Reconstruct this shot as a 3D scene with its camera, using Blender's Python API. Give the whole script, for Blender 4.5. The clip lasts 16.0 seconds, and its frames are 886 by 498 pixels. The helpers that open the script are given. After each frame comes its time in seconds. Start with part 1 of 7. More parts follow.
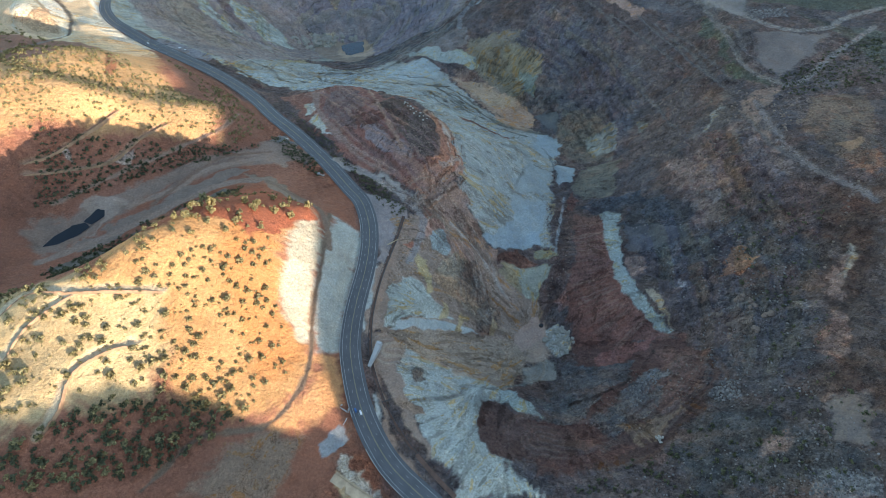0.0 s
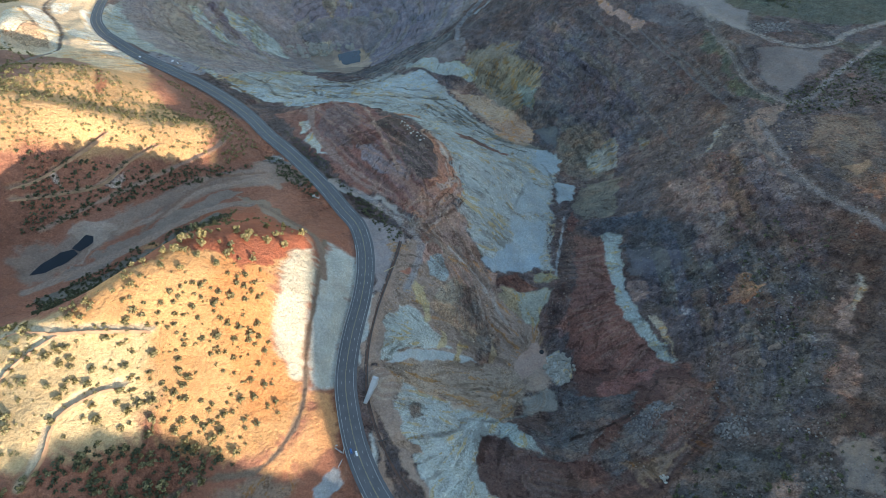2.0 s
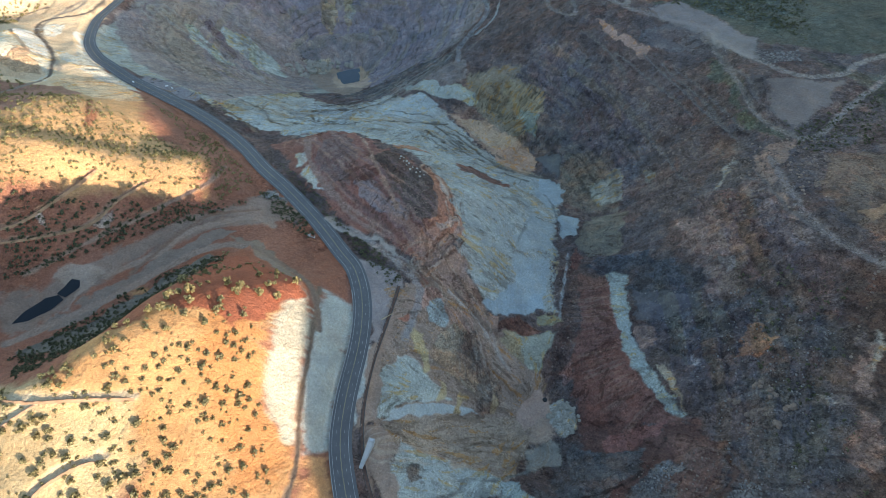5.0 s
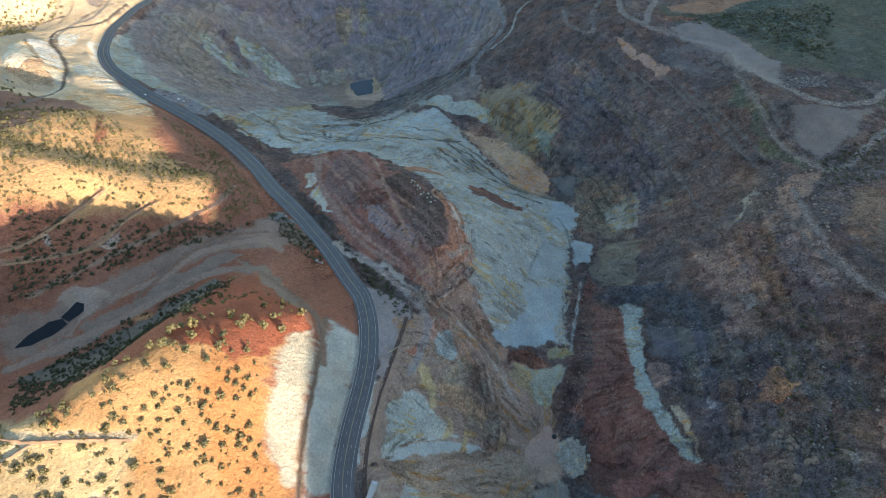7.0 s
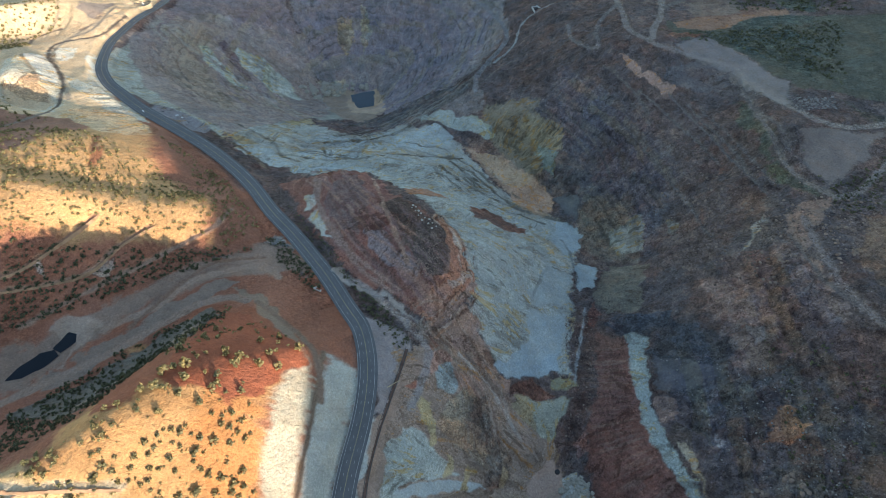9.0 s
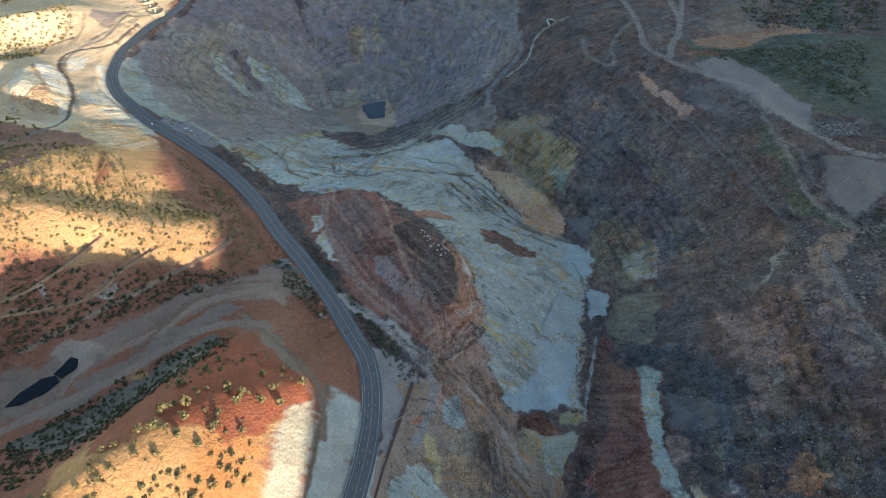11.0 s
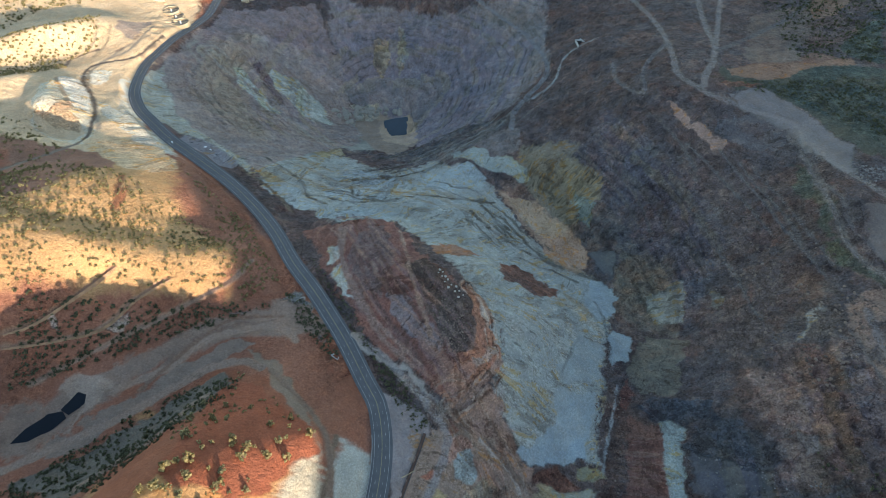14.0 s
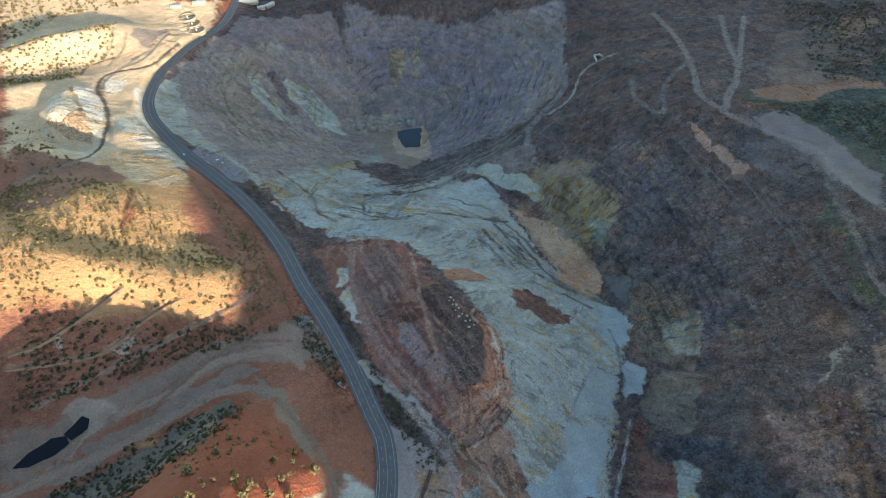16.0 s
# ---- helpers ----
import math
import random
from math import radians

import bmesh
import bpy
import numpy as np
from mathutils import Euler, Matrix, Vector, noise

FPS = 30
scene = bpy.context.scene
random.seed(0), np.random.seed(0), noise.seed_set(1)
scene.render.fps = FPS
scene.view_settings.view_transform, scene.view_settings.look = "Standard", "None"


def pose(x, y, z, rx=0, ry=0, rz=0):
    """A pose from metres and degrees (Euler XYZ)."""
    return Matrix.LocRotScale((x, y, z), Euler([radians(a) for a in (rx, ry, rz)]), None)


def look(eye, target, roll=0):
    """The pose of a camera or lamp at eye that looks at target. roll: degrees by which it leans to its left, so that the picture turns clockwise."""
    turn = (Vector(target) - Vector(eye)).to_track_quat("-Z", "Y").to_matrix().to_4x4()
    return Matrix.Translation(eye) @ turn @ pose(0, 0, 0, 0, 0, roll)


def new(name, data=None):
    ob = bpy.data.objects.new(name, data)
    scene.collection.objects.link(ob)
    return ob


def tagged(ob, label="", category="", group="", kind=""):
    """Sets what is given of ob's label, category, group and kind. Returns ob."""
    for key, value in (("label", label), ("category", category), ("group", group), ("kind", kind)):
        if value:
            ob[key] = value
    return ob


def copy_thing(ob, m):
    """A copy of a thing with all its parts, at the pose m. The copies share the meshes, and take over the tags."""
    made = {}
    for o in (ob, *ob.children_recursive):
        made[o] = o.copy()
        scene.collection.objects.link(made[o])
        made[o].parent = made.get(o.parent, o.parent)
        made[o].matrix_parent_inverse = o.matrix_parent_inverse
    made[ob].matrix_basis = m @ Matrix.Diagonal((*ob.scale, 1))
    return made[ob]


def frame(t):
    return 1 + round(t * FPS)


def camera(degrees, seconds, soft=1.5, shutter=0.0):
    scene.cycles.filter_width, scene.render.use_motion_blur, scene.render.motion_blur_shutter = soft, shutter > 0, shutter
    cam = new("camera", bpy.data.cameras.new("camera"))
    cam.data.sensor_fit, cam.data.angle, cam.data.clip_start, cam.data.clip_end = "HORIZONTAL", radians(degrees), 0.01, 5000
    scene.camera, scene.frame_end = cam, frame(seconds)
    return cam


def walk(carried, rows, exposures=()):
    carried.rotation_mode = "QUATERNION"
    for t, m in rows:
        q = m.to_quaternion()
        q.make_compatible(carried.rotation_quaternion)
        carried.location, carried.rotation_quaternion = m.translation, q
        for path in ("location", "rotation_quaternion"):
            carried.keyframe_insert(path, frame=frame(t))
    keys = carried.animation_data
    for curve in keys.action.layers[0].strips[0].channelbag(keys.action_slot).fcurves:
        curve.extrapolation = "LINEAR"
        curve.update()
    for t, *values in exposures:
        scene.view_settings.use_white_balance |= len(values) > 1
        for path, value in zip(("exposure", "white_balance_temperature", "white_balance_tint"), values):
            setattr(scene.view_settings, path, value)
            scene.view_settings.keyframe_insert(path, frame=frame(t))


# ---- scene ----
cam = camera(78.5, 16.0, soft=0.6)
METRES, EYE, TILT, LEAN, TURN = 290.0, 478.0, -50.0, 0.0, 0.0
ROWS = [
    (0.0, 0.0, 0.0, 0.0, 0.0, 0.0, -0.0),
    (0.5, 0.0001, 0.014, 0.0264, -0.05, -0.09, 0.04),
    (1.0, 0.0011, 0.0271, 0.0544, -0.08, -0.14, 0.07),
    (1.5, 0.0006, 0.0403, 0.0825, -0.15, -0.14, 0.1),
    (2.0, 0.0008, 0.0536, 0.1109, -0.2, -0.13, 0.13),
    (2.5, 0.0007, 0.0671, 0.1393, -0.25, -0.11, 0.14),
    (3.0, 0.0018, 0.0805, 0.1671, -0.27, -0.07, 0.17),
    (3.5, 0.0015, 0.0943, 0.1952, -0.32, -0.02, 0.18),
    (4.0, 0.0022, 0.1079, 0.2232, -0.35, 0.03, 0.2),
    (6.5, 0.0012, 0.1752, 0.3669, 0.62, 0.19, -1.02),
    (7.0, 0.0014, 0.1882, 0.3957, 0.9, 0.21, -1.32),
    (7.5, 0.001, 0.2012, 0.4241, 0.92, 0.23, -1.36),
    (8.0, 0.0001, 0.2139, 0.4524, 0.92, 0.25, -1.4),
    (8.5, -0.0006, 0.2266, 0.4808, 0.96, 0.27, -1.48),
    (9.0, -0.0016, 0.2394, 0.5091, 1.05, 0.28, -1.6),
    (11.5, -0.01, 0.3037, 0.6541, 2.33, 0.16, -3.07),
    (12.0, -0.0127, 0.3167, 0.6826, 2.69, 0.12, -3.46),
    (12.5, -0.0154, 0.3295, 0.7108, 2.98, 0.1, -3.77),
    (13.0, -0.0189, 0.3421, 0.7393, 3.25, 0.07, -4.08),
    (13.5, -0.0216, 0.3548, 0.7668, 3.55, 0.06, -4.38),
    (14.0, -0.0256, 0.3671, 0.7949, 3.83, 0.03, -4.7),
    (14.5, -0.029, 0.3797, 0.8227, 4.12, 0.0, -5.02),
    (15.0, -0.033, 0.3922, 0.8504, 4.42, -0.02, -5.35),
    (15.5, -0.037, 0.4047, 0.8783, 4.71, -0.06, -5.68),
    (16.0, -0.0417, 0.4171, 0.9062, 5.01, -0.11, -6.01),
]
walk(cam, [(t, pose(0, 0, EYE, TILT, LEAN, TURN) @ pose(METRES * x, METRES * y, METRES * z, 90 + pitch, roll, yaw)) for t, x, y, z, yaw, pitch, roll in ROWS],
     exposures=[(0.0, 2.17, 6450, 12.5), (4.0, 2.16, 6450, 12.5), (7.0, 2.04, 6500, 12.5), (12.0, 1.92, 6600, 13), (16.0, 1.95, 6600, 12.5)])

# ---- light: low sun through a notch in the ridges behind, blue sky in the shade ----
SUN_AZ, SUN_EL = radians(133.8), radians(10.0)
world = bpy.data.worlds.new("sky")
scene.world = world
world.use_nodes = True
wt = world.node_tree
sky = wt.nodes.new("ShaderNodeTexSky")
sky.sky_type, sky.sun_disc = "NISHITA", False
sky.sun_elevation, sky.sun_rotation = SUN_EL, SUN_AZ
sky.altitude, sky.air_density, sky.dust_density, sky.ozone_density = 1600, 1.0, 1.2, 1.0
wt.nodes["Background"].inputs["Strength"].default_value = 0.15
veil = wt.nodes.new("ShaderNodeMix")
veil.data_type, veil.blend_type = "RGBA", "MULTIPLY"
veil.inputs[0].default_value, veil.inputs[7].default_value = 1.0, (1.02, 1.01, 0.90, 1)
wt.links.new(sky.outputs["Color"], veil.inputs[6])
wt.links.new(veil.outputs[2], wt.nodes["Background"].inputs["Color"])
sun_to = Vector((math.sin(SUN_AZ) * math.cos(SUN_EL), math.cos(SUN_AZ) * math.cos(SUN_EL), math.sin(SUN_EL)))
sun = new("sun", bpy.data.lights.new("sun", "SUN"))
sun.data.energy, sun.data.angle, sun.data.color = 2.95, radians(0.53), (1.0, 0.87, 0.70)
sun.matrix_world = look(sun_to * 1000, (0, 0, 0))

# ---- materials ----
def material(name, rough=0.9, metal=0.0):
    m = bpy.data.materials.new(name)
    m.use_nodes = True
    b = m.node_tree.nodes["Principled BSDF"]
    b.inputs["Roughness"].default_value, b.inputs["Metallic"].default_value = rough, metal
    return m, m.node_tree, b


def node(tree, kind, links=(), **values):
    """A node with its inputs set by name, and links given as (output socket, input name)."""
    n = tree.nodes.new(kind)
    for key, value in values.items():
        n.inputs[key.replace("_", " ")].default_value = value
    for socket, name in links:
        tree.links.new(socket, n.inputs[name])
    return n


def blend(tree, a, b, fac, mode="MIX"):
    n = tree.nodes.new("ShaderNodeMix")
    n.data_type, n.blend_type = "RGBA", mode
    for value, i in ((fac, 0), (a, 6), (b, 7)):
        if isinstance(value, bpy.types.NodeSocket):
            tree.links.new(value, n.inputs[i])
        else:
            n.inputs[i].default_value = value if i == 0 else (*value[:3], 1)
    return n.outputs[2]


def noise_tex(tree, coord, scale, detail=4.0, rough=0.55):
    n = tree.nodes.new("ShaderNodeTexNoise")
    n.inputs["Scale"].default_value, n.inputs["Detail"].default_value, n.inputs["Roughness"].default_value = scale, detail, rough
    tree.links.new(coord, n.inputs["Vector"])
    return n.outputs["Fac"]


def ramp(tree, fac, lo, hi, to_lo=0.0, to_hi=1.0):
    n = tree.nodes.new("ShaderNodeMapRange")
    tree.links.new(fac, n.inputs[0])
    for i, v in enumerate((lo, hi, to_lo, to_hi)):
        n.inputs[i + 1].default_value = v
    return n.outputs[0]


def bump(tree, shader, height, strength, distance):
    n = tree.nodes.new("ShaderNodeBump")
    n.inputs["Strength"].default_value, n.inputs["Distance"].default_value = strength, distance
    tree.links.new(height, n.inputs["Height"])
    tree.links.new(n.outputs["Normal"], shader.inputs["Normal"])


def plain(name, colour, rough=0.8, metal=0.0, vary=0.18, scale=1.5, relief=0.0):
    """A painted, mineral or metal surface with mottling at two scales."""
    m, t, b = material(name, rough, metal)
    at = t.nodes.new("ShaderNodeNewGeometry").outputs["Position"]
    coarse, fine = noise_tex(t, at, scale * 0.15), noise_tex(t, at, scale * 2.5)
    dark, light = [c * (1 - vary) for c in colour], [min(1, c * (1 + vary)) for c in colour]
    col = blend(t, dark, light, ramp(t, coarse, 0.3, 0.7))
    col = blend(t, col, [c * 0.75 for c in colour], ramp(t, fine, 0.5, 0.75, 0, 0.5))
    t.links.new(col, b.inputs["Base Color"])
    if relief:
        bump(t, b, fine, 0.6, relief)
    return m


def attribute(tree, name):
    n = tree.nodes.new("ShaderNodeAttribute")
    n.attribute_name = name
    return n.outputs["Color"] if name == "tint" else n.outputs["Fac"]


def math_node(tree, op, a, b, c=0.0):
    n = tree.nodes.new("ShaderNodeMath")
    n.operation = op
    for i, v in enumerate((a, b, c)):
        if isinstance(v, bpy.types.NodeSocket):
            tree.links.new(v, n.inputs[i])
        else:
            n.inputs[i].default_value = v
    return n.outputs[0]


def earth(name):
    """Bare ground: hue drifts, dark rills, ochre and dark veins in the tailings, loose stones in the rubble."""
    m, t, b = material(name, 0.95)
    at = t.nodes.new("ShaderNodeNewGeometry").outputs["Position"]
    col, rill, vein, tail, grit = (attribute(t, n) for n in ("tint", "rill", "vein", "tail", "grit"))
    comb = attribute(t, "comb")
    broad, mid = noise_tex(t, at, 0.03, 6, 0.62), noise_tex(t, at, 0.14, 5, 0.65)
    fine, dust = noise_tex(t, at, 0.42, 5, 0.72), noise_tex(t, at, 1.3, 3, 0.7)
    jag = math_node(t, "MULTIPLY", math_node(t, "SUBTRACT", fine, 0.5), 1.4)
    # patches of other rock with crisp, ragged rims
    shift = t.nodes.new("ShaderNodeVectorMath")
    shift.inputs[1].default_value = (310, -120, 55)
    t.links.new(at, shift.inputs[0])
    other = noise_tex(t, shift.outputs[0], 0.045, 6, 0.66)
    rim = math_node(t, "MULTIPLY_ADD", vein, 0.05, broad)
    rust = math_node(t, "MULTIPLY", grit, ramp(t, rim, 0.565, 0.62, 0, 0.4))
    col = blend(t, col, (1.5, 1.0, 0.85), rust, "MULTIPLY")
    ash = math_node(t, "MULTIPLY", grit, ramp(t, math_node(t, "MULTIPLY_ADD", vein, 0.05, other), 0.58, 0.63, 0, 0.6))
    col = blend(t, col, (1.5, 1.55, 1.5), ash, "MULTIPLY")
    coal = math_node(t, "MULTIPLY", grit, ramp(t, math_node(t, "MULTIPLY_ADD", vein, -0.05, other), 0.43, 0.39, 0, 0.75))
    col = blend(t, col, (0.55, 0.52, 0.53), coal, "MULTIPLY")
    col = blend(t, col, (1.18, 0.98, 0.82), ramp(t, other, 0.46, 0.66, 0, 0.4), "MULTIPLY")
    col = blend(t, col, (0.88, 0.96, 1.06), ramp(t, mid, 0.5, 0.66, 0, 0.3), "MULTIPLY")
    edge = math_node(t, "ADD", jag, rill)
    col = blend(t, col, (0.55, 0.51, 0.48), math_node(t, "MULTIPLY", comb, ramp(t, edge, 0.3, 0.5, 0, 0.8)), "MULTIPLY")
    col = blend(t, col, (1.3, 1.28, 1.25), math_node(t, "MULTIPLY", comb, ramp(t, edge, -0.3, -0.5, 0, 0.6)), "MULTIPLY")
    streak = math_node(t, "ADD", jag, vein)
    ochre = math_node(t, "MULTIPLY", tail, ramp(t, math_node(t, "MULTIPLY_ADD", other, 2.2, streak), 1.5, 1.75, 0, 0.8))
    col = blend(t, col, (1.05, 0.82, 0.52), ochre, "MULTIPLY")
    crack = math_node(t, "MULTIPLY", tail, ramp(t, math_node(t, "MULTIPLY_ADD", broad, -1.6, streak), -1.45, -1.7, 0, 0.8))
    col = blend(t, col, (0.38, 0.36, 0.33), crack, "MULTIPLY")
    foam = math_node(t, "MULTIPLY", tail, ramp(t, math_node(t, "MULTIPLY_ADD", mid, 1.8, streak), 0.55, 0.3, 0, 0.7))
    col = blend(t, col, (1.18, 1.2, 1.2), foam, "MULTIPLY")
    # veins that follow the flow of the settled mud: dark rims and ochre crusts
    bend = math_node(t, "MULTIPLY_ADD", math_node(t, "SUBTRACT", mid, 0.5), 1.6, vein)
    for centre, width, tone, depth in ((0.0, 0.10, (0.52, 0.5, 0.43), 0.75), (0.55, 0.2, (1.06, 0.9, 0.62), 0.7), (-0.6, 0.12, (0.62, 0.62, 0.6), 0.7)):
        off = math_node(t, "ABSOLUTE", math_node(t, "SUBTRACT", bend, centre), 0.0)
        share = math_node(t, "MULTIPLY", ramp(t, off, width * 0.35, width, depth, 0), math_node(t, "MULTIPLY", tail, ramp(t, other, 0.42, 0.54, 0.15, 1.0)))
        col = blend(t, col, tone, share, "MULTIPLY")
    # broken blocks, each of its own shade
    bent = t.nodes.new("ShaderNodeVectorMath")
    bent.operation = "MULTIPLY_ADD"
    wobble = t.nodes.new("ShaderNodeTexNoise")
    wobble.inputs["Scale"].default_value, wobble.inputs["Detail"].default_value = 0.12, 5.0
    t.links.new(at, wobble.inputs["Vector"])
    t.links.new(wobble.outputs["Color"], bent.inputs[0])
    bent.inputs[1].default_value = (5, 5, 5)
    t.links.new(at, bent.inputs[2])
    relief = None
    for size, depth in ((0.07, 0.16), (0.21, 0.32), (0.6, 0.4)):
        blocks = t.nodes.new("ShaderNodeTexVoronoi")
        blocks.inputs["Scale"].default_value = size
        t.links.new(bent.outputs[0], blocks.inputs["Vector"])
        cut = t.nodes.new("ShaderNodeSeparateColor")
        t.links.new(blocks.outputs["Color"], cut.inputs[0])
        share = math_node(t, "MULTIPLY", grit, depth)
        shade = math_node(t, "MULTIPLY_ADD", cut.outputs[0], 1.1, 0.5)
        tone = t.nodes.new("ShaderNodeCombineColor")
        for k, (gain, base) in enumerate(((0.22, 0.90), (0.08, 0.96), (0.18, 0.88))):
            t.links.new(math_node(t, "MULTIPLY", shade, math_node(t, "MULTIPLY_ADD", cut.outputs[1], gain if k < 2 else -gain, base if k < 2 else base + 0.2)), tone.inputs[k])
        col = blend(t, col, tone.outputs[0], share, "MULTIPLY")
        lift = math_node(t, "MULTIPLY", math_node(t, "MULTIPLY", cut.outputs[2], share), 0.35 / size ** 0.5)
        relief = lift if relief is None else math_node(t, "ADD", relief, lift)
    # dark fissures and pale seams
    for scale, width, tone, depth in ((0.035, 0.014, (0.5, 0.47, 0.46), 0.85), (0.1, 0.018, (0.55, 0.52, 0.5), 0.8), (0.06, 0.010, (1.5, 1.46, 1.42), 0.7)):
        seam = math_node(t, "ABSOLUTE", math_node(t, "SUBTRACT", noise_tex(t, bent.outputs[0], scale, 7, 0.64), 0.5), 0.0)
        share = math_node(t, "MULTIPLY", ramp(t, seam, width * 0.3, width, 1, 0), ramp(t, grit, 0.02, 0.4, 0.1, depth))
        col = blend(t, col, tone, share, "MULTIPLY")
    stones = t.nodes.new("ShaderNodeTexVoronoi")
    stones.inputs["Scale"].default_value = 0.45
    t.links.new(at, stones.inputs["Vector"])
    pick = t.nodes.new("ShaderNodeSeparateColor")
    t.links.new(stones.outputs["Color"], pick.inputs[0])
    core = ramp(t, stones.outputs["Distance"], 0.36, 0.26)
    pale = math_node(t, "MULTIPLY", math_node(t, "MULTIPLY", ramp(t, pick.outputs[0], 0.84, 0.95), core), grit)
    col = blend(t, col, (1.9, 1.95, 2.0), pale, "MULTIPLY")
    gap = math_node(t, "MULTIPLY", math_node(t, "MULTIPLY", ramp(t, pick.outputs[1], 0.7, 0.9, 0, 0.9), core), grit)
    col = blend(t, col, (0.42, 0.4, 0.4), gap, "MULTIPLY")
    coarse = math_node(t, "MULTIPLY_ADD", grit, 0.6, 0.4)
    col = blend(t, col, (0.5, 0.46, 0.43), math_node(t, "MULTIPLY", coarse, ramp(t, fine, 0.53, 0.60, 0, 0.6)), "MULTIPLY")
    col = blend(t, col, (1.4, 1.38, 1.34), ramp(t, fine, 0.45, 0.39, 0, 0.5), "MULTIPLY")
    col = blend(t, col, (0.58, 0.56, 0.53), ramp(t, dust, 0.52, 0.58, 0, 0.28), "MULTIPLY")
    col = blend(t, col, (1.28, 1.27, 1.25), ramp(t, dust, 0.47, 0.42, 0, 0.25), "MULTIPLY")
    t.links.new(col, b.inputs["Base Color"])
    b.inputs["Specular IOR Level"].default_value = 0.15
    height = math_node(t, "MULTIPLY_ADD", mid, 2.5, fine)
    height = math_node(t, "MULTIPLY_ADD", math_node(t, "MULTIPLY", core, grit), 0.5, height)
    height = math_node(t, "ADD", height, math_node(t, "MULTIPLY_ADD", dust, 0.25, relief))
    height = math_node(t, "MULTIPLY", height, ramp(t, grit, 0.05, 0.4, 0.55, 1.0))
    bump(t, b, height, 1.0, 2.2)
    return m


mat_ground = earth("mined_earth")
mat_asphalt = plain("worn_asphalt", (0.085, 0.087, 0.092), 0.85, vary=0.15, scale=0.8)
mat_white = plain("road_paint_white", (0.42, 0.42, 0.41), 0.7, vary=0.1)
mat_yellow = plain("road_paint_yellow", (0.36, 0.29, 0.14), 0.7, vary=0.1)
mat_concrete = plain("concrete", (0.42, 0.41, 0.38), 0.85, vary=0.15, scale=1.0)
mat_steel = plain("galvanised_steel", (0.45, 0.46, 0.47), 0.45, 0.7, vary=0.1)


def water(name, colour, rough=0.06, gloss=0.3):
    m, t, b = material(name, rough)
    at = t.nodes.new("ShaderNodeNewGeometry").outputs["Position"]
    t.links.new(blend(t, colour, [c * 0.6 for c in colour], noise_tex(t, at, 0.05)), b.inputs["Base Color"])
    b.inputs["Specular IOR Level"].default_value = gloss
    bump(t, b, noise_tex(t, at, 0.6), 0.15, 0.2)
    return m


mat_lake = water("pit_lake_water", (0.012, 0.03, 0.05))
mat_pond = water("liner_pond_water", (0.008, 0.012, 0.018), 0.2, 0.12)

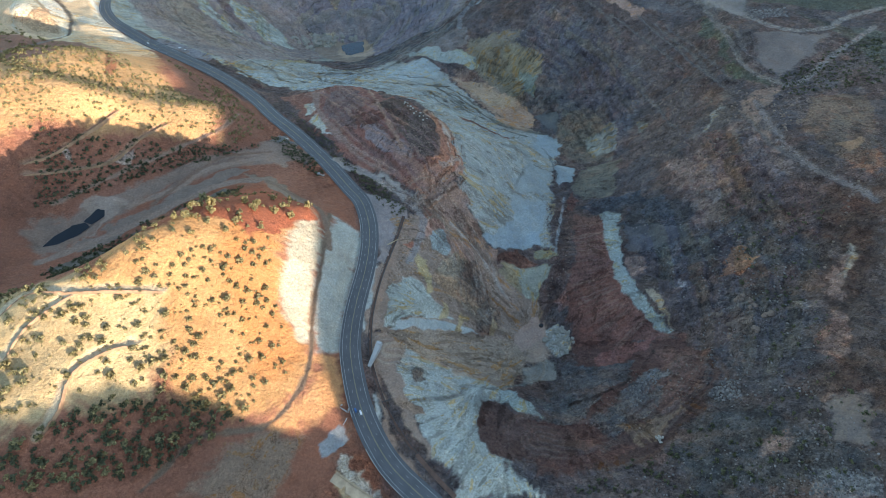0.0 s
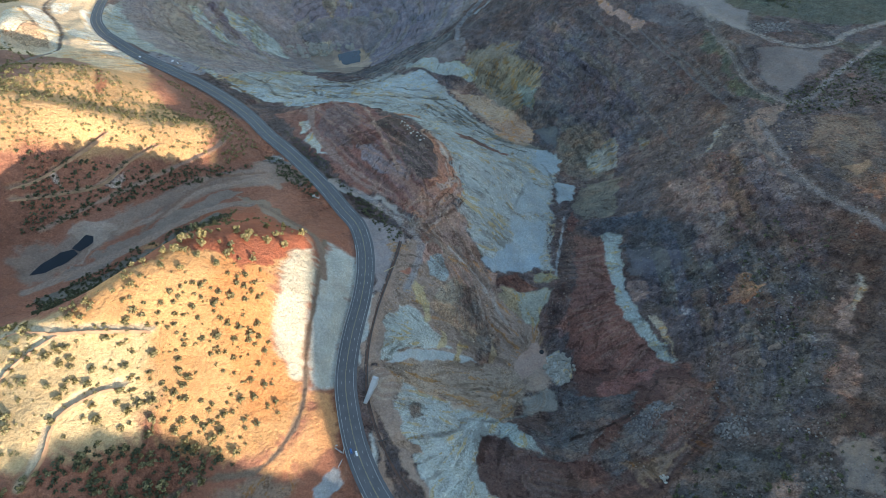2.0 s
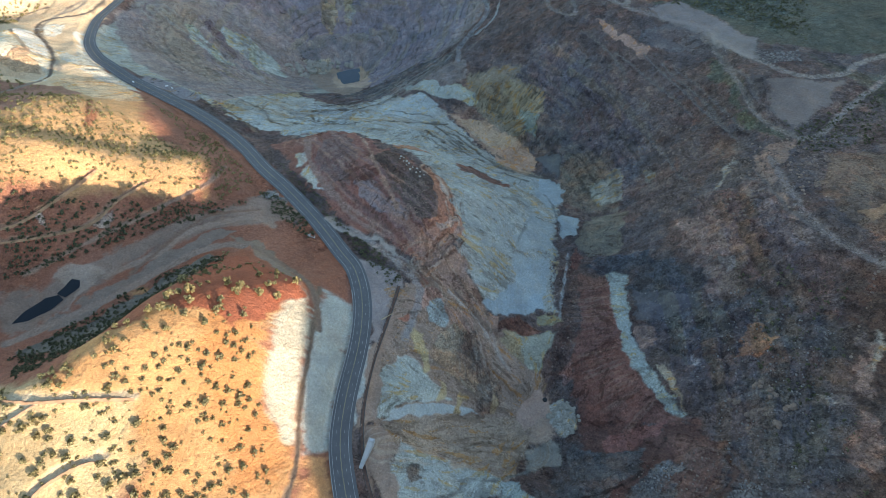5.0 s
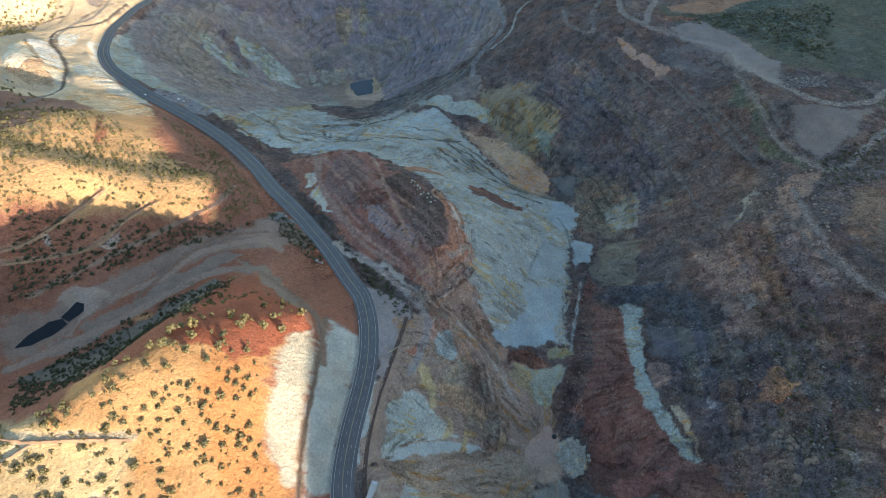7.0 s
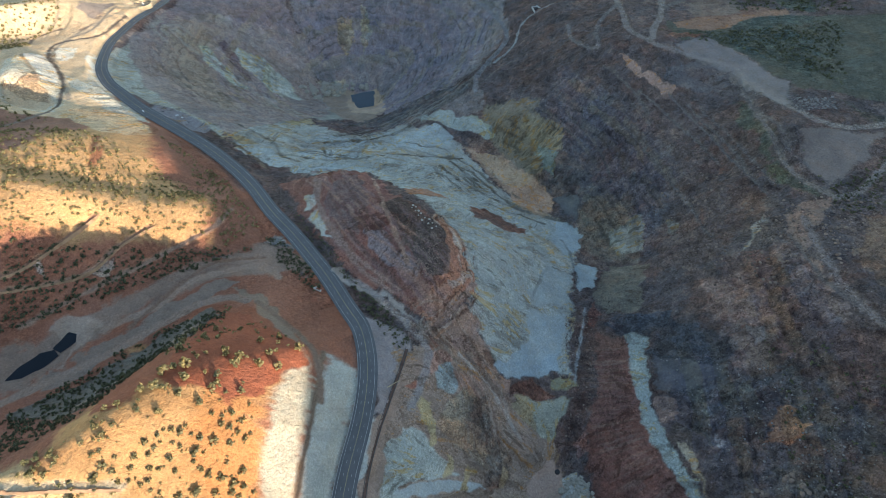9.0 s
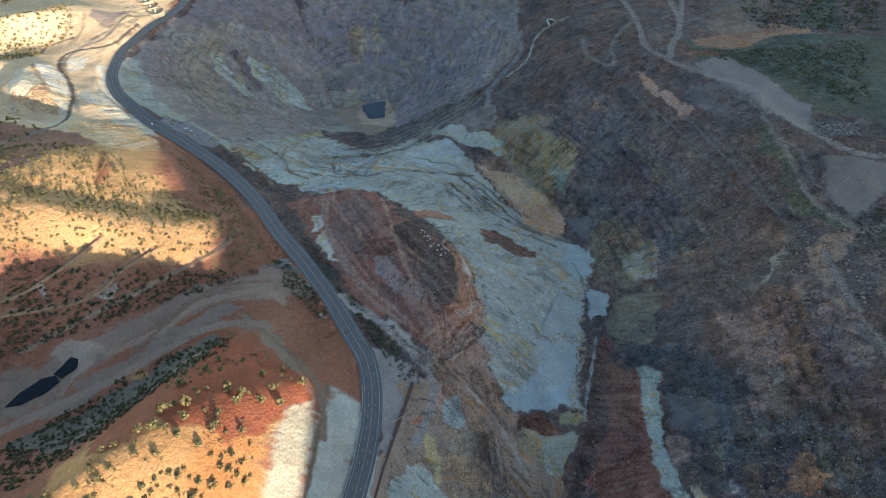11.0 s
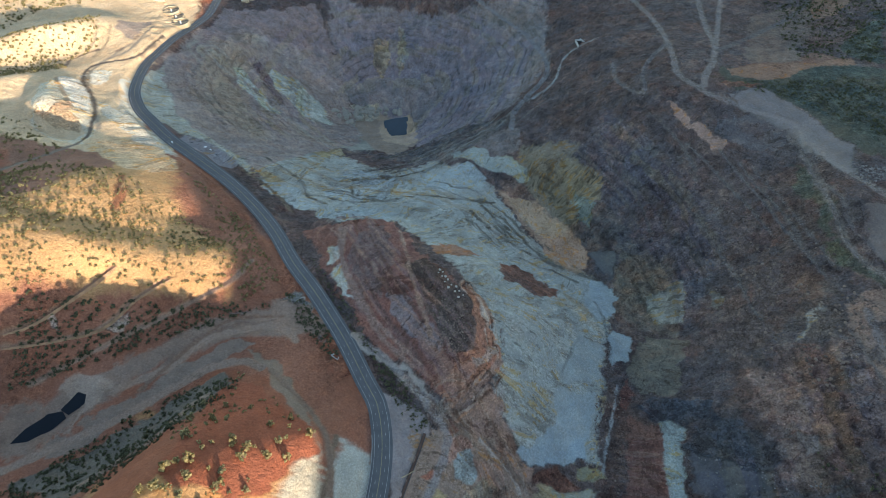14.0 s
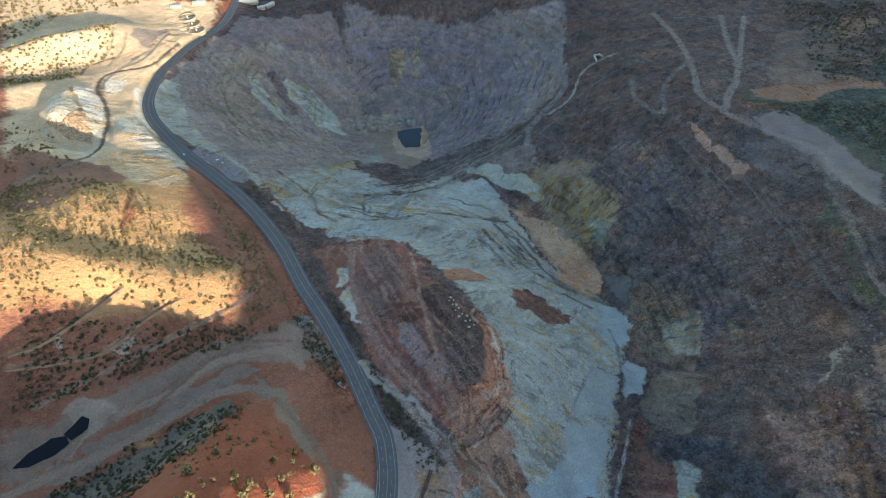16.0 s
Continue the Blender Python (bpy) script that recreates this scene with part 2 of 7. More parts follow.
# ---- crest, bench and valley lines of the land; earth colours; dirt tracks ----
LANDFORMS = {
    "west_hill_crest": [(-420, 225, 85), (-384, 282, 80), (-356, 278, 95), (-330, 279, 103), (-306, 291, 108), (-284, 304, 114), (-266, 323, 117), (-250, 344, 111), (-230, 362, 104), (-200, 392, 80), (-172, 415, 57), (-151, 425, 43)],
    "west_hill_back_slope": [(-356, 398, 9), (-320, 437, 6), (-301, 484, 1), (-252, 493, 9), (-192, 480, 16), (-159, 453, 22)],
    "west_hill_shoulder": [(-362, 215, 79), (-322, 236, 87), (-283, 260, 90), (-240, 279, 92), (-200, 314, 88), (-170, 351, 70)],
    "west_hill_slope": [(-341, 169, 74), (-307, 201, 77), (-260, 237, 73), (-223, 243, 67), (-193, 253, 61), (-161, 278, 49)],
    "west_hill_lower": [(-331, 141, 68), (-295, 158, 63), (-266, 179, 56), (-217, 192, 42), (-171, 189, 32)],
    "west_gully": [(-314, 119, 62), (-278, 127, 53), (-236, 134, 38), (-207, 159, 27), (-160, 177, 26)],
    "cut_top": [(-158, 390, 55), (-164, 348, 64), (-161, 312, 56), (-150, 283, 41), (-128, 243, 27), (-133, 214, 28), (-152, 188, 28)],
    "cut_drain_bench": [(-130, 435, 22), (-128, 376, 31), (-129, 332, 29), (-129, 293, 25), (-125, 257, 23), (-126, 231, 27), (-134, 204, 26), (-152, 183, 26)],
    "cut_toe": [(-104, 442, 4), (-100, 384, 11), (-104, 330, 12), (-106, 289, 11), (-102, 254, 7)],
    "south_cutting": [(-214, 126, 32), (-162, 143, 23), (-117, 166, 16), (-97, 192, 13), (-120, 133, 19), (-81, 140, 16)],
    "valley_track": [(-439, 372, 13), (-402, 401, 9), (-374, 430, 8), (-348, 483, 5), (-314, 527, 0), (-267, 568, -7), (-223, 563, -5), (-164, 543, -9)],
    "pond_flat": [(-452, 409, 11), (-432, 433, 6), (-421, 452, 9), (-408, 449, 8), (-450, 452, 13)],
    "second_hill_foot": [(-514, 463, 40), (-469, 489, 30), (-415, 509, 16), (-356, 537, 6), (-284, 584, -8), (-243, 610, -11)],
    "second_hill_slope": [(-526, 510, 60), (-478, 541, 57), (-425, 560, 37), (-366, 578, 15), (-313, 598, -2)],
    "third_valley": [(-628, 714, 60), (-627, 781, 34), (-614, 851, 17), (-585, 876, 0)],
    "mound_toe": [(-731, 880, 28), (-672, 834, 31), (-620, 836, 21), (-642, 906, 7), (-696, 983, -9), (-757, 1053, -9), (-786, 1007, 6)],
    "tank_flat": [(-840, 1284, -21), (-771, 1240, -31), (-760, 1316, -51), (-746, 1383, -72), (-716, 1402, -80), (-794, 1467, -60)],
    "highway_a": [(-18, 130, 10), (-40, 149, 10), (-56, 170, 9), (-73, 202, 7), (-83, 231, 6), (-92, 268, 5), (-93, 292, 5), (-91, 327, 5), (-86, 366, 4), (-85, 407, 2), (-90, 447, 0), (-104, 488, -3)],
    "highway_b": [(-112, 496, -4), (-133, 527, -6), (-156, 560, -8), (-183, 594, -10), (-215, 632, -12), (-252, 672, -15), (-294, 727, -22), (-341, 777, -28), (-403, 831, -33), (-487, 889, -35), (-544, 926, -34)],
    "highway_c": [(-597, 969, -33), (-627, 994, -33), (-662, 1041, -35), (-683, 1091, -40), (-703, 1163, -48), (-706, 1215, -54), (-708, 1292, -64), (-703, 1373, -78), (-694, 1436, -82), (-699, 1493, -82), (-705, 1540, -82)],
    "pull_off": [(-519, 939, -44), (-479, 932, -55), (-424, 886, -46), (-427, 864, -39)],
    "rail_bench": [(-6, 134, 9), (-38, 166, 8), (-56, 203, 5), (-70, 246, -2), (-74, 283, 0), (-71, 324, -1), (-65, 380, -3), (-53, 416, -6), (-48, 452, -6)],
    "basin_rim": [(12, 140, 4), (-24, 173, 2), (-42, 211, -2), (-53, 261, -7), (-55, 307, -7), (-46, 372, -14), (-26, 417, -18)],
    "basin_west_wall": [(52, 153, -10), (23, 174, -13), (6, 213, -32), (10, 266, -46), (30, 333, -72), (-15, 348, -36)],
    "basin_fan": [(-38, 292, -16), (-2, 309, -45), (43, 310, -79), (77, 301, -96), (100, 322, -106)],
    "basin_floor": [(124, 355, -109), (102, 346, -108), (127, 322, -106), (107, 279, -93), (73, 249, -66)],
    "basin_north": [(105, 377, -105), (68, 387, -87), (25, 395, -57), (4, 429, -33), (-30, 430, -13)],
    "basin_saddle": [(85, 431, -80), (48, 448, -55), (11, 465, -25), (-10, 476, -11), (129, 419, -88)],
    "dark_trench": [(186, 586, -93), (160, 493, -84), (140, 425, -85), (124, 377, -104)],
    "terrace_crest": [(248, 528, -62), (229, 460, -57), (221, 406, -59), (237, 358, -57), (256, 324, -49)],
    "terrace_toe": [(181, 529, -83), (161, 438, -77), (161, 381, -85), (165, 338, -94), (187, 313, -78)],
    "terrace_back": [(254, 482, -50), (246, 422, -58), (260, 379, -46), (270, 328, -40)],
    "dump_crest": [(254, 310, -46), (281, 278, -17), (247, 229, -16), (191, 189, -19), (138, 159, -13), (88, 157, -16)],
    "dump_inner": [(221, 276, -48), (179, 249, -45), (129, 222, -52), (87, 207, -44), (54, 219, -47)],
    "dump_outer_foot": [(285, 262, -8), (258, 218, -5), (199, 172, -8), (146, 142, -2), (94, 138, -6)],
    "east_bench": [(321, 372, -4), (313, 307, 3), (298, 253, 8), (265, 207, 8), (233, 171, 8), (200, 132, 15)],
    "east_slope": [(374, 375, 32), (345, 285, 38), (317, 228, 44), (274, 174, 38), (241, 131, 35)],
    "east_high": [(418, 369, 57), (372, 285, 57), (341, 221, 67), (305, 175, 59), (273, 125, 54)],
    "east_rim": [(485, 452, 76), (427, 336, 70), (374, 238, 76), (340, 177, 77), (312, 116, 73)],
    "red_mound_pit_edge": [(-147, 768, -28), (-104, 712, -2), (-51, 644, 28), (-15, 623, 19), (12, 581, 7), (18, 545, -1), (-19, 490, -3)],
    "red_mound_top": [(-177, 729, -12), (-118, 709, -1), (-71, 641, 28), (-38, 594, 24), (-21, 555, 22)],
    "red_mound_track": [(-205, 747, -25), (-186, 660, -9), (-154, 602, -4), (-102, 550, -3), (-58, 509, -1)],
    "red_mound_toe": [(-270, 739, -27), (-205, 659, -11), (-152, 595, -5), (-100, 537, -4), (-48, 487, -4)],
    "blue_saddle": [(-282, 819, -55), (-213, 823, -62), (-132, 859, -88), (-53, 909, -123), (13, 948, -134)],
    "blue_upper": [(-81, 763, -37), (-23, 750, -48), (35, 766, -86), (106, 755, -115), (157, 747, -122)],
    "blue_mid": [(-32, 653, 18), (20, 614, 3), (37, 567, -13), (40, 519, -23), (29, 493, -24)],
    "blue_low": [(94, 654, -46), (101, 582, -55), (103, 532, -68), (97, 482, -73)],
    "blue_east": [(197, 734, -123), (192, 649, -102), (161, 575, -86), (150, 512, -84)],
    "east_toe": [(210, 715, -120), (212, 634, -100), (195, 566, -87), (182, 522, -82)],
    "pit_shelf": [(-402, 942, -74), (-308, 896, -71), (-245, 935, -107), (-181, 1011, -150), (-98, 1036, -148), (-26, 1057, -129)],
    "pit_south_wall": [(-270, 1025, -145), (-193, 1073, -171), (-108, 1113, -166), (-20, 1133, -135), (42, 1163, -111)],
    "pit_floor": [(-345, 1283, -259), (-275, 1220, -242), (-224, 1137, -200), (-176, 1247, -237), (-221, 1355, -275), (-277, 1349, -277)],
    "pit_west_wall": [(-575, 1364, -118), (-526, 1311, -155), (-466, 1266, -194), (-385, 1241, -231)],
    "pit_west_mid": [(-668, 1234, -77), (-598, 1145, -94), (-508, 1043, -90), (-422, 1029, -117)],
    "pit_west_rim": [(-672, 1132, -53), (-622, 1035, -45), (-551, 990, -54), (-455, 950, -68)],
    "pit_back_wall": [(-337, 1372, -257), (-350, 1500, -225), (-350, 1600, -170), (-350, 1700, -110), (-350, 1800, -60)],
    "pit_back_west": [(-482, 1424, -176), (-520, 1560, -130), (-560, 1650, -100), (-750, 1750, -110)],
    "pit_back_east": [(-111, 1357, -224), (-120, 1500, -215), (-120, 1600, -160), (-120, 1700, -100), (-100, 1800, -50)],
    "pit_haul_road": [(92, 1451, -116), (105, 1316, -95), (74, 1240, -108), (32, 1148, -114), (-38, 1076, -133)],
    "spur_crest": [(11, 1040, -123), (64, 1083, -100), (114, 1169, -81), (176, 1247, -51), (235, 1354, -35)],
    "spur_north": [(170, 1346, -55)],
    "orange_patch": [(12, 962, -134), (72, 931, -135), (119, 846, -134), (177, 804, -126)],
    "east_wall_low": [(109, 953, -125), (163, 869, -123), (209, 793, -119), (247, 715, -112), (249, 632, -84)],
    "east_wall_mid": [(176, 1072, -52), (219, 973, -63), (270, 871, -67), (301, 768, -66), (303, 653, -51)],
    "east_wall_high": [(258, 1037, -16), (312, 935, -15), (349, 836, -16), (369, 721, -11), (362, 630, 6)],
    "upper_roads": [(237, 1276, -26), (262, 1109, 1), (318, 1238, 3), (329, 1108, 20), (363, 1059, 24), (430, 1022, 26), (469, 942, 31), (484, 872, 45)],
    "plateau_a": [(230, 1550, -48), (327, 1404, -18), (379, 1221, 18), (437, 1379, 3), (457, 1524, -1)],
    "plateau_b": [(469, 1232, 19), (525, 1120, 30), (543, 1017, 42)],
    "plateau_c": [(554, 1469, 13), (624, 1363, 25), (632, 1230, 34)],
    "junction_road": [(635, 820, 54), (522, 697, 51), (474, 659, 43), (419, 623, 40)],
    "gap_slope": [(454, 799, 47), (461, 715, 40), (545, 814, 53), (477, 912, 37)],
    "right_slope_mid": [(381, 574, 36), (391, 492, 41), (415, 418, 49), (448, 393, 66)],
    "right_ridge": [(492, 604, 59), (499, 528, 71), (541, 558, 74)],
    "west_gully_floor": [(-416, 341, 21), (-388, 381, 15), (-352, 423, 10), (-319, 459, 9)],
    "pit_haul_top": [(50, 1560, -110), (50, 1650, -70), (150, 1750, -40)],
    "outer_south": [(-700, -100, 70), (-350, -50, 60), (0, -100, 30), (300, -50, 40), (600, 100, 90)],
    "outer_west": [(-800, 300, 120), (-900, 600, 100), (-1100, 900, 60), (-1300, 1300, 20), (-1200, 1800, -60)],
    "outer_east": [(600, 350, 110), (800, 650, 100), (900, 1000, 80), (900, 1400, 60), (900, 1900, 20)],
    "outer_north": [(-700, 2100, -60), (-200, 2100, 0), (300, 2100, 0)],
    "third_crest": [(-913, 1055, 41), (-903, 1069, 40), (-893, 1084, 39), (-882, 1100, 38), (-872, 1114, 36), (-862, 1129, 33), (-852, 1144, 31), (-850, 1169, 24), (-848, 1194, 17), (-845, 1220, 10), (-841, 1239, 3), (-837, 1259, -5), (-833, 1279, -12)],
    "far_valley": [(-1015, 1163, 4), (-1001, 1175, 3), (-986, 1187, 3), (-971, 1200, 2), (-959, 1215, -1), (-946, 1231, -5), (-933, 1248, -8), (-920, 1270, -13), (-906, 1292, -19), (-891, 1315, -24), (-878, 1337, -30), (-864, 1360, -36), (-850, 1383, -42), (-832, 1401, -49), (-814, 1419, -55), (-795, 1437, -62)],
    "far_side": [(-1039, 1203, 12), (-1028, 1215, 11), (-1017, 1227, 9), (-1006, 1239, 8), (-992, 1258, 4), (-976, 1276, 0), (-960, 1295, -4), (-944, 1313, -10), (-927, 1331, -16), (-910, 1349, -22), (-896, 1370, -29), (-881, 1392, -35), (-866, 1413, -42)],
    "far_top": [(-1089, 1251, 26), (-1078, 1263, 25), (-1067, 1275, 23), (-1056, 1287, 22), (-1042, 1306, 18), (-1026, 1324, 14), (-1010, 1343, 10), (-994, 1361, 4), (-977, 1379, -2), (-960, 1397, -8), (-946, 1418, -15), (-931, 1440, -21), (-916, 1461, -28)],
    "third_slope": [(-905, 1029, 25), (-895, 1041, 22), (-884, 1054, 19), (-874, 1067, 16), (-866, 1085, 12), (-858, 1105, 7), (-850, 1124, 3), (-840, 1143, -1), (-830, 1162, -4), (-820, 1181, -8), (-810, 1194, -12), (-801, 1206, -16), (-791, 1218, -20)],
    "third_gully": [(-884, 995, 20), (-874, 1006, 16), (-864, 1017, 12), (-853, 1029, 8), (-842, 1046, 3), (-831, 1065, -3), (-820, 1083, -8), (-804, 1086, -11), (-788, 1089, -13), (-772, 1091, -16), (-766, 1114, -21), (-760, 1137, -25), (-753, 1161, -30), (-749, 1187, -34), (-744, 1214, -38), (-739, 1242, -42)],
    "knoll_crest": [(-845, 953, 34), (-837, 965, 30), (-828, 978, 26), (-819, 990, 22), (-815, 1002, 17), (-812, 1014, 13), (-808, 1026, 8)],
    "mound_rim": [(-734, 908, 32), (-738, 919, 31), (-742, 930, 31), (-746, 941, 30), (-753, 957, 27), (-760, 974, 23), (-767, 992, 20), (-765, 999, 17), (-763, 1006, 15), (-760, 1014, 12)],
    "mound_spine": [(-744, 979, 17), (-731, 966, 18), (-718, 953, 19), (-706, 940, 20), (-698, 931, 20), (-689, 923, 19), (-681, 914, 19)],
    "mound_hollow": [(-781, 929, 17), (-788, 946, 15), (-795, 964, 14), (-803, 982, 12), (-809, 1000, 10), (-814, 1018, 7), (-820, 1036, 5)],
    "mound_near": [(-743, 894, 9), (-727, 883, 8), (-711, 873, 6), (-696, 862, 5), (-682, 860, 4), (-669, 859, 4), (-655, 857, 3)],
    "mound_track_side": [(-733, 1031, -14), (-718, 1010, -11), (-703, 990, -9), (-689, 971, -6), (-679, 951, -3), (-668, 932, 0), (-658, 913, 3)],
    "tan_bank": [(-704, 1025, -22), (-682, 1004, -19), (-660, 983, -15), (-639, 962, -12), (-663, 1011, -20), (-689, 1063, -28), (-716, 1119, -36), (-666, 1027, -23), (-621, 945, -11), (-579, 871, 2)],
    "second_crest": [(-538, 613, 98), (-518, 609, 94), (-498, 605, 91), (-477, 601, 87), (-465, 604, 80), (-451, 606, 74), (-438, 609, 67), (-427, 614, 59), (-415, 619, 51), (-402, 623, 43), (-387, 628, 37), (-372, 633, 32), (-357, 638, 26), (-346, 644, 21), (-335, 650, 16), (-323, 656, 11)],
    "second_dip": [(-532, 633, 87), (-521, 636, 82), (-509, 640, 76), (-497, 643, 71), (-483, 645, 63), (-468, 648, 56), (-454, 650, 48), (-441, 654, 42), (-428, 658, 35), (-415, 661, 29), (-402, 665, 23), (-388, 670, 18), (-374, 674, 12)],
    "second_back": [(-523, 657, 80), (-500, 663, 67), (-475, 669, 55), (-449, 675, 42), (-423, 680, 28), (-395, 686, 14), (-367, 691, 0)],
    "second_far": [(-601, 713, 74), (-580, 715, 72), (-559, 716, 70), (-537, 718, 68), (-522, 720, 61), (-506, 723, 53), (-490, 726, 46), (-474, 725, 39), (-458, 723, 31), (-442, 722, 24), (-434, 718, 19), (-426, 714, 13), (-418, 709, 8)],
    "third_lee": [(-932, 1073, 30), (-922, 1087, 29), (-912, 1102, 28), (-901, 1118, 27), (-891, 1132, 25), (-881, 1147, 22), (-871, 1162, 20), (-869, 1187, 13), (-867, 1212, 6), (-864, 1238, -1), (-860, 1257, -8), (-856, 1277, -16), (-852, 1297, -23)],
    "west_lee": [(-350, 306, 78), (-327, 316, 84), (-306, 340, 78), (-285, 364, 82), (-270, 388, 78), (-247, 410, 74), (-225, 427, 60), (-184, 432, 49), (-146, 432, 38)],
    "west_back_foot": [(-216, 484, 22), (-156, 514, 2)],
    "east_shelf": [(395, 877, 2), (421, 798, 17), (422, 962, 10), (236, 668, -109), (172, 852, -132)],
}
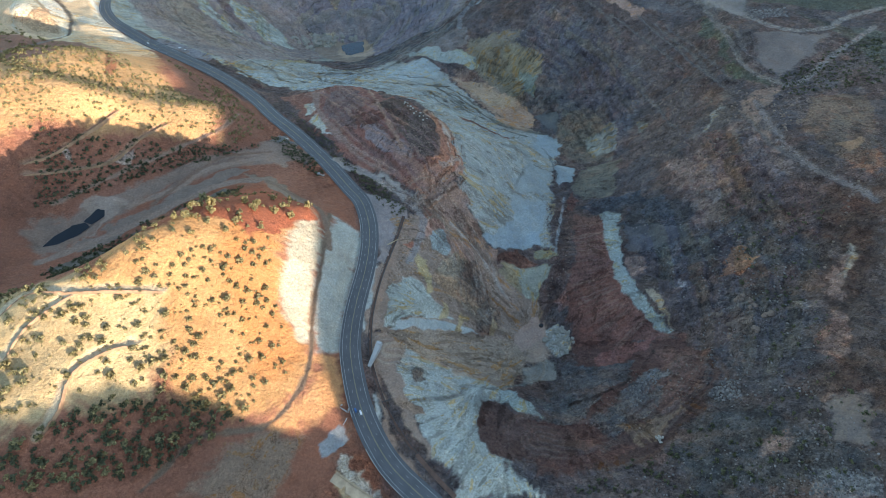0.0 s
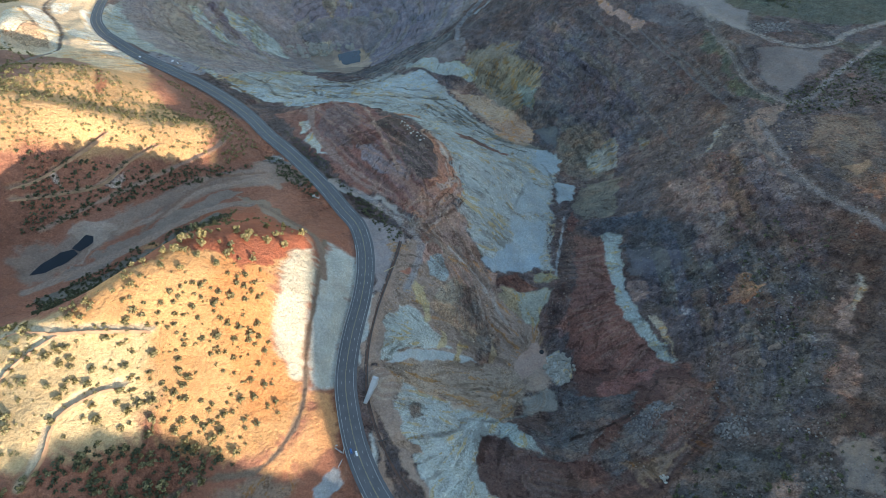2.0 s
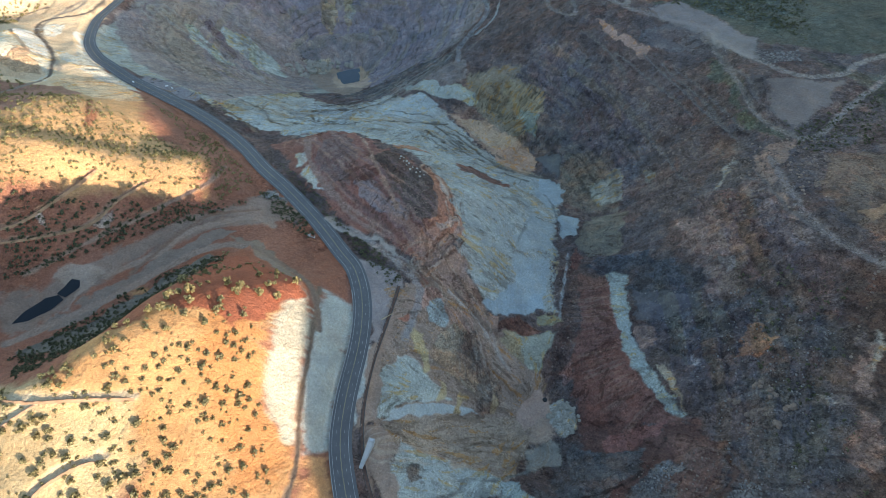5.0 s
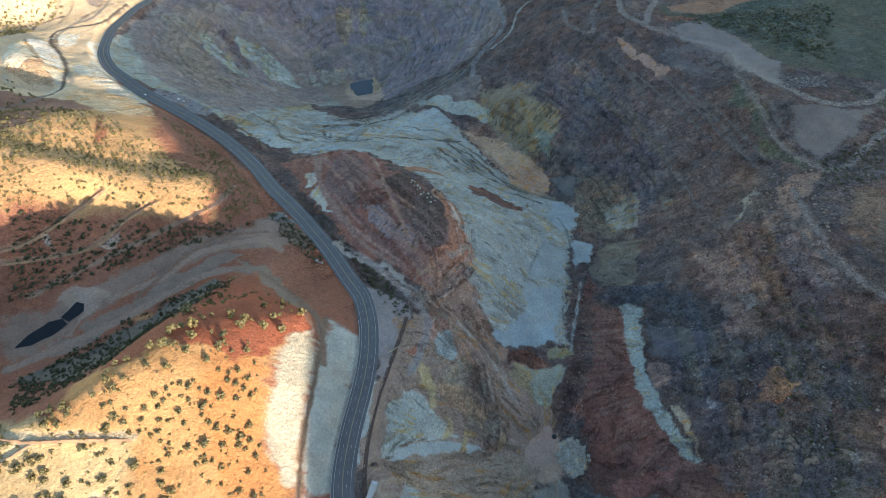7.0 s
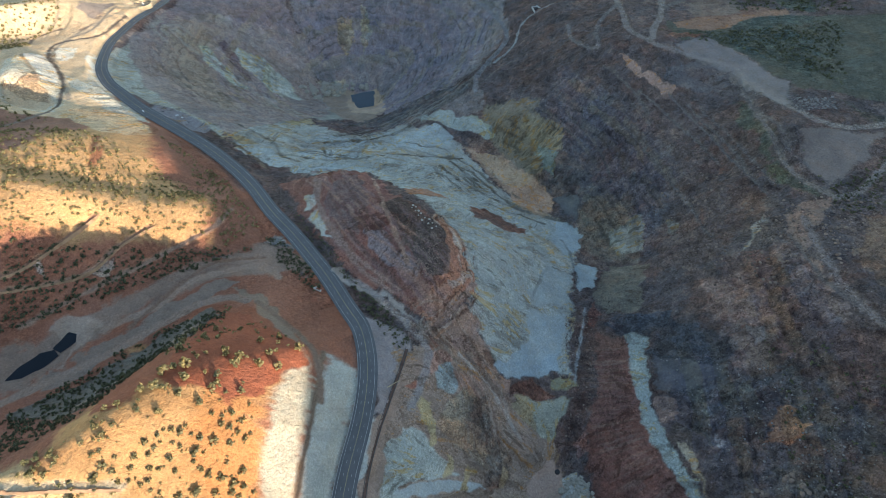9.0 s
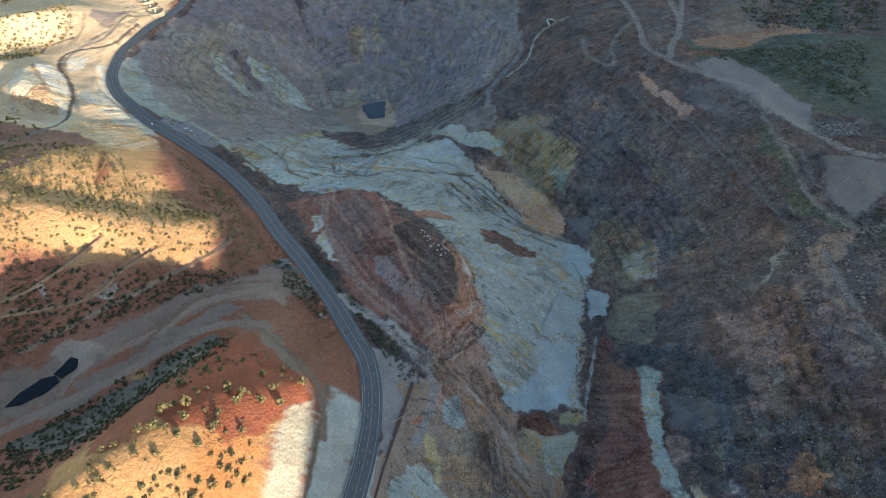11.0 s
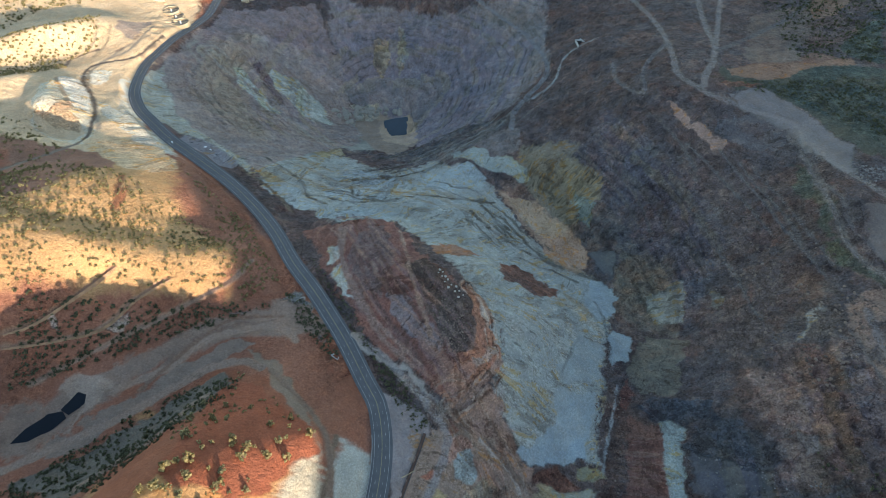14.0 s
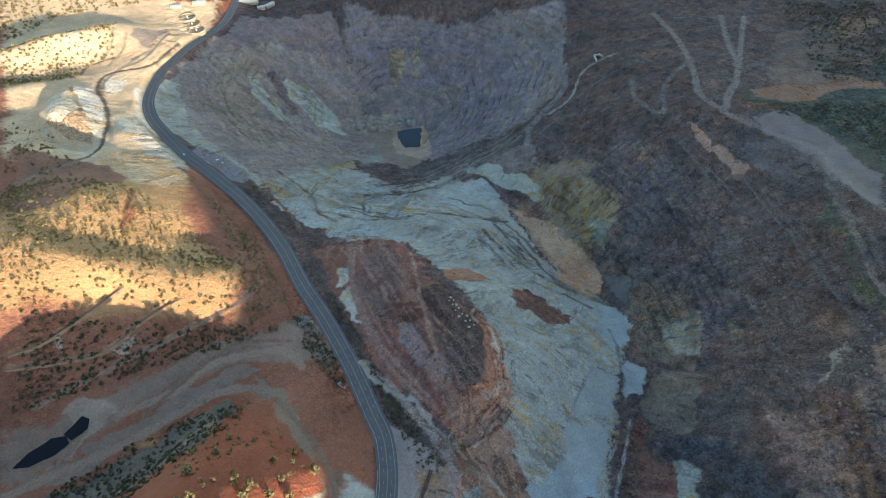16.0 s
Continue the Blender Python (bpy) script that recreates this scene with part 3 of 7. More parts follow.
ZONES = [
    ("pale_slope", (.455, .335, .18), 18, "s", [(-426, 294), (-331, 279), (-244, 279), (-232, 242), (-243, 197), (-301, 180), (-338, 161)]),
    ("orange_slope", (.455, .255, .112), 16, "s", [(-312, 273), (-299, 305), (-343, 438), (-249, 408), (-190, 410), (-158, 388), (-165, 347), (-160, 301), (-147, 278), (-125, 243), (-132, 209), (-171, 189), (-230, 199), (-247, 240), (-244, 275)]),
    ("orange_deep", (.46, .215, .085), 12, "s", [(-204, 365), (-173, 387), (-164, 322), (-157, 293), (-144, 277), (-129, 254), (-138, 225), (-170, 230), (-190, 281), (-202, 315)]),
    ("white_cut", (.415, .37, .28), 9, "s", [(-163, 356), (-155, 404), (-140, 412), (-129, 375), (-128, 319), (-128, 268), (-140, 263), (-159, 296)]),
    ("grey_cut", (.39, .39, .345), 10, "s", [(-127, 432), (-94, 432), (-89, 377), (-97, 315), (-96, 262), (-120, 256), (-126, 307), (-126, 377)]),
    ("orange_cut", (.5, .26, .12), 10, "s", [(-122, 252), (-103, 263), (-94, 205), (-101, 189), (-137, 177), (-150, 183), (-131, 203), (-121, 232)]),
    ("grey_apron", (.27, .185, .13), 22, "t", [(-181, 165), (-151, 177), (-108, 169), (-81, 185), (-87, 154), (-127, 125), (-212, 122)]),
    ("second_hill", (.46, .275, .13), 22, "s", [(-587, 646), (-554, 711), (-537, 815), (-492, 840), (-410, 705), (-323, 668), (-305, 595), (-367, 582), (-480, 555), (-532, 523)]),
    ("far_west", (.58, .425, .265), 12, "s", [(-1106, 1294), (-738, 1526), (-714, 1430), (-708, 1208), (-677, 1069), (-625, 955), (-525, 862), (-576, 812), (-639, 806), (-652, 761), (-741, 813)]),
    ("white_mound", (.56, .50, .38), 8, "t", [(-723, 874), (-769, 971), (-787, 1015), (-731, 1034), (-688, 972), (-631, 875), (-616, 830), (-663, 833)]),
    ("mound_flank", (.62, .60, .53), 4, "t", [(-779, 1013), (-766, 1034), (-731, 1029), (-690, 970), (-673, 936), (-696, 933), (-729, 963)]),
    ("roadside_bank", (.46, .43, .36), 8, "t", [(-662, 997), (-667, 1051), (-581, 942), (-499, 876), (-540, 860), (-605, 910)]),
    ("curve_bank", (.40, .41, .36), 10, "t", [(-667, 1093), (-666, 1141), (-582, 1016), (-467, 955), (-377, 861), (-461, 905), (-554, 961)]),
    # brown, purple and dark pit walls: colours lightened to stand for haze
    ("pit_west_brown", (.345, .285, .25), 25, "m", [(-687, 1233), (-622, 1354), (-496, 1382), (-385, 1241), (-434, 1011), (-537, 1040), (-627, 1100)]),
    ("pit_west_pale", (.37, .375, .33), 22, "t", [(-618, 1345), (-513, 1402), (-417, 1363), (-345, 1283), (-415, 1219), (-494, 1281), (-543, 1292)]),
    ("pit_west_purple", (.335, .275, .26), 14, "p", [(-681, 1349), (-460, 1570), (-391, 1365), (-501, 1404), (-601, 1368)]),
    ("pit_hazed", (.255, .23, .23), 22, "p", [(-462, 1650), (105, 1622), (107, 1326), (0, 1167), (-157, 1129), (-303, 1339), (-394, 1380)]),
    ("pit_floor_mud", (.275, .27, .225), 10, "s", [(-390, 1257), (-275, 1339), (-224, 1118), (-310, 1100)]),
    ("blue_shelf", (.33, .335, .30), 18, "t", [(-526, 1018), (-429, 1045), (-326, 1063), (-201, 1004), (-101, 1055), (-33, 1014), (-119, 892), (-276, 802), (-337, 828), (-431, 921)]),
    ("blue_tailings", (.335, .35, .325), 12, "t", [(-276, 802), (-236, 941), (-141, 1029), (-33, 1014), (12, 962), (73, 848), (160, 783), (210, 746), (183, 666), (153, 559), (146, 481), (58, 461), (23, 491), (20, 559), (-9, 625), (-66, 711), (-139, 771), (-231, 770)]),
    ("red_mound", (.255, .128, .096), 9, "m", [(-255, 742), (-197, 769), (-142, 765), (-97, 714), (-52, 653), (-9, 625), (15, 583), (21, 547), (-19, 488), (-101, 543), (-181, 626)]),
    ("mound_cap", (.215, .15, .12), 12, "m", [(-82, 671), (-45, 646), (-7, 602), (3, 564), (-25, 537), (-54, 566), (-88, 619)]),
    ("mound_edge", (.42, .21, .13), 8, "m", [(1, 606), (17, 577), (23, 535), (-14, 491), (-32, 497), (-7, 536)]),
    ("mound_foot", (.33, .22, .17), 12, "m", [(-30, 483), (26, 524), (29, 493), (52, 459), (-35, 434)]),
    ("rust_streak", (.24, .11, .08), 10, "r", [(22, 715), (103, 723), (101, 688), (41, 685)]),
    ("olive_wall", (.22, .19, .15), 20, "t", [(55, 1058), (159, 1043), (188, 916), (162, 847), (101, 883), (50, 991)]),
    ("orange_patch", (.38, .265, .19), 10, "m", [(12, 962), (61, 969), (120, 897), (178, 814), (160, 788), (100, 817), (44, 912)]),
    ("east_wall_dark", (.165, .143, .138), 25, "r", [(110, 932), (194, 1090), (305, 938), (344, 786), (279, 663), (210, 715), (178, 814)]),
    ("basin_blue", (.40, .415, .37), 10, "t", [(-56, 314), (-48, 379), (-23, 396), (11, 375), (34, 346), (4, 321), (-49, 295)]),
    ("basin_ochre", (.31, .255, .18), 16, "t", [(-43, 419), (11, 461), (70, 434), (119, 377), (66, 346), (31, 348), (4, 386)]),
    ("pink_shoulder", (.31, .20, .155), 14, "r", [(-28, 476), (4, 466), (63, 454), (115, 427), (70, 427), (-16, 424), (-37, 428)]),
    ("tan_fan", (.38, .285, .205), 8, "t", [(-49, 288), (-3, 318), (73, 340), (99, 313), (72, 263), (21, 251), (-26, 270)]),
    ("basin_mud", (.36, .27, .21), 8, "s", [(80, 342), (122, 367), (142, 337), (124, 305), (99, 313)]),
    ("grey_flow", (.44, .45, .405), 14, "t", [(-47, 256), (-14, 267), (40, 255), (37, 218), (50, 177), (71, 143), (78, 132), (21, 130), (-12, 169), (-37, 219)]),
    ("dump_red", (.135, .075, .062), 12, "m", [(167, 334), (256, 316), (282, 279), (249, 229), (188, 179), (132, 156), (77, 154), (49, 219), (101, 223), (133, 263)]),
    ("dump_grey", (.155, .135, .125), 14, "r", [(145, 219), (200, 247), (234, 240), (203, 209), (150, 183)]),
    ("terrace_red", (.20, .105, .085), 8, "m", [(182, 535), (235, 516), (217, 416), (230, 355), (252, 319), (167, 330), (159, 381)]),
    ("terrace_blue", (.31, .345, .325), 5, "t", [(222, 537), (250, 526), (226, 415), (240, 358), (258, 321), (243, 330), (217, 371), (213, 416), (213, 452)]),
    ("trench_dark", (.12, .085, .075), 8, "r", [(186, 586), (184, 535), (164, 447), (159, 381), (126, 377), (141, 434), (165, 514)]),
    ("east_rubble", (.13, .11, .107), 24, "r", [(251, 511), (345, 453), (388, 386), (353, 279), (307, 199), (270, 269), (267, 337), (237, 414)]),
    ("pink_ridge", (.17, .122, .11), 22, "r", [(327, 614), (396, 565), (407, 375), (388, 376), (338, 467)]),
    ("east_brown", (.115, .078, .064), 24, "r", [(433, 454), (480, 435), (343, 176), (323, 191), (369, 304)]),
    ("grey_gravel", (.105, .094, .09), 16, "r", [(266, 233), (283, 171), (323, 134), (312, 111), (209, 125), (199, 172)]),
    ("haul_flat", (.175, .155, .15), 16, "r", [(364, 1066), (436, 1080), (478, 1047), (513, 898), (487, 836), (460, 915), (426, 1007)]),
    ("scrub_plateau", (.115, .11, .09), 25, "r", [(374, 1119), (607, 1149), (518, 911), (478, 1047), (438, 1088)]),
    ("scrub_plateau_b", (.13, .12, .095), 25, "r", [(566, 863), (663, 769), (592, 640), (607, 764)]),
    ("red_gully", (.27, .115, .07), 10, "s", [(-136, 125), (-126, 163), (-97, 194), (-86, 184), (-86, 150), (-101, 126)]),
    ("ditch_pale", (.42, .42, .38), 3, "s", [(-69, 227), (-56, 186), (-36, 159), (-2, 128), (-9, 128), (-45, 161), (-62, 191)]),
    ("ditch_pale_b", (.40, .41, .38), 3, "s", [(-71, 378), (-65, 372), (-74, 323), (-74, 283), (-78, 282), (-79, 322)]),
    ("roadside_lot", (.23, .20, .19), 5, "r", [(-80, 459), (-58, 456), (-49, 447), (-62, 405), (-72, 377), (-76, 410)]),
    ("rail_strip", (.29, .20, .15), 3, "s", [(-61, 397), (-44, 447), (-40, 444), (-52, 400), (-64, 342), (-66, 283), (-63, 234), (-47, 187), (-11, 143), (7, 129), (0, 128), (-21, 147), (-52, 181), (-68, 227), (-73, 283), (-71, 339)]),
    ("white_outcrop", (.38, .38, .35), 3, "t", [(126, 355), (142, 360), (158, 348), (156, 327), (143, 318), (129, 335)]),
    ("mound_side_blue", (.42, .44, .41), 3, "t", [(-198, 659), (-184, 672), (-163, 618), (-178, 626)]),
    ("culvert_bed", (.21, .20, .185), 8, "r", [(-313, 575), (-263, 590), (-231, 622), (-212, 607), (-169, 551), (-220, 588), (-258, 579)]),
    ("driveway", (.34, .31, .28), 3, "s", [(-152, 564), (-136, 569), (-123, 556), (-58, 509), (-30, 483), (-49, 492), (-106, 537), (-142, 551)]),
    ("dark_pool_mud", (.28, .22, .17), 4, "s", [(-341, 1325), (-279, 1359), (-178, 1301), (-160, 1163), (-184, 1088), (-237, 1115), (-298, 1207)]),
    ("cliff_band", (.34, .33, .27), 5, "r", [(-394, 1317), (-299, 1391), (-277, 1349), (-345, 1283), (-381, 1270)]),
    # also lightened, in place of haze over the ridge
    ("ridge_dark", (.15, .14, .135), 10, "r", [(-218, 1084), (-57, 1180), (43, 1153), (-38, 1076), (-142, 1040)]),
    ("pink_haul", (.25, .19, .165), 10, "r", [(363, 1059), (436, 1080), (478, 1047), (496, 981), (439, 995)]),
    ("basin_blue_b", (.40, .42, .38), 3, "t", [(-53, 361), (-35, 384), (-25, 373), (4, 372), (17, 360), (20, 339), (-50, 302), (-57, 329)]),
    ("pale_shelf", (.41, .43, .40), 2, "t", [(-56, 312), (-27, 323), (17, 341), (36, 335), (-49, 297), (-60, 298)]),
    ("yellow_finger", (.43, .34, .19), 1.5, "t", [(-31, 397), (-21, 397), (-8, 370), (-12, 364), (-20, 379)]),
    ("yellow_finger_b", (.43, .34, .19), 1.5, "t", [(-4, 357), (4, 350), (6, 339), (-1, 334)]),
    ("yellow_finger_c", (.40, .31, .17), 1.5, "t", [(19, 350), (28, 347), (21, 333), (16, 334)]),
    ("basin_brown", (.29, .23, .17), 4, "t", [(-26, 424), (11, 432), (47, 433), (40, 416), (11, 389), (-9, 388)]),
    ("basin_grey_fan", (.31, .26, .225), 4, "t", [(40, 426), (62, 424), (92, 388), (68, 382), (50, 398)]),
    ("ochre_cone", (.33, .27, .18), 3, "t", [(74, 428), (89, 436), (111, 397), (87, 385)]),
    ("green_pane", (.29, .30, .235), 1.5, "t", [(99, 437), (142, 441), (130, 419), (117, 391), (106, 391), (101, 412)]),
    ("blue_mud", (.30, .355, .375), 3, "s", [(48, 463), (98, 510), (140, 521), (134, 483), (111, 470), (71, 456)]),
    ("pink_band", (.32, .21, .165), 3, "t", [(-16, 476), (11, 465), (48, 455), (79, 456), (82, 438), (40, 432), (11, 445), (-17, 457)]),
    ("red_spot", (.36, .15, .09), 2, "r", [(-43, 422), (-33, 433), (-28, 423), (-39, 412)]),
    ("brown_patch", (.34, .22, .155), 2.5, "r", [(-37, 214), (-26, 221), (-18, 209), (-28, 202), (-37, 203)]),
    ("turquoise", (.34, .40, .375), 2.5, "t", [(61, 252), (85, 265), (95, 239), (103, 226), (85, 230), (68, 240)]),
    ("maroon_flow", (.125, .072, .06), 3, "r", [(38, 231), (51, 234), (52, 213), (37, 213)]),
    ("grey_basin", (.25, .235, .205), 5, "s", [(94, 304), (138, 311), (125, 276), (93, 277)]),
    ("slate_slope", (.135, .122, .115), 6, "r", [(111, 268), (161, 283), (211, 279), (174, 250), (127, 238)]),
    ("dump_top", (.175, .10, .08), 6, "m", [(236, 305), (280, 278), (247, 229), (198, 210), (228, 249)]),
    ("dump_rubble", (.16, .15, .15), 4, "r", [(184, 248), (220, 272), (238, 267), (210, 245), (188, 225)]),
    ("dump_pale", (.31, .29, .27), 2.5, "r", [(217, 264), (232, 269), (236, 263), (219, 254)]),
    ("dump_tan", (.25, .165, .11), 5, "t", [(163, 209), (203, 209), (229, 220), (208, 196), (183, 180)]),
    ("dump_face", (.095, .058, .05), 3, "t", [(134, 164), (166, 175), (216, 206), (256, 235), (276, 267), (279, 265), (251, 219), (192, 178), (157, 159), (137, 155)]),
    ("pink_gravel", (.27, .185, .155), 5, "r", [(259, 166), (283, 171), (271, 153), (250, 152)]),
    ("pink_gravel_b", (.27, .185, .15), 6, "r", [(317, 193), (341, 192), (330, 169), (311, 172)]),
    ("white_gravel", (.27, .26, .25), 4, "r", [(276, 136), (300, 134), (319, 127), (311, 112), (270, 117)]),
    ("slate_hollow", (.145, .135, .13), 6, "r", [(246, 502), (307, 477), (338, 448), (322, 419), (279, 414), (242, 440)]),
    ("pink_nose", (.31, .21, .17), 2.5, "r", [(235, 437), (251, 430), (248, 416), (229, 409)]),
    ("tan_rim", (.42, .36, .28), 1.2, "t", [(240, 385), (244, 383), (254, 358), (245, 364)]),
    ("rust_bump", (.30, .165, .105), 4, "r", [(321, 392), (332, 398), (342, 376), (319, 365), (310, 370)]),
    ("pale_rocks", (.31, .29, .27), 2.5, "r", [(280, 388), (288, 374), (278, 373)]),
    ("pale_strip", (.24, .215, .20), 2.5, "r", [(350, 307), (355, 295), (345, 282)]),
    ("pink_bench", (.30, .18, .14), 6, "r", [(347, 266), (365, 272), (360, 242), (335, 224), (330, 234)]),
    ("tan_scar", (.34, .28, .23), 2, "r", [(412, 362), (413, 351), (394, 322), (387, 318)]),
    ("red_side", (.28, .15, .10), 10, "r", [(468, 539), (505, 540), (501, 479), (483, 443), (465, 480)]),
    ("gap_fan", (.19, .155, .14), 8, "s", [(475, 790), (593, 786), (542, 725), (479, 682), (466, 736)]),
    ("gap_scrub", (.12, .12, .08), 8, "r", [(432, 750), (454, 717), (474, 668), (447, 674), (426, 719)]),
    ("mound_white", (.44, .45, .38), 1.5, "t", [(-209, 700), (-199, 711), (-193, 676), (-203, 668)]),
    ("mound_white_b", (.44, .45, .38), 1.5, "t", [(-195, 664), (-184, 668), (-165, 630), (-177, 625), (-193, 647)]),
    ("mound_purple", (.24, .18, .17), 4, "m", [(-126, 638), (-101, 620), (-68, 579), (-44, 542), (-56, 537), (-95, 580)]),
    ("mound_pink", (.37, .25, .19), 2.5, "s", [(-110, 726), (-90, 700), (-92, 671), (-106, 684)]),
    ("mound_dark", (.125, .10, .085), 4, "s", [(-89, 671), (-59, 656), (-48, 621), (-59, 606), (-84, 619)]),
    ("mound_boulders", (.18, .14, .12), 4, "r", [(-46, 607), (-20, 605), (-14, 545), (-38, 542), (-49, 579)]),
    ("orange_edge", (.44, .215, .135), 2, "m", [(-20, 644), (-1, 612), (12, 588), (3, 564), (-13, 539), (-18, 544), (-4, 574), (-14, 615)]),
    ("orange_edge_b", (.42, .235, .165), 2, "m", [(13, 568), (18, 551), (-4, 514), (-21, 501), (-11, 523)]),
    ("pink_ledge", (.46, .34, .27), 1.5, "t", [(21, 547), (28, 538), (-3, 499), (-19, 487), (2, 513)]),
    ("rust_streak_b", (.22, .125, .095), 2.5, "r", [(22, 735), (43, 739), (91, 734), (103, 693), (70, 661), (48, 679), (25, 681)]),
    ("rust_band", (.32, .175, .115), 3, "t", [(-75, 715), (-38, 735), (2, 734), (-35, 696), (-64, 693)]),
    ("tailing_flat", (.33, .37, .37), 3, "s", [(148, 744), (208, 756), (202, 713), (173, 682), (151, 706)]),
    ("tailing_flat_b", (.28, .31, .31), 2.5, "s", [(181, 655), (212, 653), (204, 625), (180, 612)]),
    ("tailing_mud", (.32, .36, .36), 5, "s", [(95, 555), (146, 557), (137, 503), (97, 482)]),
    ("brown_wedge", (.21, .155, .13), 3, "r", [(16, 982), (61, 981), (87, 938), (43, 946)]),
    ("teal_face", (.27, .31, .31), 3, "t", [(38, 1025), (68, 1011), (65, 986), (40, 991)]),
    ("teal_face_b", (.23, .26, .24), 4, "t", [(132, 939), (162, 942), (163, 891), (137, 906)]),
    ("dark_corner", (.11, .10, .105), 6, "r", [(170, 825), (203, 842), (211, 793), (176, 783)]),
    ("brown_wedge_b", (.17, .13, .115), 4, "r", [(186, 687), (218, 716), (241, 675), (210, 667)]),
    ("pit_finger", (.385, .385, .33), 3, "t", [(-578, 1311), (-561, 1355), (-488, 1263), (-498, 1221)]),
    ("pit_finger_b", (.385, .39, .335), 3, "t", [(-524, 1373), (-496, 1382), (-413, 1348), (-364, 1283), (-440, 1301)]),
    ("pit_ochre", (.36, .29, .18), 3, "t", [(-497, 1061), (-453, 1160), (-407, 1162), (-454, 1054)]),
    ("pit_ochre_b", (.36, .30, .19), 3, "t", [(-384, 1098), (-315, 1096), (-279, 1057), (-319, 1042)]),
    ("purple_tongue", (.23, .17, .16), 2.5, "r", [(-571, 1347), (-547, 1349), (-497, 1277), (-477, 1250), (-511, 1260)]),
    ("gravel_pad", (.27, .28, .285), 2, "s", [(-106, 169), (-91, 185), (-81, 177), (-85, 165), (-102, 160)]),
    ("tan_bench", (.46, .32, .18), 2, "s", [(-91, 140), (-85, 147), (-59, 127), (-74, 126)]),
    ("white_rubble", (.50, .46, .38), 6, "r", [(-83, 145), (-79, 164), (-63, 145), (-43, 127), (-61, 126)]),
    ("lot_apron", (.34, .31, .30), 4, "s", [(-542, 956), (-509, 949), (-458, 917), (-420, 882), (-423, 866), (-470, 895), (-513, 918)]),
    ("maroon_tongue", (.17, .085, .07), 2, "r", [(190, 586), (198, 593), (192, 566), (181, 542), (176, 545)]),
    ("pit_scar", (.33, .28, .20), 3, "r", [(-327, 1555), (-299, 1567), (-281, 1507), (-297, 1459), (-317, 1494)]),
    ("pit_scar_b", (.33, .31, .24), 3, "r", [(-273, 1596), (-250, 1592), (-237, 1530), (-248, 1472), (-266, 1525)]),
    ("pit_scar_c", (.31, .29, .25), 3, "r", [(-245, 1557), (-233, 1542), (-242, 1500), (-252, 1527)]),
    ("slump_cone", (.20, .175, .165), 5, "m", [(-39, 1086), (7, 1120), (43, 1115), (51, 1046), (22, 1039), (-21, 1057)]),
    ("cone_wall", (.33, .345, .27), 3, "t", [(-44, 1077), (-5, 1048), (37, 1034), (63, 1011), (60, 997), (9, 1007), (-46, 1044)]),
    ("pull_lot", (.27, .235, .225), 1.5, "s", [(-109, 499), (-50, 466), (-47, 459), (-65, 379), (-74, 378), (-87, 447)]),
    ("fan_brown", (.29, .215, .165), 4, "m", [(-33, 479), (-4, 474), (29, 451), (64, 431), (74, 428), (56, 417), (49, 386), (5, 373), (-20, 400), (-34, 438)]),
    ("fan_rust", (.31, .17, .12), 2, "m", [(-22, 480), (-7, 464), (0, 436), (-15, 431), (-32, 452)]),
    ("plateau_green", (.105, .108, .085), 6, "m", [(380, 1156), (436, 1138), (555, 1169), (870, 1099), (719, 834), (515, 902), (484, 1025), (432, 1086), (391, 1071)]),
    ("plateau_red", (.22, .135, .10), 3, "m", [(399, 1145), (491, 1186), (568, 1208), (606, 1162), (553, 1165), (474, 1133), (402, 1120)]),
    ("plateau_red_b", (.22, .135, .10), 2, "r", [(378, 1099), (416, 1097), (444, 1088), (417, 1082), (384, 1085)]),
    ("plateau_tan", (.21, .16, .13), 4, "m", [(436, 1208), (505, 1230), (551, 1215), (530, 1182), (444, 1165)]),
    ("haul_pad", (.185, .165, .157), 2, "s", [(407, 1076), (432, 1083), (482, 1017), (508, 918), (493, 855), (475, 858), (450, 967), (390, 1035)]),
    ("dump_slate", (.135, .125, .125), 4, "r", [(361, 1012), (403, 1007), (426, 978), (407, 949), (361, 965), (352, 985)]),
    ("valley_floor", (.25, .175, .135), 8, "s", [(-474, 424), (-418, 470), (-333, 544), (-252, 607), (-170, 595), (-157, 568), (-268, 551), (-338, 510), (-395, 435), (-446, 375)]),
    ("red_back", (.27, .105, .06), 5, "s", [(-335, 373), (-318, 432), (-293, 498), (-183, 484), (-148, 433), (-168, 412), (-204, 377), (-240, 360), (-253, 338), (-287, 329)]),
    ("haul_pad_flat", (.205, .18, .172), 1.5, "s", [(381, 1061), (421, 1080), (452, 1067), (476, 1029), (501, 960), (506, 913), (488, 867), (470, 948), (418, 1028)]),
    ("pad_slope", (.15, .135, .135), 3, "m", [(358, 1010), (409, 1017), (456, 978), (439, 940), (390, 952), (361, 974)]),
    ("pink_scar", (.35, .235, .19), 2, "t", [(292, 1064), (309, 1056), (327, 1021), (347, 983), (368, 958), (351, 948), (326, 983), (302, 1024)]),
    ("plateau_rust", (.27, .165, .115), 2, "t", [(400, 1145), (452, 1161), (531, 1172), (609, 1186), (608, 1162), (530, 1139), (446, 1108), (402, 1115)]),
    ("plateau_rust_b", (.23, .15, .11), 2, "t", [(625, 1434), (695, 1424), (655, 1366), (604, 1348)]),
    ("green_knoll", (.1, .115, .095), 4, "r", [(490, 1131), (554, 1160), (599, 1161), (651, 1147), (555, 916), (519, 991), (484, 1029), (475, 1077)]),
    ("green_knoll_b", (.095, .11, .09), 4, "r", [(605, 1226), (743, 1375), (657, 1161), (611, 1192)]),
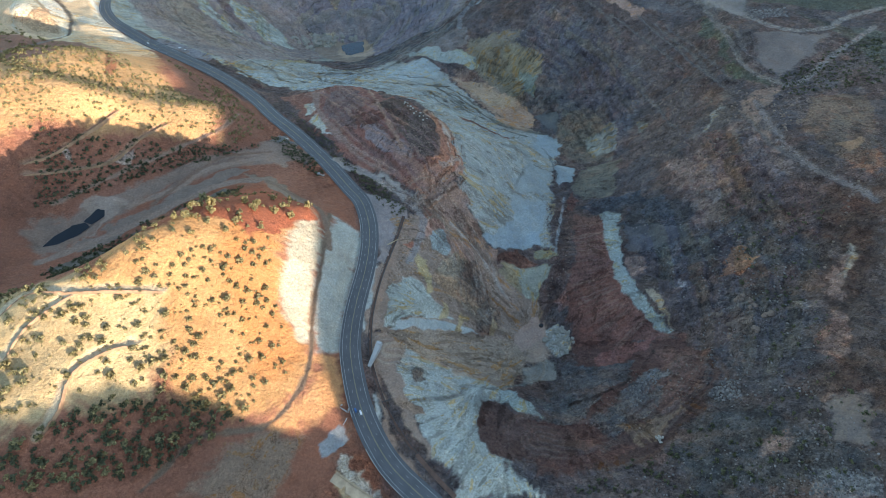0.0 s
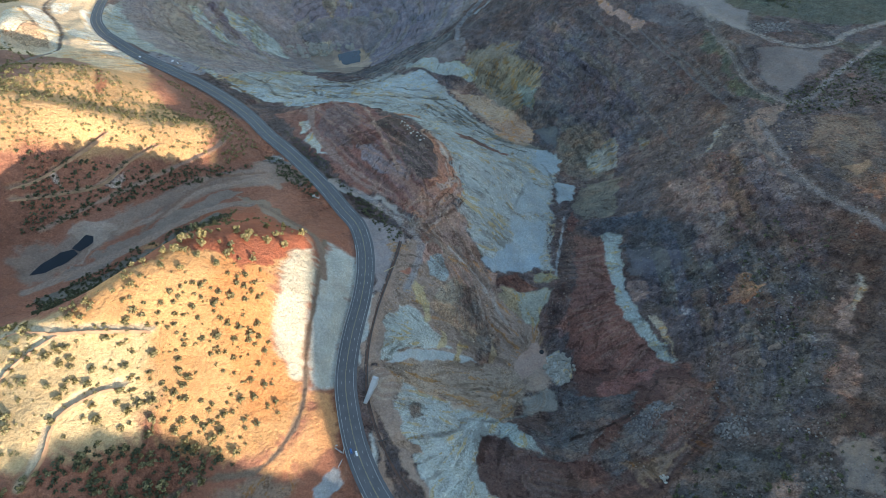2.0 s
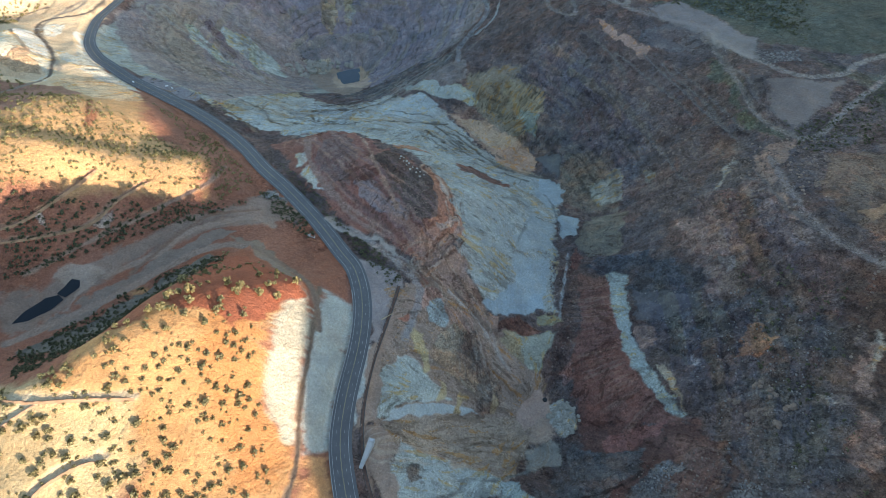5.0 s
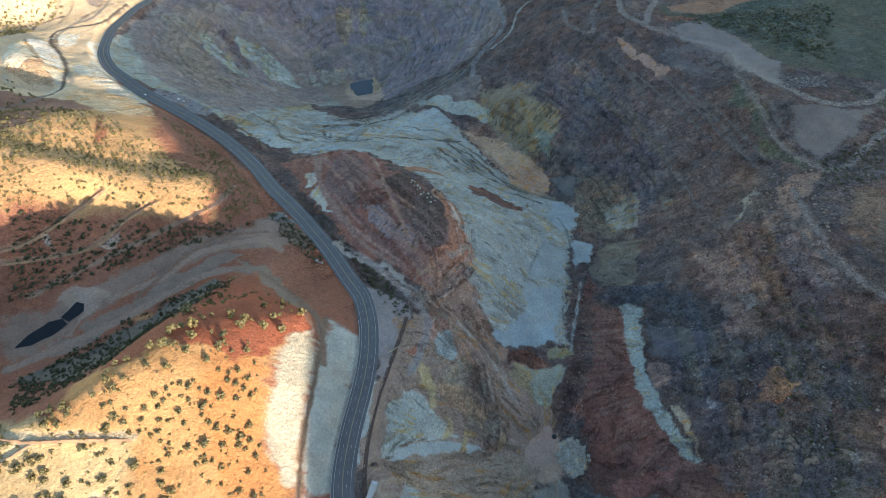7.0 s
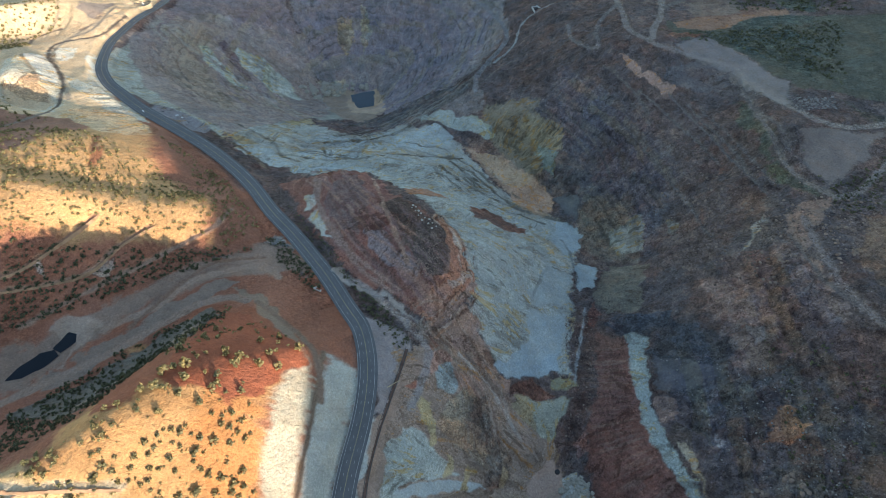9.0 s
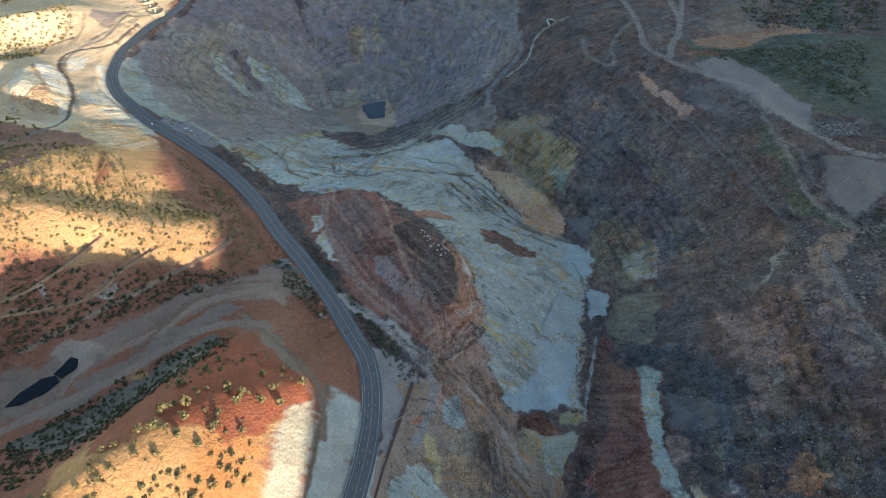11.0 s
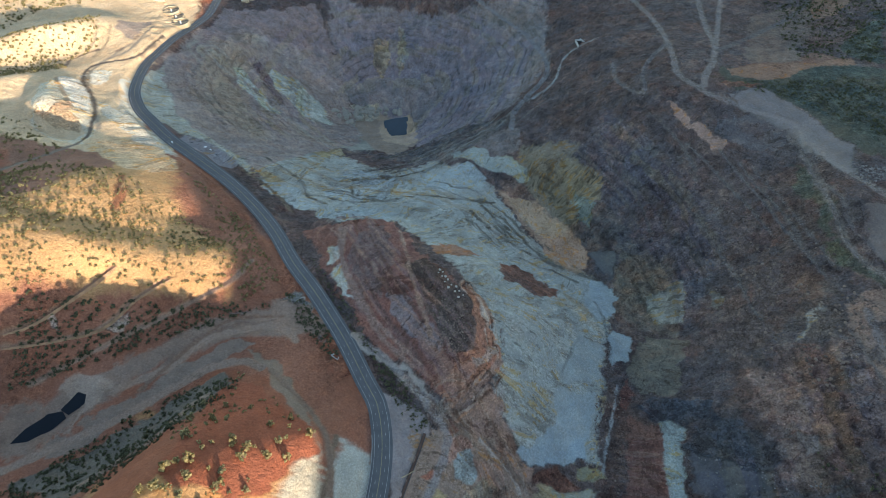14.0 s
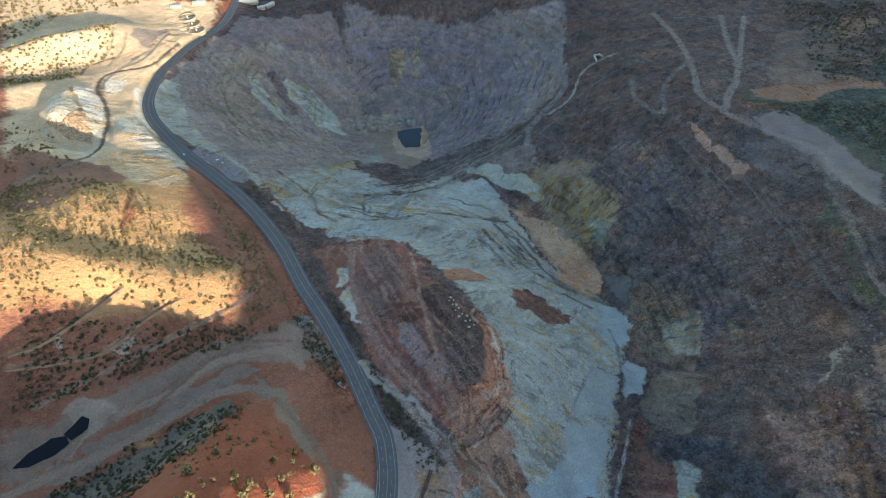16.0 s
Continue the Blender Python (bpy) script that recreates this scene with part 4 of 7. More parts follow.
    ("brown_knoll", (.17, .135, .115), 3, "m", [(501, 1370), (618, 1410), (588, 1286), (538, 1221), (442, 1194)]),
    ("yellow_wall", (.265, .225, .16), 3, "t", [(131, 1019), (159, 1000), (188, 964), (186, 918), (153, 914), (132, 941), (119, 978)]),
    ("teal_wall", (.19, .215, .2), 2.5, "t", [(142, 943), (175, 915), (168, 875), (149, 887)]),
    ("tan_patch", (.43, .31, .215), 2.5, "t", [(31, 954), (75, 940), (118, 893), (135, 866), (100, 848), (55, 905)]),
    ("blue_step", (.33, .36, .33), 2, "t", [(-76, 1072), (-21, 1068), (38, 1026), (73, 986), (61, 979), (14, 1004), (-40, 1031)]),
    ("olive_spur", (.215, .185, .145), 4, "t", [(69, 1008), (118, 1021), (133, 961), (150, 879), (132, 876), (96, 935)]),
    ("peach_patch", (.42, .28, .2), 2.5, "t", [(100, 843), (133, 852), (165, 844), (170, 800), (138, 784), (108, 804)]),
    ("slate_wedge", (.125, .125, .13), 2.5, "s", [(168, 830), (207, 831), (209, 771), (183, 789)]),
    ("olive_bluff", (.19, .16, .135), 4, "r", [(216, 817), (274, 795), (276, 688), (265, 650), (225, 678), (202, 720)]),
    ("pale_tufts", (.25, .24, .215), 2, "t", [(248, 741), (266, 743), (284, 747), (278, 676), (250, 680)]),
    ("pale_tufts_b", (.23, .21, .185), 2, "t", [(313, 716), (319, 706), (311, 680), (303, 692)]),
    ("olive_bluff_b", (.175, .155, .125), 3, "m", [(229, 661), (267, 648), (247, 561), (201, 570), (198, 607)]),
    ("coal_flat", (.095, .095, .105), 3, "r", [(194, 554), (215, 561), (271, 554), (285, 505), (248, 514), (233, 529), (210, 531)]),
    ("slate_flat", (.125, .12, .125), 5, "s", [(253, 513), (285, 503), (311, 498), (313, 481), (294, 438), (240, 440)]),
    ("pale_scree", (.19, .162, .155), 4, "r", [(313, 510), (329, 505), (344, 480), (329, 434), (299, 437)]),
    ("plum_slope", (.165, .118, .105), 6, "r", [(341, 572), (375, 533), (398, 513), (380, 453), (352, 473), (330, 513)]),
    ("umber_slope", (.165, .122, .102), 5, "r", [(396, 707), (422, 681), (383, 595), (364, 609)]),
    ("umber_slope_b", (.175, .12, .102), 5, "r", [(404, 626), (415, 561), (398, 513), (375, 558)]),
    ("pale_gash", (.3, .27, .24), 1.5, "t", [(386, 645), (394, 652), (382, 623), (362, 603), (355, 601), (371, 616)]),
    ("red_strata", (.25, .12, .1), 2, "m", [(179, 311), (209, 318), (242, 325), (231, 306), (178, 287)]),
    ("tan_terrace_edge", (.36, .29, .22), 1.2, "t", [(240, 383), (247, 386), (256, 356), (259, 327), (253, 340)]),
    ("pink_verge", (.27, .175, .145), 2.5, "r", [(360, 283), (365, 274), (346, 240), (347, 234), (343, 226), (328, 229), (335, 239), (344, 247)]),
    ("pink_verge_b", (.27, .185, .155), 3, "r", [(407, 369), (406, 350), (387, 312), (373, 289), (372, 298), (387, 336)]),
    ("scree_corner", (.185, .15, .132), 5, "s", [(318, 183), (343, 192), (321, 147), (296, 149)]),
    ("dark_umber", (.14, .1, .085), 4, "r", [(375, 286), (407, 304), (345, 196), (348, 225), (349, 239)]),
    ("pale_scar_east", (.36, .3, .25), 1.2, "t", [(418, 367), (419, 359), (403, 331), (393, 327)]),
    ("rust_ridge", (.205, .145, .11), 4, "r", [(490, 623), (546, 604), (522, 533), (487, 466), (460, 484), (446, 553)]),
    ("rust_spot", (.36, .225, .14), 1.5, "m", [(468, 508), (497, 521), (496, 507), (471, 494)]),
    ("junction_clay", (.285, .195, .155), 3, "m", [(411, 648), (442, 655), (484, 666), (461, 637), (420, 602), (413, 566), (417, 512), (408, 512), (404, 580), (395, 604)]),
    ("east_clay", (.215, .165, .15), 5, "r", [(387, 600), (401, 573), (405, 509), (414, 479), (390, 474), (376, 531)]),
    ("gap_scrub_b", (.115, .12, .095), 4, "r", [(439, 727), (458, 697), (471, 654), (445, 680), (434, 705)]),
    ("gap_scrub_c", (.115, .12, .095), 4, "r", [(431, 900), (446, 877), (447, 792), (441, 739), (434, 780), (426, 835)]),
    ("pink_east", (.235, .17, .15), 5, "r", [(311, 583), (344, 574), (358, 519), (349, 472), (325, 501), (311, 534)]),
    ("coal_east", (.105, .1, .105), 5, "r", [(250, 531), (301, 519), (316, 488), (305, 456), (270, 466), (243, 488)]),
    ("ash_patch", (.26, .25, .25), 2, "r", [(331, 496), (342, 495), (341, 477), (331, 474)]),
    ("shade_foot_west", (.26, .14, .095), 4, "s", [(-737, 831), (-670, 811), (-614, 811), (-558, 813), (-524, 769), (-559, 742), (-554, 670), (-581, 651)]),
    ("pale_scree_west", (.36, .28, .23), 1.5, "r", [(-472, 525), (-464, 530), (-453, 512), (-463, 512)]),
    ("pale_scree_west_b", (.36, .28, .23), 1.5, "r", [(-414, 529), (-408, 543), (-400, 547), (-399, 529), (-406, 524)]),
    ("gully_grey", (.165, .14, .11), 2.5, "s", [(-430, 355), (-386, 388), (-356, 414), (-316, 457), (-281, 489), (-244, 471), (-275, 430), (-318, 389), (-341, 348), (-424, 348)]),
    ("pond_bank", (.33, .245, .19), 3, "s", [(-443, 453), (-433, 468), (-406, 475), (-386, 464), (-392, 447), (-401, 430), (-419, 400), (-432, 392), (-410, 414), (-402, 443)]),
    # strip of red earth with its sunlight put into the colour
    ("sunlit_strip", (.46, .27, .14), 1.2, "s", [(-232, 506), (-220, 503), (-183, 483), (-174, 473), (-194, 480)]),
    ("mound_tan", (.56, .42, .27), 2, "s", [(-731, 896), (-713, 909), (-688, 912), (-647, 875), (-667, 846), (-712, 871)]),
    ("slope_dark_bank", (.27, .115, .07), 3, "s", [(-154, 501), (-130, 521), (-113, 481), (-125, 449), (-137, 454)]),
    ("mound_rose", (.24, .122, .098), 2, "m", [(-199, 749), (-176, 768), (-144, 774), (-118, 745), (-82, 689), (-87, 633), (-67, 590), (-37, 552), (-22, 530), (-38, 516), (-102, 560), (-147, 616), (-182, 669)]),
    ("mound_plum", (.20, .138, .125), 2, "m", [(-182, 733), (-146, 747), (-119, 664), (-124, 614), (-150, 631), (-176, 678)]),
    ("mound_lilac", (.265, .215, .215), 1.5, "m", [(-119, 620), (-102, 623), (-78, 597), (-47, 558), (-41, 540), (-59, 552), (-85, 578), (-109, 599)]),
    ("mound_umber", (.14, .1, .082), 2, "r", [(-92, 662), (-69, 674), (-47, 642), (-15, 624), (-9, 591), (-13, 561), (-22, 536), (-44, 557), (-61, 590), (-82, 625)]),
    ("mound_rust_edge", (.42, .2, .13), 1.5, "m", [(-9, 630), (3, 612), (12, 594), (11, 573), (26, 566), (25, 539), (9, 533), (-4, 535), (-1, 566), (-4, 593)]),
    ("mound_cream", (.5, .4, .33), 1, "t", [(1, 615), (10, 602), (10, 589), (1, 596)]),
    ("mound_slip", (.43, .31, .25), 1, "t", [(-4, 538), (16, 568), (24, 562), (3, 529)]),
    ("mound_pale", (.44, .43, .38), 1, "t", [(-189, 651), (-178, 655), (-163, 629), (-174, 623)]),
    ("mound_pale_b", (.42, .4, .36), 1, "t", [(-204, 704), (-197, 714), (-190, 678), (-197, 669)]),
    ("slump_rust", (.2, .115, .09), 1.5, "r", [(27, 720), (48, 748), (75, 746), (94, 721), (105, 705), (75, 700), (46, 691), (26, 691)]),
    ("wisp_rust", (.36, .21, .15), 1.2, "t", [(-65, 729), (-42, 737), (-22, 730), (-24, 704), (-55, 711)]),
    ("peach_slope", (.42, .28, .2), 1.5, "t", [(88, 848), (116, 857), (156, 851), (166, 816), (152, 780), (122, 792), (96, 817)]),
    ("still_mud", (.3, .345, .355), 1.5, "s", [(156, 780), (196, 762), (207, 742), (199, 710), (185, 695), (161, 734)]),
    ("still_mud_b", (.3, .345, .355), 1.2, "s", [(190, 672), (211, 660), (200, 619), (180, 608), (179, 641)]),
    ("still_mud_c", (.315, .345, .335), 3, "s", [(90, 575), (139, 635), (171, 630), (151, 580), (98, 561)]),
    ("shelf_blue", (.32, .36, .365), 3, "t", [(-272, 912), (-253, 984), (-191, 987), (-154, 957), (-169, 883), (-217, 854), (-264, 858)]),
    ("shelf_blue_b", (.33, .37, .37), 3, "t", [(-128, 988), (-49, 1031), (-4, 990), (-22, 958), (-101, 941)]),
    ("shelf_blue_c", (.31, .35, .355), 2, "t", [(-253, 796), (-175, 832), (-120, 824), (-145, 777), (-212, 776), (-254, 774)]),
    ("shelf_blue_d", (.35, .38, .37), 3, "t", [(-361, 856), (-322, 869), (-279, 823), (-249, 810), (-286, 794), (-339, 821)]),
    ("ochre_band", (.36, .3, .175), 2, "t", [(-408, 1063), (-362, 1088), (-308, 1060), (-305, 1016), (-354, 1035)]),
    ("ochre_band_b", (.37, .29, .17), 2, "t", [(-398, 889), (-361, 877), (-330, 865), (-344, 856), (-375, 865)]),
    ("ochre_band_c", (.33, .27, .18), 3, "t", [(-422, 1157), (-374, 1275), (-369, 1214), (-405, 1141)]),
    ("ochre_band_d", (.34, .28, .18), 2, "t", [(-441, 1393), (-415, 1393), (-382, 1336), (-401, 1333)]),
    ("pit_west_base", (.315, .265, .235), 8, "p", [(-663, 1058), (-689, 1207), (-689, 1366), (-407, 1488), (-287, 1180), (-388, 887), (-524, 945)]),
    ("pit_rim", (.275, .22, .21), 6, "p", [(-671, 1258), (-672, 1382), (-667, 1474), (-487, 1620), (-407, 1488), (-461, 1488), (-607, 1408)]),
    ("pit_tan", (.32, .262, .222), 6, "p", [(-642, 1122), (-671, 1258), (-650, 1359), (-600, 1352), (-501, 1248), (-380, 1160), (-315, 1108), (-420, 1084), (-485, 997), (-561, 1015)]),
    ("verge_pale", (.37, .37, .32), 3, "t", [(-663, 1047), (-679, 1125), (-683, 1178), (-642, 1122), (-585, 1024), (-511, 971), (-437, 935), (-395, 882), (-433, 885), (-510, 934), (-582, 967), (-624, 995)]),
    ("green_rib", (.41, .43, .37), 3, "t", [(-588, 1279), (-568, 1288), (-503, 1226), (-456, 1189), (-475, 1177), (-548, 1225)]),
    ("green_rib_b", (.41, .43, .37), 3, "t", [(-529, 1326), (-480, 1349), (-424, 1322), (-371, 1262), (-409, 1224), (-473, 1274), (-514, 1296)]),
    ("purple_rib", (.215, .165, .16), 2, "r", [(-558, 1329), (-543, 1340), (-510, 1301), (-472, 1250), (-483, 1232), (-520, 1276)]),
    ("lake_bank", (.4, .305, .22), 1.5, "s", [(-278, 1312), (-249, 1339), (-208, 1347), (-177, 1274), (-161, 1180), (-187, 1141), (-235, 1190), (-268, 1267)]),
    ("basin_base", (.3, .225, .178), 5, "t", [(-61, 455), (14, 471), (120, 388), (98, 307), (60, 267), (-45, 264), (-65, 296), (-58, 398)]),
    ("rail_verge", (.31, .225, .175), 1.5, "s", [(-59, 421), (-49, 415), (-55, 356), (-59, 324), (-60, 295), (-51, 290), (-70, 286), (-74, 320), (-71, 348), (-63, 395)]),
    ("rail_verge_b", (.31, .225, .175), 1.5, "s", [(-72, 282), (-51, 287), (-45, 264), (-36, 225), (-23, 193), (-8, 168), (-17, 167), (-41, 207), (-59, 239), (-68, 260)]),
    ("basin_mauve", (.32, .235, .185), 2, "t", [(-54, 447), (-14, 462), (14, 465), (57, 442), (85, 406), (113, 389), (83, 379), (55, 397), (42, 434), (7, 428), (-27, 421)]),
    ("clay_pink", (.40, .25, .195), 1.2, "m", [(-31, 459), (0, 463), (3, 456), (-14, 437), (-33, 429)]),
    ("clay_red", (.38, .17, .115), 1, "m", [(-49, 415), (-35, 427), (-28, 434), (-25, 424), (-40, 413)]),
    ("blue_chip", (.3, .345, .34), 1, "t", [(-16, 436), (0, 453), (7, 434), (3, 423), (-10, 423)]),
    ("pink_fan", (.38, .25, .195), 1.5, "t", [(0, 445), (35, 449), (42, 428), (24, 417), (7, 428)]),
    ("ochre_rock", (.32, .245, .175), 2.5, "r", [(-7, 416), (13, 430), (42, 421), (43, 365), (26, 366), (6, 379), (-10, 386)]),
    ("dark_rock", (.215, .17, .135), 3, "r", [(13, 403), (42, 428), (48, 395), (68, 374), (60, 343), (39, 335), (33, 377)]),
    ("basin_blue_c", (.385, .405, .365), 2, "t", [(-58, 348), (-38, 372), (-19, 368), (0, 355), (12, 344), (-13, 330), (-41, 321), (-38, 304), (-57, 295)]),
    ("basin_shelf", (.375, .40, .385), 1.5, "s", [(-47, 314), (-13, 329), (32, 340), (42, 337), (6, 321), (-35, 304), (-49, 295)]),
    ("yellow_run", (.44, .35, .2), 1, "t", [(-30, 404), (-20, 408), (-13, 392), (-8, 370), (-16, 361), (-20, 382), (-33, 393)]),
    ("yellow_run_b", (.43, .34, .2), 1, "t", [(0, 362), (5, 361), (6, 341), (-2, 335)]),
    ("yellow_run_c", (.4, .3, .17), 1, "t", [(22, 357), (27, 352), (24, 330), (15, 322)]),
    ("yellow_run_d", (.36, .26, .16), 1, "t", [(59, 363), (64, 359), (61, 340), (56, 339)]),
    ("green_sheet", (.345, .345, .28), 1, "t", [(96, 442), (141, 440), (124, 402), (113, 392), (103, 395), (99, 416)]),
    ("ochre_cone_b", (.37, .29, .18), 1, "t", [(79, 438), (96, 442), (99, 416), (89, 418)]),
    ("maroon_splash", (.16, .085, .065), 1, "r", [(87, 457), (100, 464), (106, 452), (127, 443), (94, 440), (75, 438)]),
    ("olive_tuft", (.27, .25, .17), 1, "t", [(122, 467), (142, 472), (150, 456), (132, 449), (121, 453)]),
    ("trench_pink", (.25, .15, .13), 1.5, "r", [(140, 392), (158, 402), (159, 381), (145, 376)]),
    ("pink_mud", (.39, .28, .225), 1.5, "s", [(85, 347), (104, 371), (116, 378), (125, 368), (124, 353), (112, 339), (90, 328)]),
    ("fan_apron", (.33, .255, .195), 1.5, "t", [(-51, 290), (-24, 310), (12, 323), (52, 337), (81, 342), (100, 323), (88, 289), (61, 277), (11, 266), (-12, 272), (-45, 271)]),
    ("fan_orange", (.39, .275, .19), 1.5, "t", [(-45, 280), (-23, 277), (5, 280), (-12, 267), (-34, 271)]),
    ("flow_pale", (.385, .405, .375), 2, "t", [(-42, 272), (-12, 265), (11, 259), (53, 264), (71, 261), (57, 238), (38, 228), (41, 191), (59, 174), (-10, 168), (-21, 194), (-35, 225), (-44, 252)]),
    ("flow_brown", (.34, .235, .17), 1, "m", [(-42, 215), (-21, 216), (-19, 208), (-28, 203), (-39, 207)]),
    ("flow_stones", (.22, .19, .16), 1.5, "r", [(-34, 258), (-23, 262), (-20, 250), (-30, 244)]),
    ("turquoise_b", (.32, .37, .355), 1, "t", [(59, 259), (82, 267), (81, 246), (60, 241)]),
    ("turquoise_c", (.33, .375, .35), 1, "t", [(80, 254), (96, 247), (103, 224), (90, 228), (79, 239)]),
    ("dump_maroon", (.13, .08, .068), 2, "m", [(36, 234), (57, 241), (78, 224), (98, 214), (119, 210), (132, 190), (127, 173), (59, 174), (41, 191)]),
    ("dump_shale", (.15, .135, .125), 2.5, "r", [(101, 255), (128, 247), (151, 258), (139, 216), (120, 214), (100, 224)]),
    ("dump_slate", (.155, .14, .135), 2.5, "r", [(144, 312), (169, 296), (213, 293), (185, 258), (147, 236), (134, 270)]),
    ("valley_grey", (.235, .175, .14), 2.5, "s", [(-427, 398), (-391, 428), (-348, 465), (-322, 505), (-283, 541), (-255, 539), (-295, 501), (-329, 463), (-373, 417), (-414, 387)]),
    ("valley_rut", (.22, .15, .115), 1.5, "s", [(-354, 479), (-326, 532), (-293, 566), (-249, 580), (-247, 575), (-290, 560), (-320, 525), (-348, 472)]),
    ("ridge_pale", (.235, .17, .125), 2, "s", [(-264, 526), (-226, 517), (-183, 480), (-151, 444), (-138, 411), (-148, 420), (-182, 461), (-225, 498)]),
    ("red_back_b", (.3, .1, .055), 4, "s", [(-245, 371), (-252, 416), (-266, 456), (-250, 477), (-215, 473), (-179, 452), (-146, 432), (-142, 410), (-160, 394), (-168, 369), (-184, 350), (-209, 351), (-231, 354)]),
    ("tan_bench_far", (.56, .41, .255), 3, "t", [(-612, 835), (-597, 876), (-561, 884), (-529, 886), (-479, 822), (-488, 800), (-524, 783), (-592, 817)]),
    ("works_pad", (.32, .25, .2), 1.5, "s", [(-802, 1275), (-781, 1335), (-764, 1313), (-763, 1230), (-777, 1229)]),
    ("white_bank", (.6, .55, .44), 3, "t", [(-695, 986), (-648, 967), (-619, 956), (-575, 920), (-570, 899), (-610, 900), (-642, 919)]),
    ("white_bank_b", (.6, .56, .46), 2, "t", [(-766, 1070), (-731, 1105), (-712, 1058), (-735, 1033)]),
    ("white_bank_c", (.6, .56, .47), 2, "s", [(-697, 1066), (-701, 1102), (-669, 1039), (-667, 1016)]),
    ("mound_top", (.62, .58, .5), 2, "t", [(-790, 1011), (-767, 1013), (-741, 1043), (-687, 957), (-682, 921), (-739, 981)]),
    ("mound_lumps", (.56, .4, .25), 2, "r", [(-734, 899), (-712, 904), (-706, 942), (-672, 905), (-663, 878), (-701, 885)]),
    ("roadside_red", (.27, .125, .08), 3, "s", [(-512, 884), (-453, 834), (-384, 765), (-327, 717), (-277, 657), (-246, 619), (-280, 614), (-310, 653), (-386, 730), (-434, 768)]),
]
SHRUB_FIELDS = {
    "west_hill": [(-426, 294), (-331, 279), (-293, 309), (-257, 350), (-215, 374), (-175, 373), (-161, 300), (-147, 261), (-133, 214), (-171, 189), (-230, 199), (-303, 188), (-340, 165)],
    "west_foot": [(-332, 145), (-299, 172), (-270, 193), (-217, 199), (-170, 185), (-204, 164), (-237, 138), (-286, 121), (-322, 118)],
    "west_back": [(-287, 442), (-257, 500), (-186, 466), (-153, 436), (-177, 399), (-253, 382)],
    "gully": [(-430, 354), (-394, 389), (-356, 430), (-315, 467), (-259, 494), (-241, 470), (-276, 417), (-298, 367), (-348, 289)],
    "second_hill": [(-665, 721), (-639, 746), (-578, 760), (-527, 768), (-431, 733), (-338, 679), (-308, 615), (-378, 588), (-430, 576), (-494, 545), (-521, 529)],
    "second_shade": [(-503, 540), (-454, 550), (-377, 567), (-303, 593), (-254, 598), (-339, 542), (-413, 491), (-478, 446)],
    "second_back": [(-471, 834), (-333, 732), (-257, 638), (-289, 595), (-336, 681)],
    "third_ridge": [(-944, 1084), (-874, 1157), (-839, 1272), (-796, 1176), (-824, 1082), (-884, 999)],
    "third_foot": [(-801, 891), (-730, 890), (-666, 824), (-611, 816), (-564, 663), (-586, 637)],
    "far_ridge": [(-1094, 1281), (-873, 1417), (-963, 1266), (-987, 1142)],
    "culvert_ditch": [(-245, 619), (-220, 610), (-154, 546), (-162, 529), (-215, 573)],
    "hedge_ditch": [(-124, 546), (-76, 510), (-45, 467), (-58, 456), (-105, 512)],
    "roadside": [(-238, 694), (-152, 595), (-114, 543), (-137, 555), (-196, 625)],
    "mound_cap": [(-80, 659), (-44, 638), (-6, 588), (-20, 543), (-55, 579)],
    "east_flat": [(204, 184), (265, 207), (349, 195), (310, 112), (103, 138)],
    "east_scatter": [(340, 476), (427, 439), (320, 192), (294, 207), (329, 384)],
    "plateau": [(371, 1102), (685, 1124), (590, 902), (478, 1047)],
    "plateau_far": [(543, 1511), (863, 1480), (710, 1143), (525, 1198)],
    "junction": [(472, 758), (479, 682), (598, 747), (658, 770), (579, 627), (471, 630)],
    "second_band": [(-565, 638), (-528, 662), (-458, 685), (-370, 698), (-328, 658), (-414, 631), (-486, 605), (-546, 615)],
    "third_gully": [(-888, 1002), (-855, 1038), (-816, 1087), (-798, 1072), (-833, 1006), (-860, 964)],
}
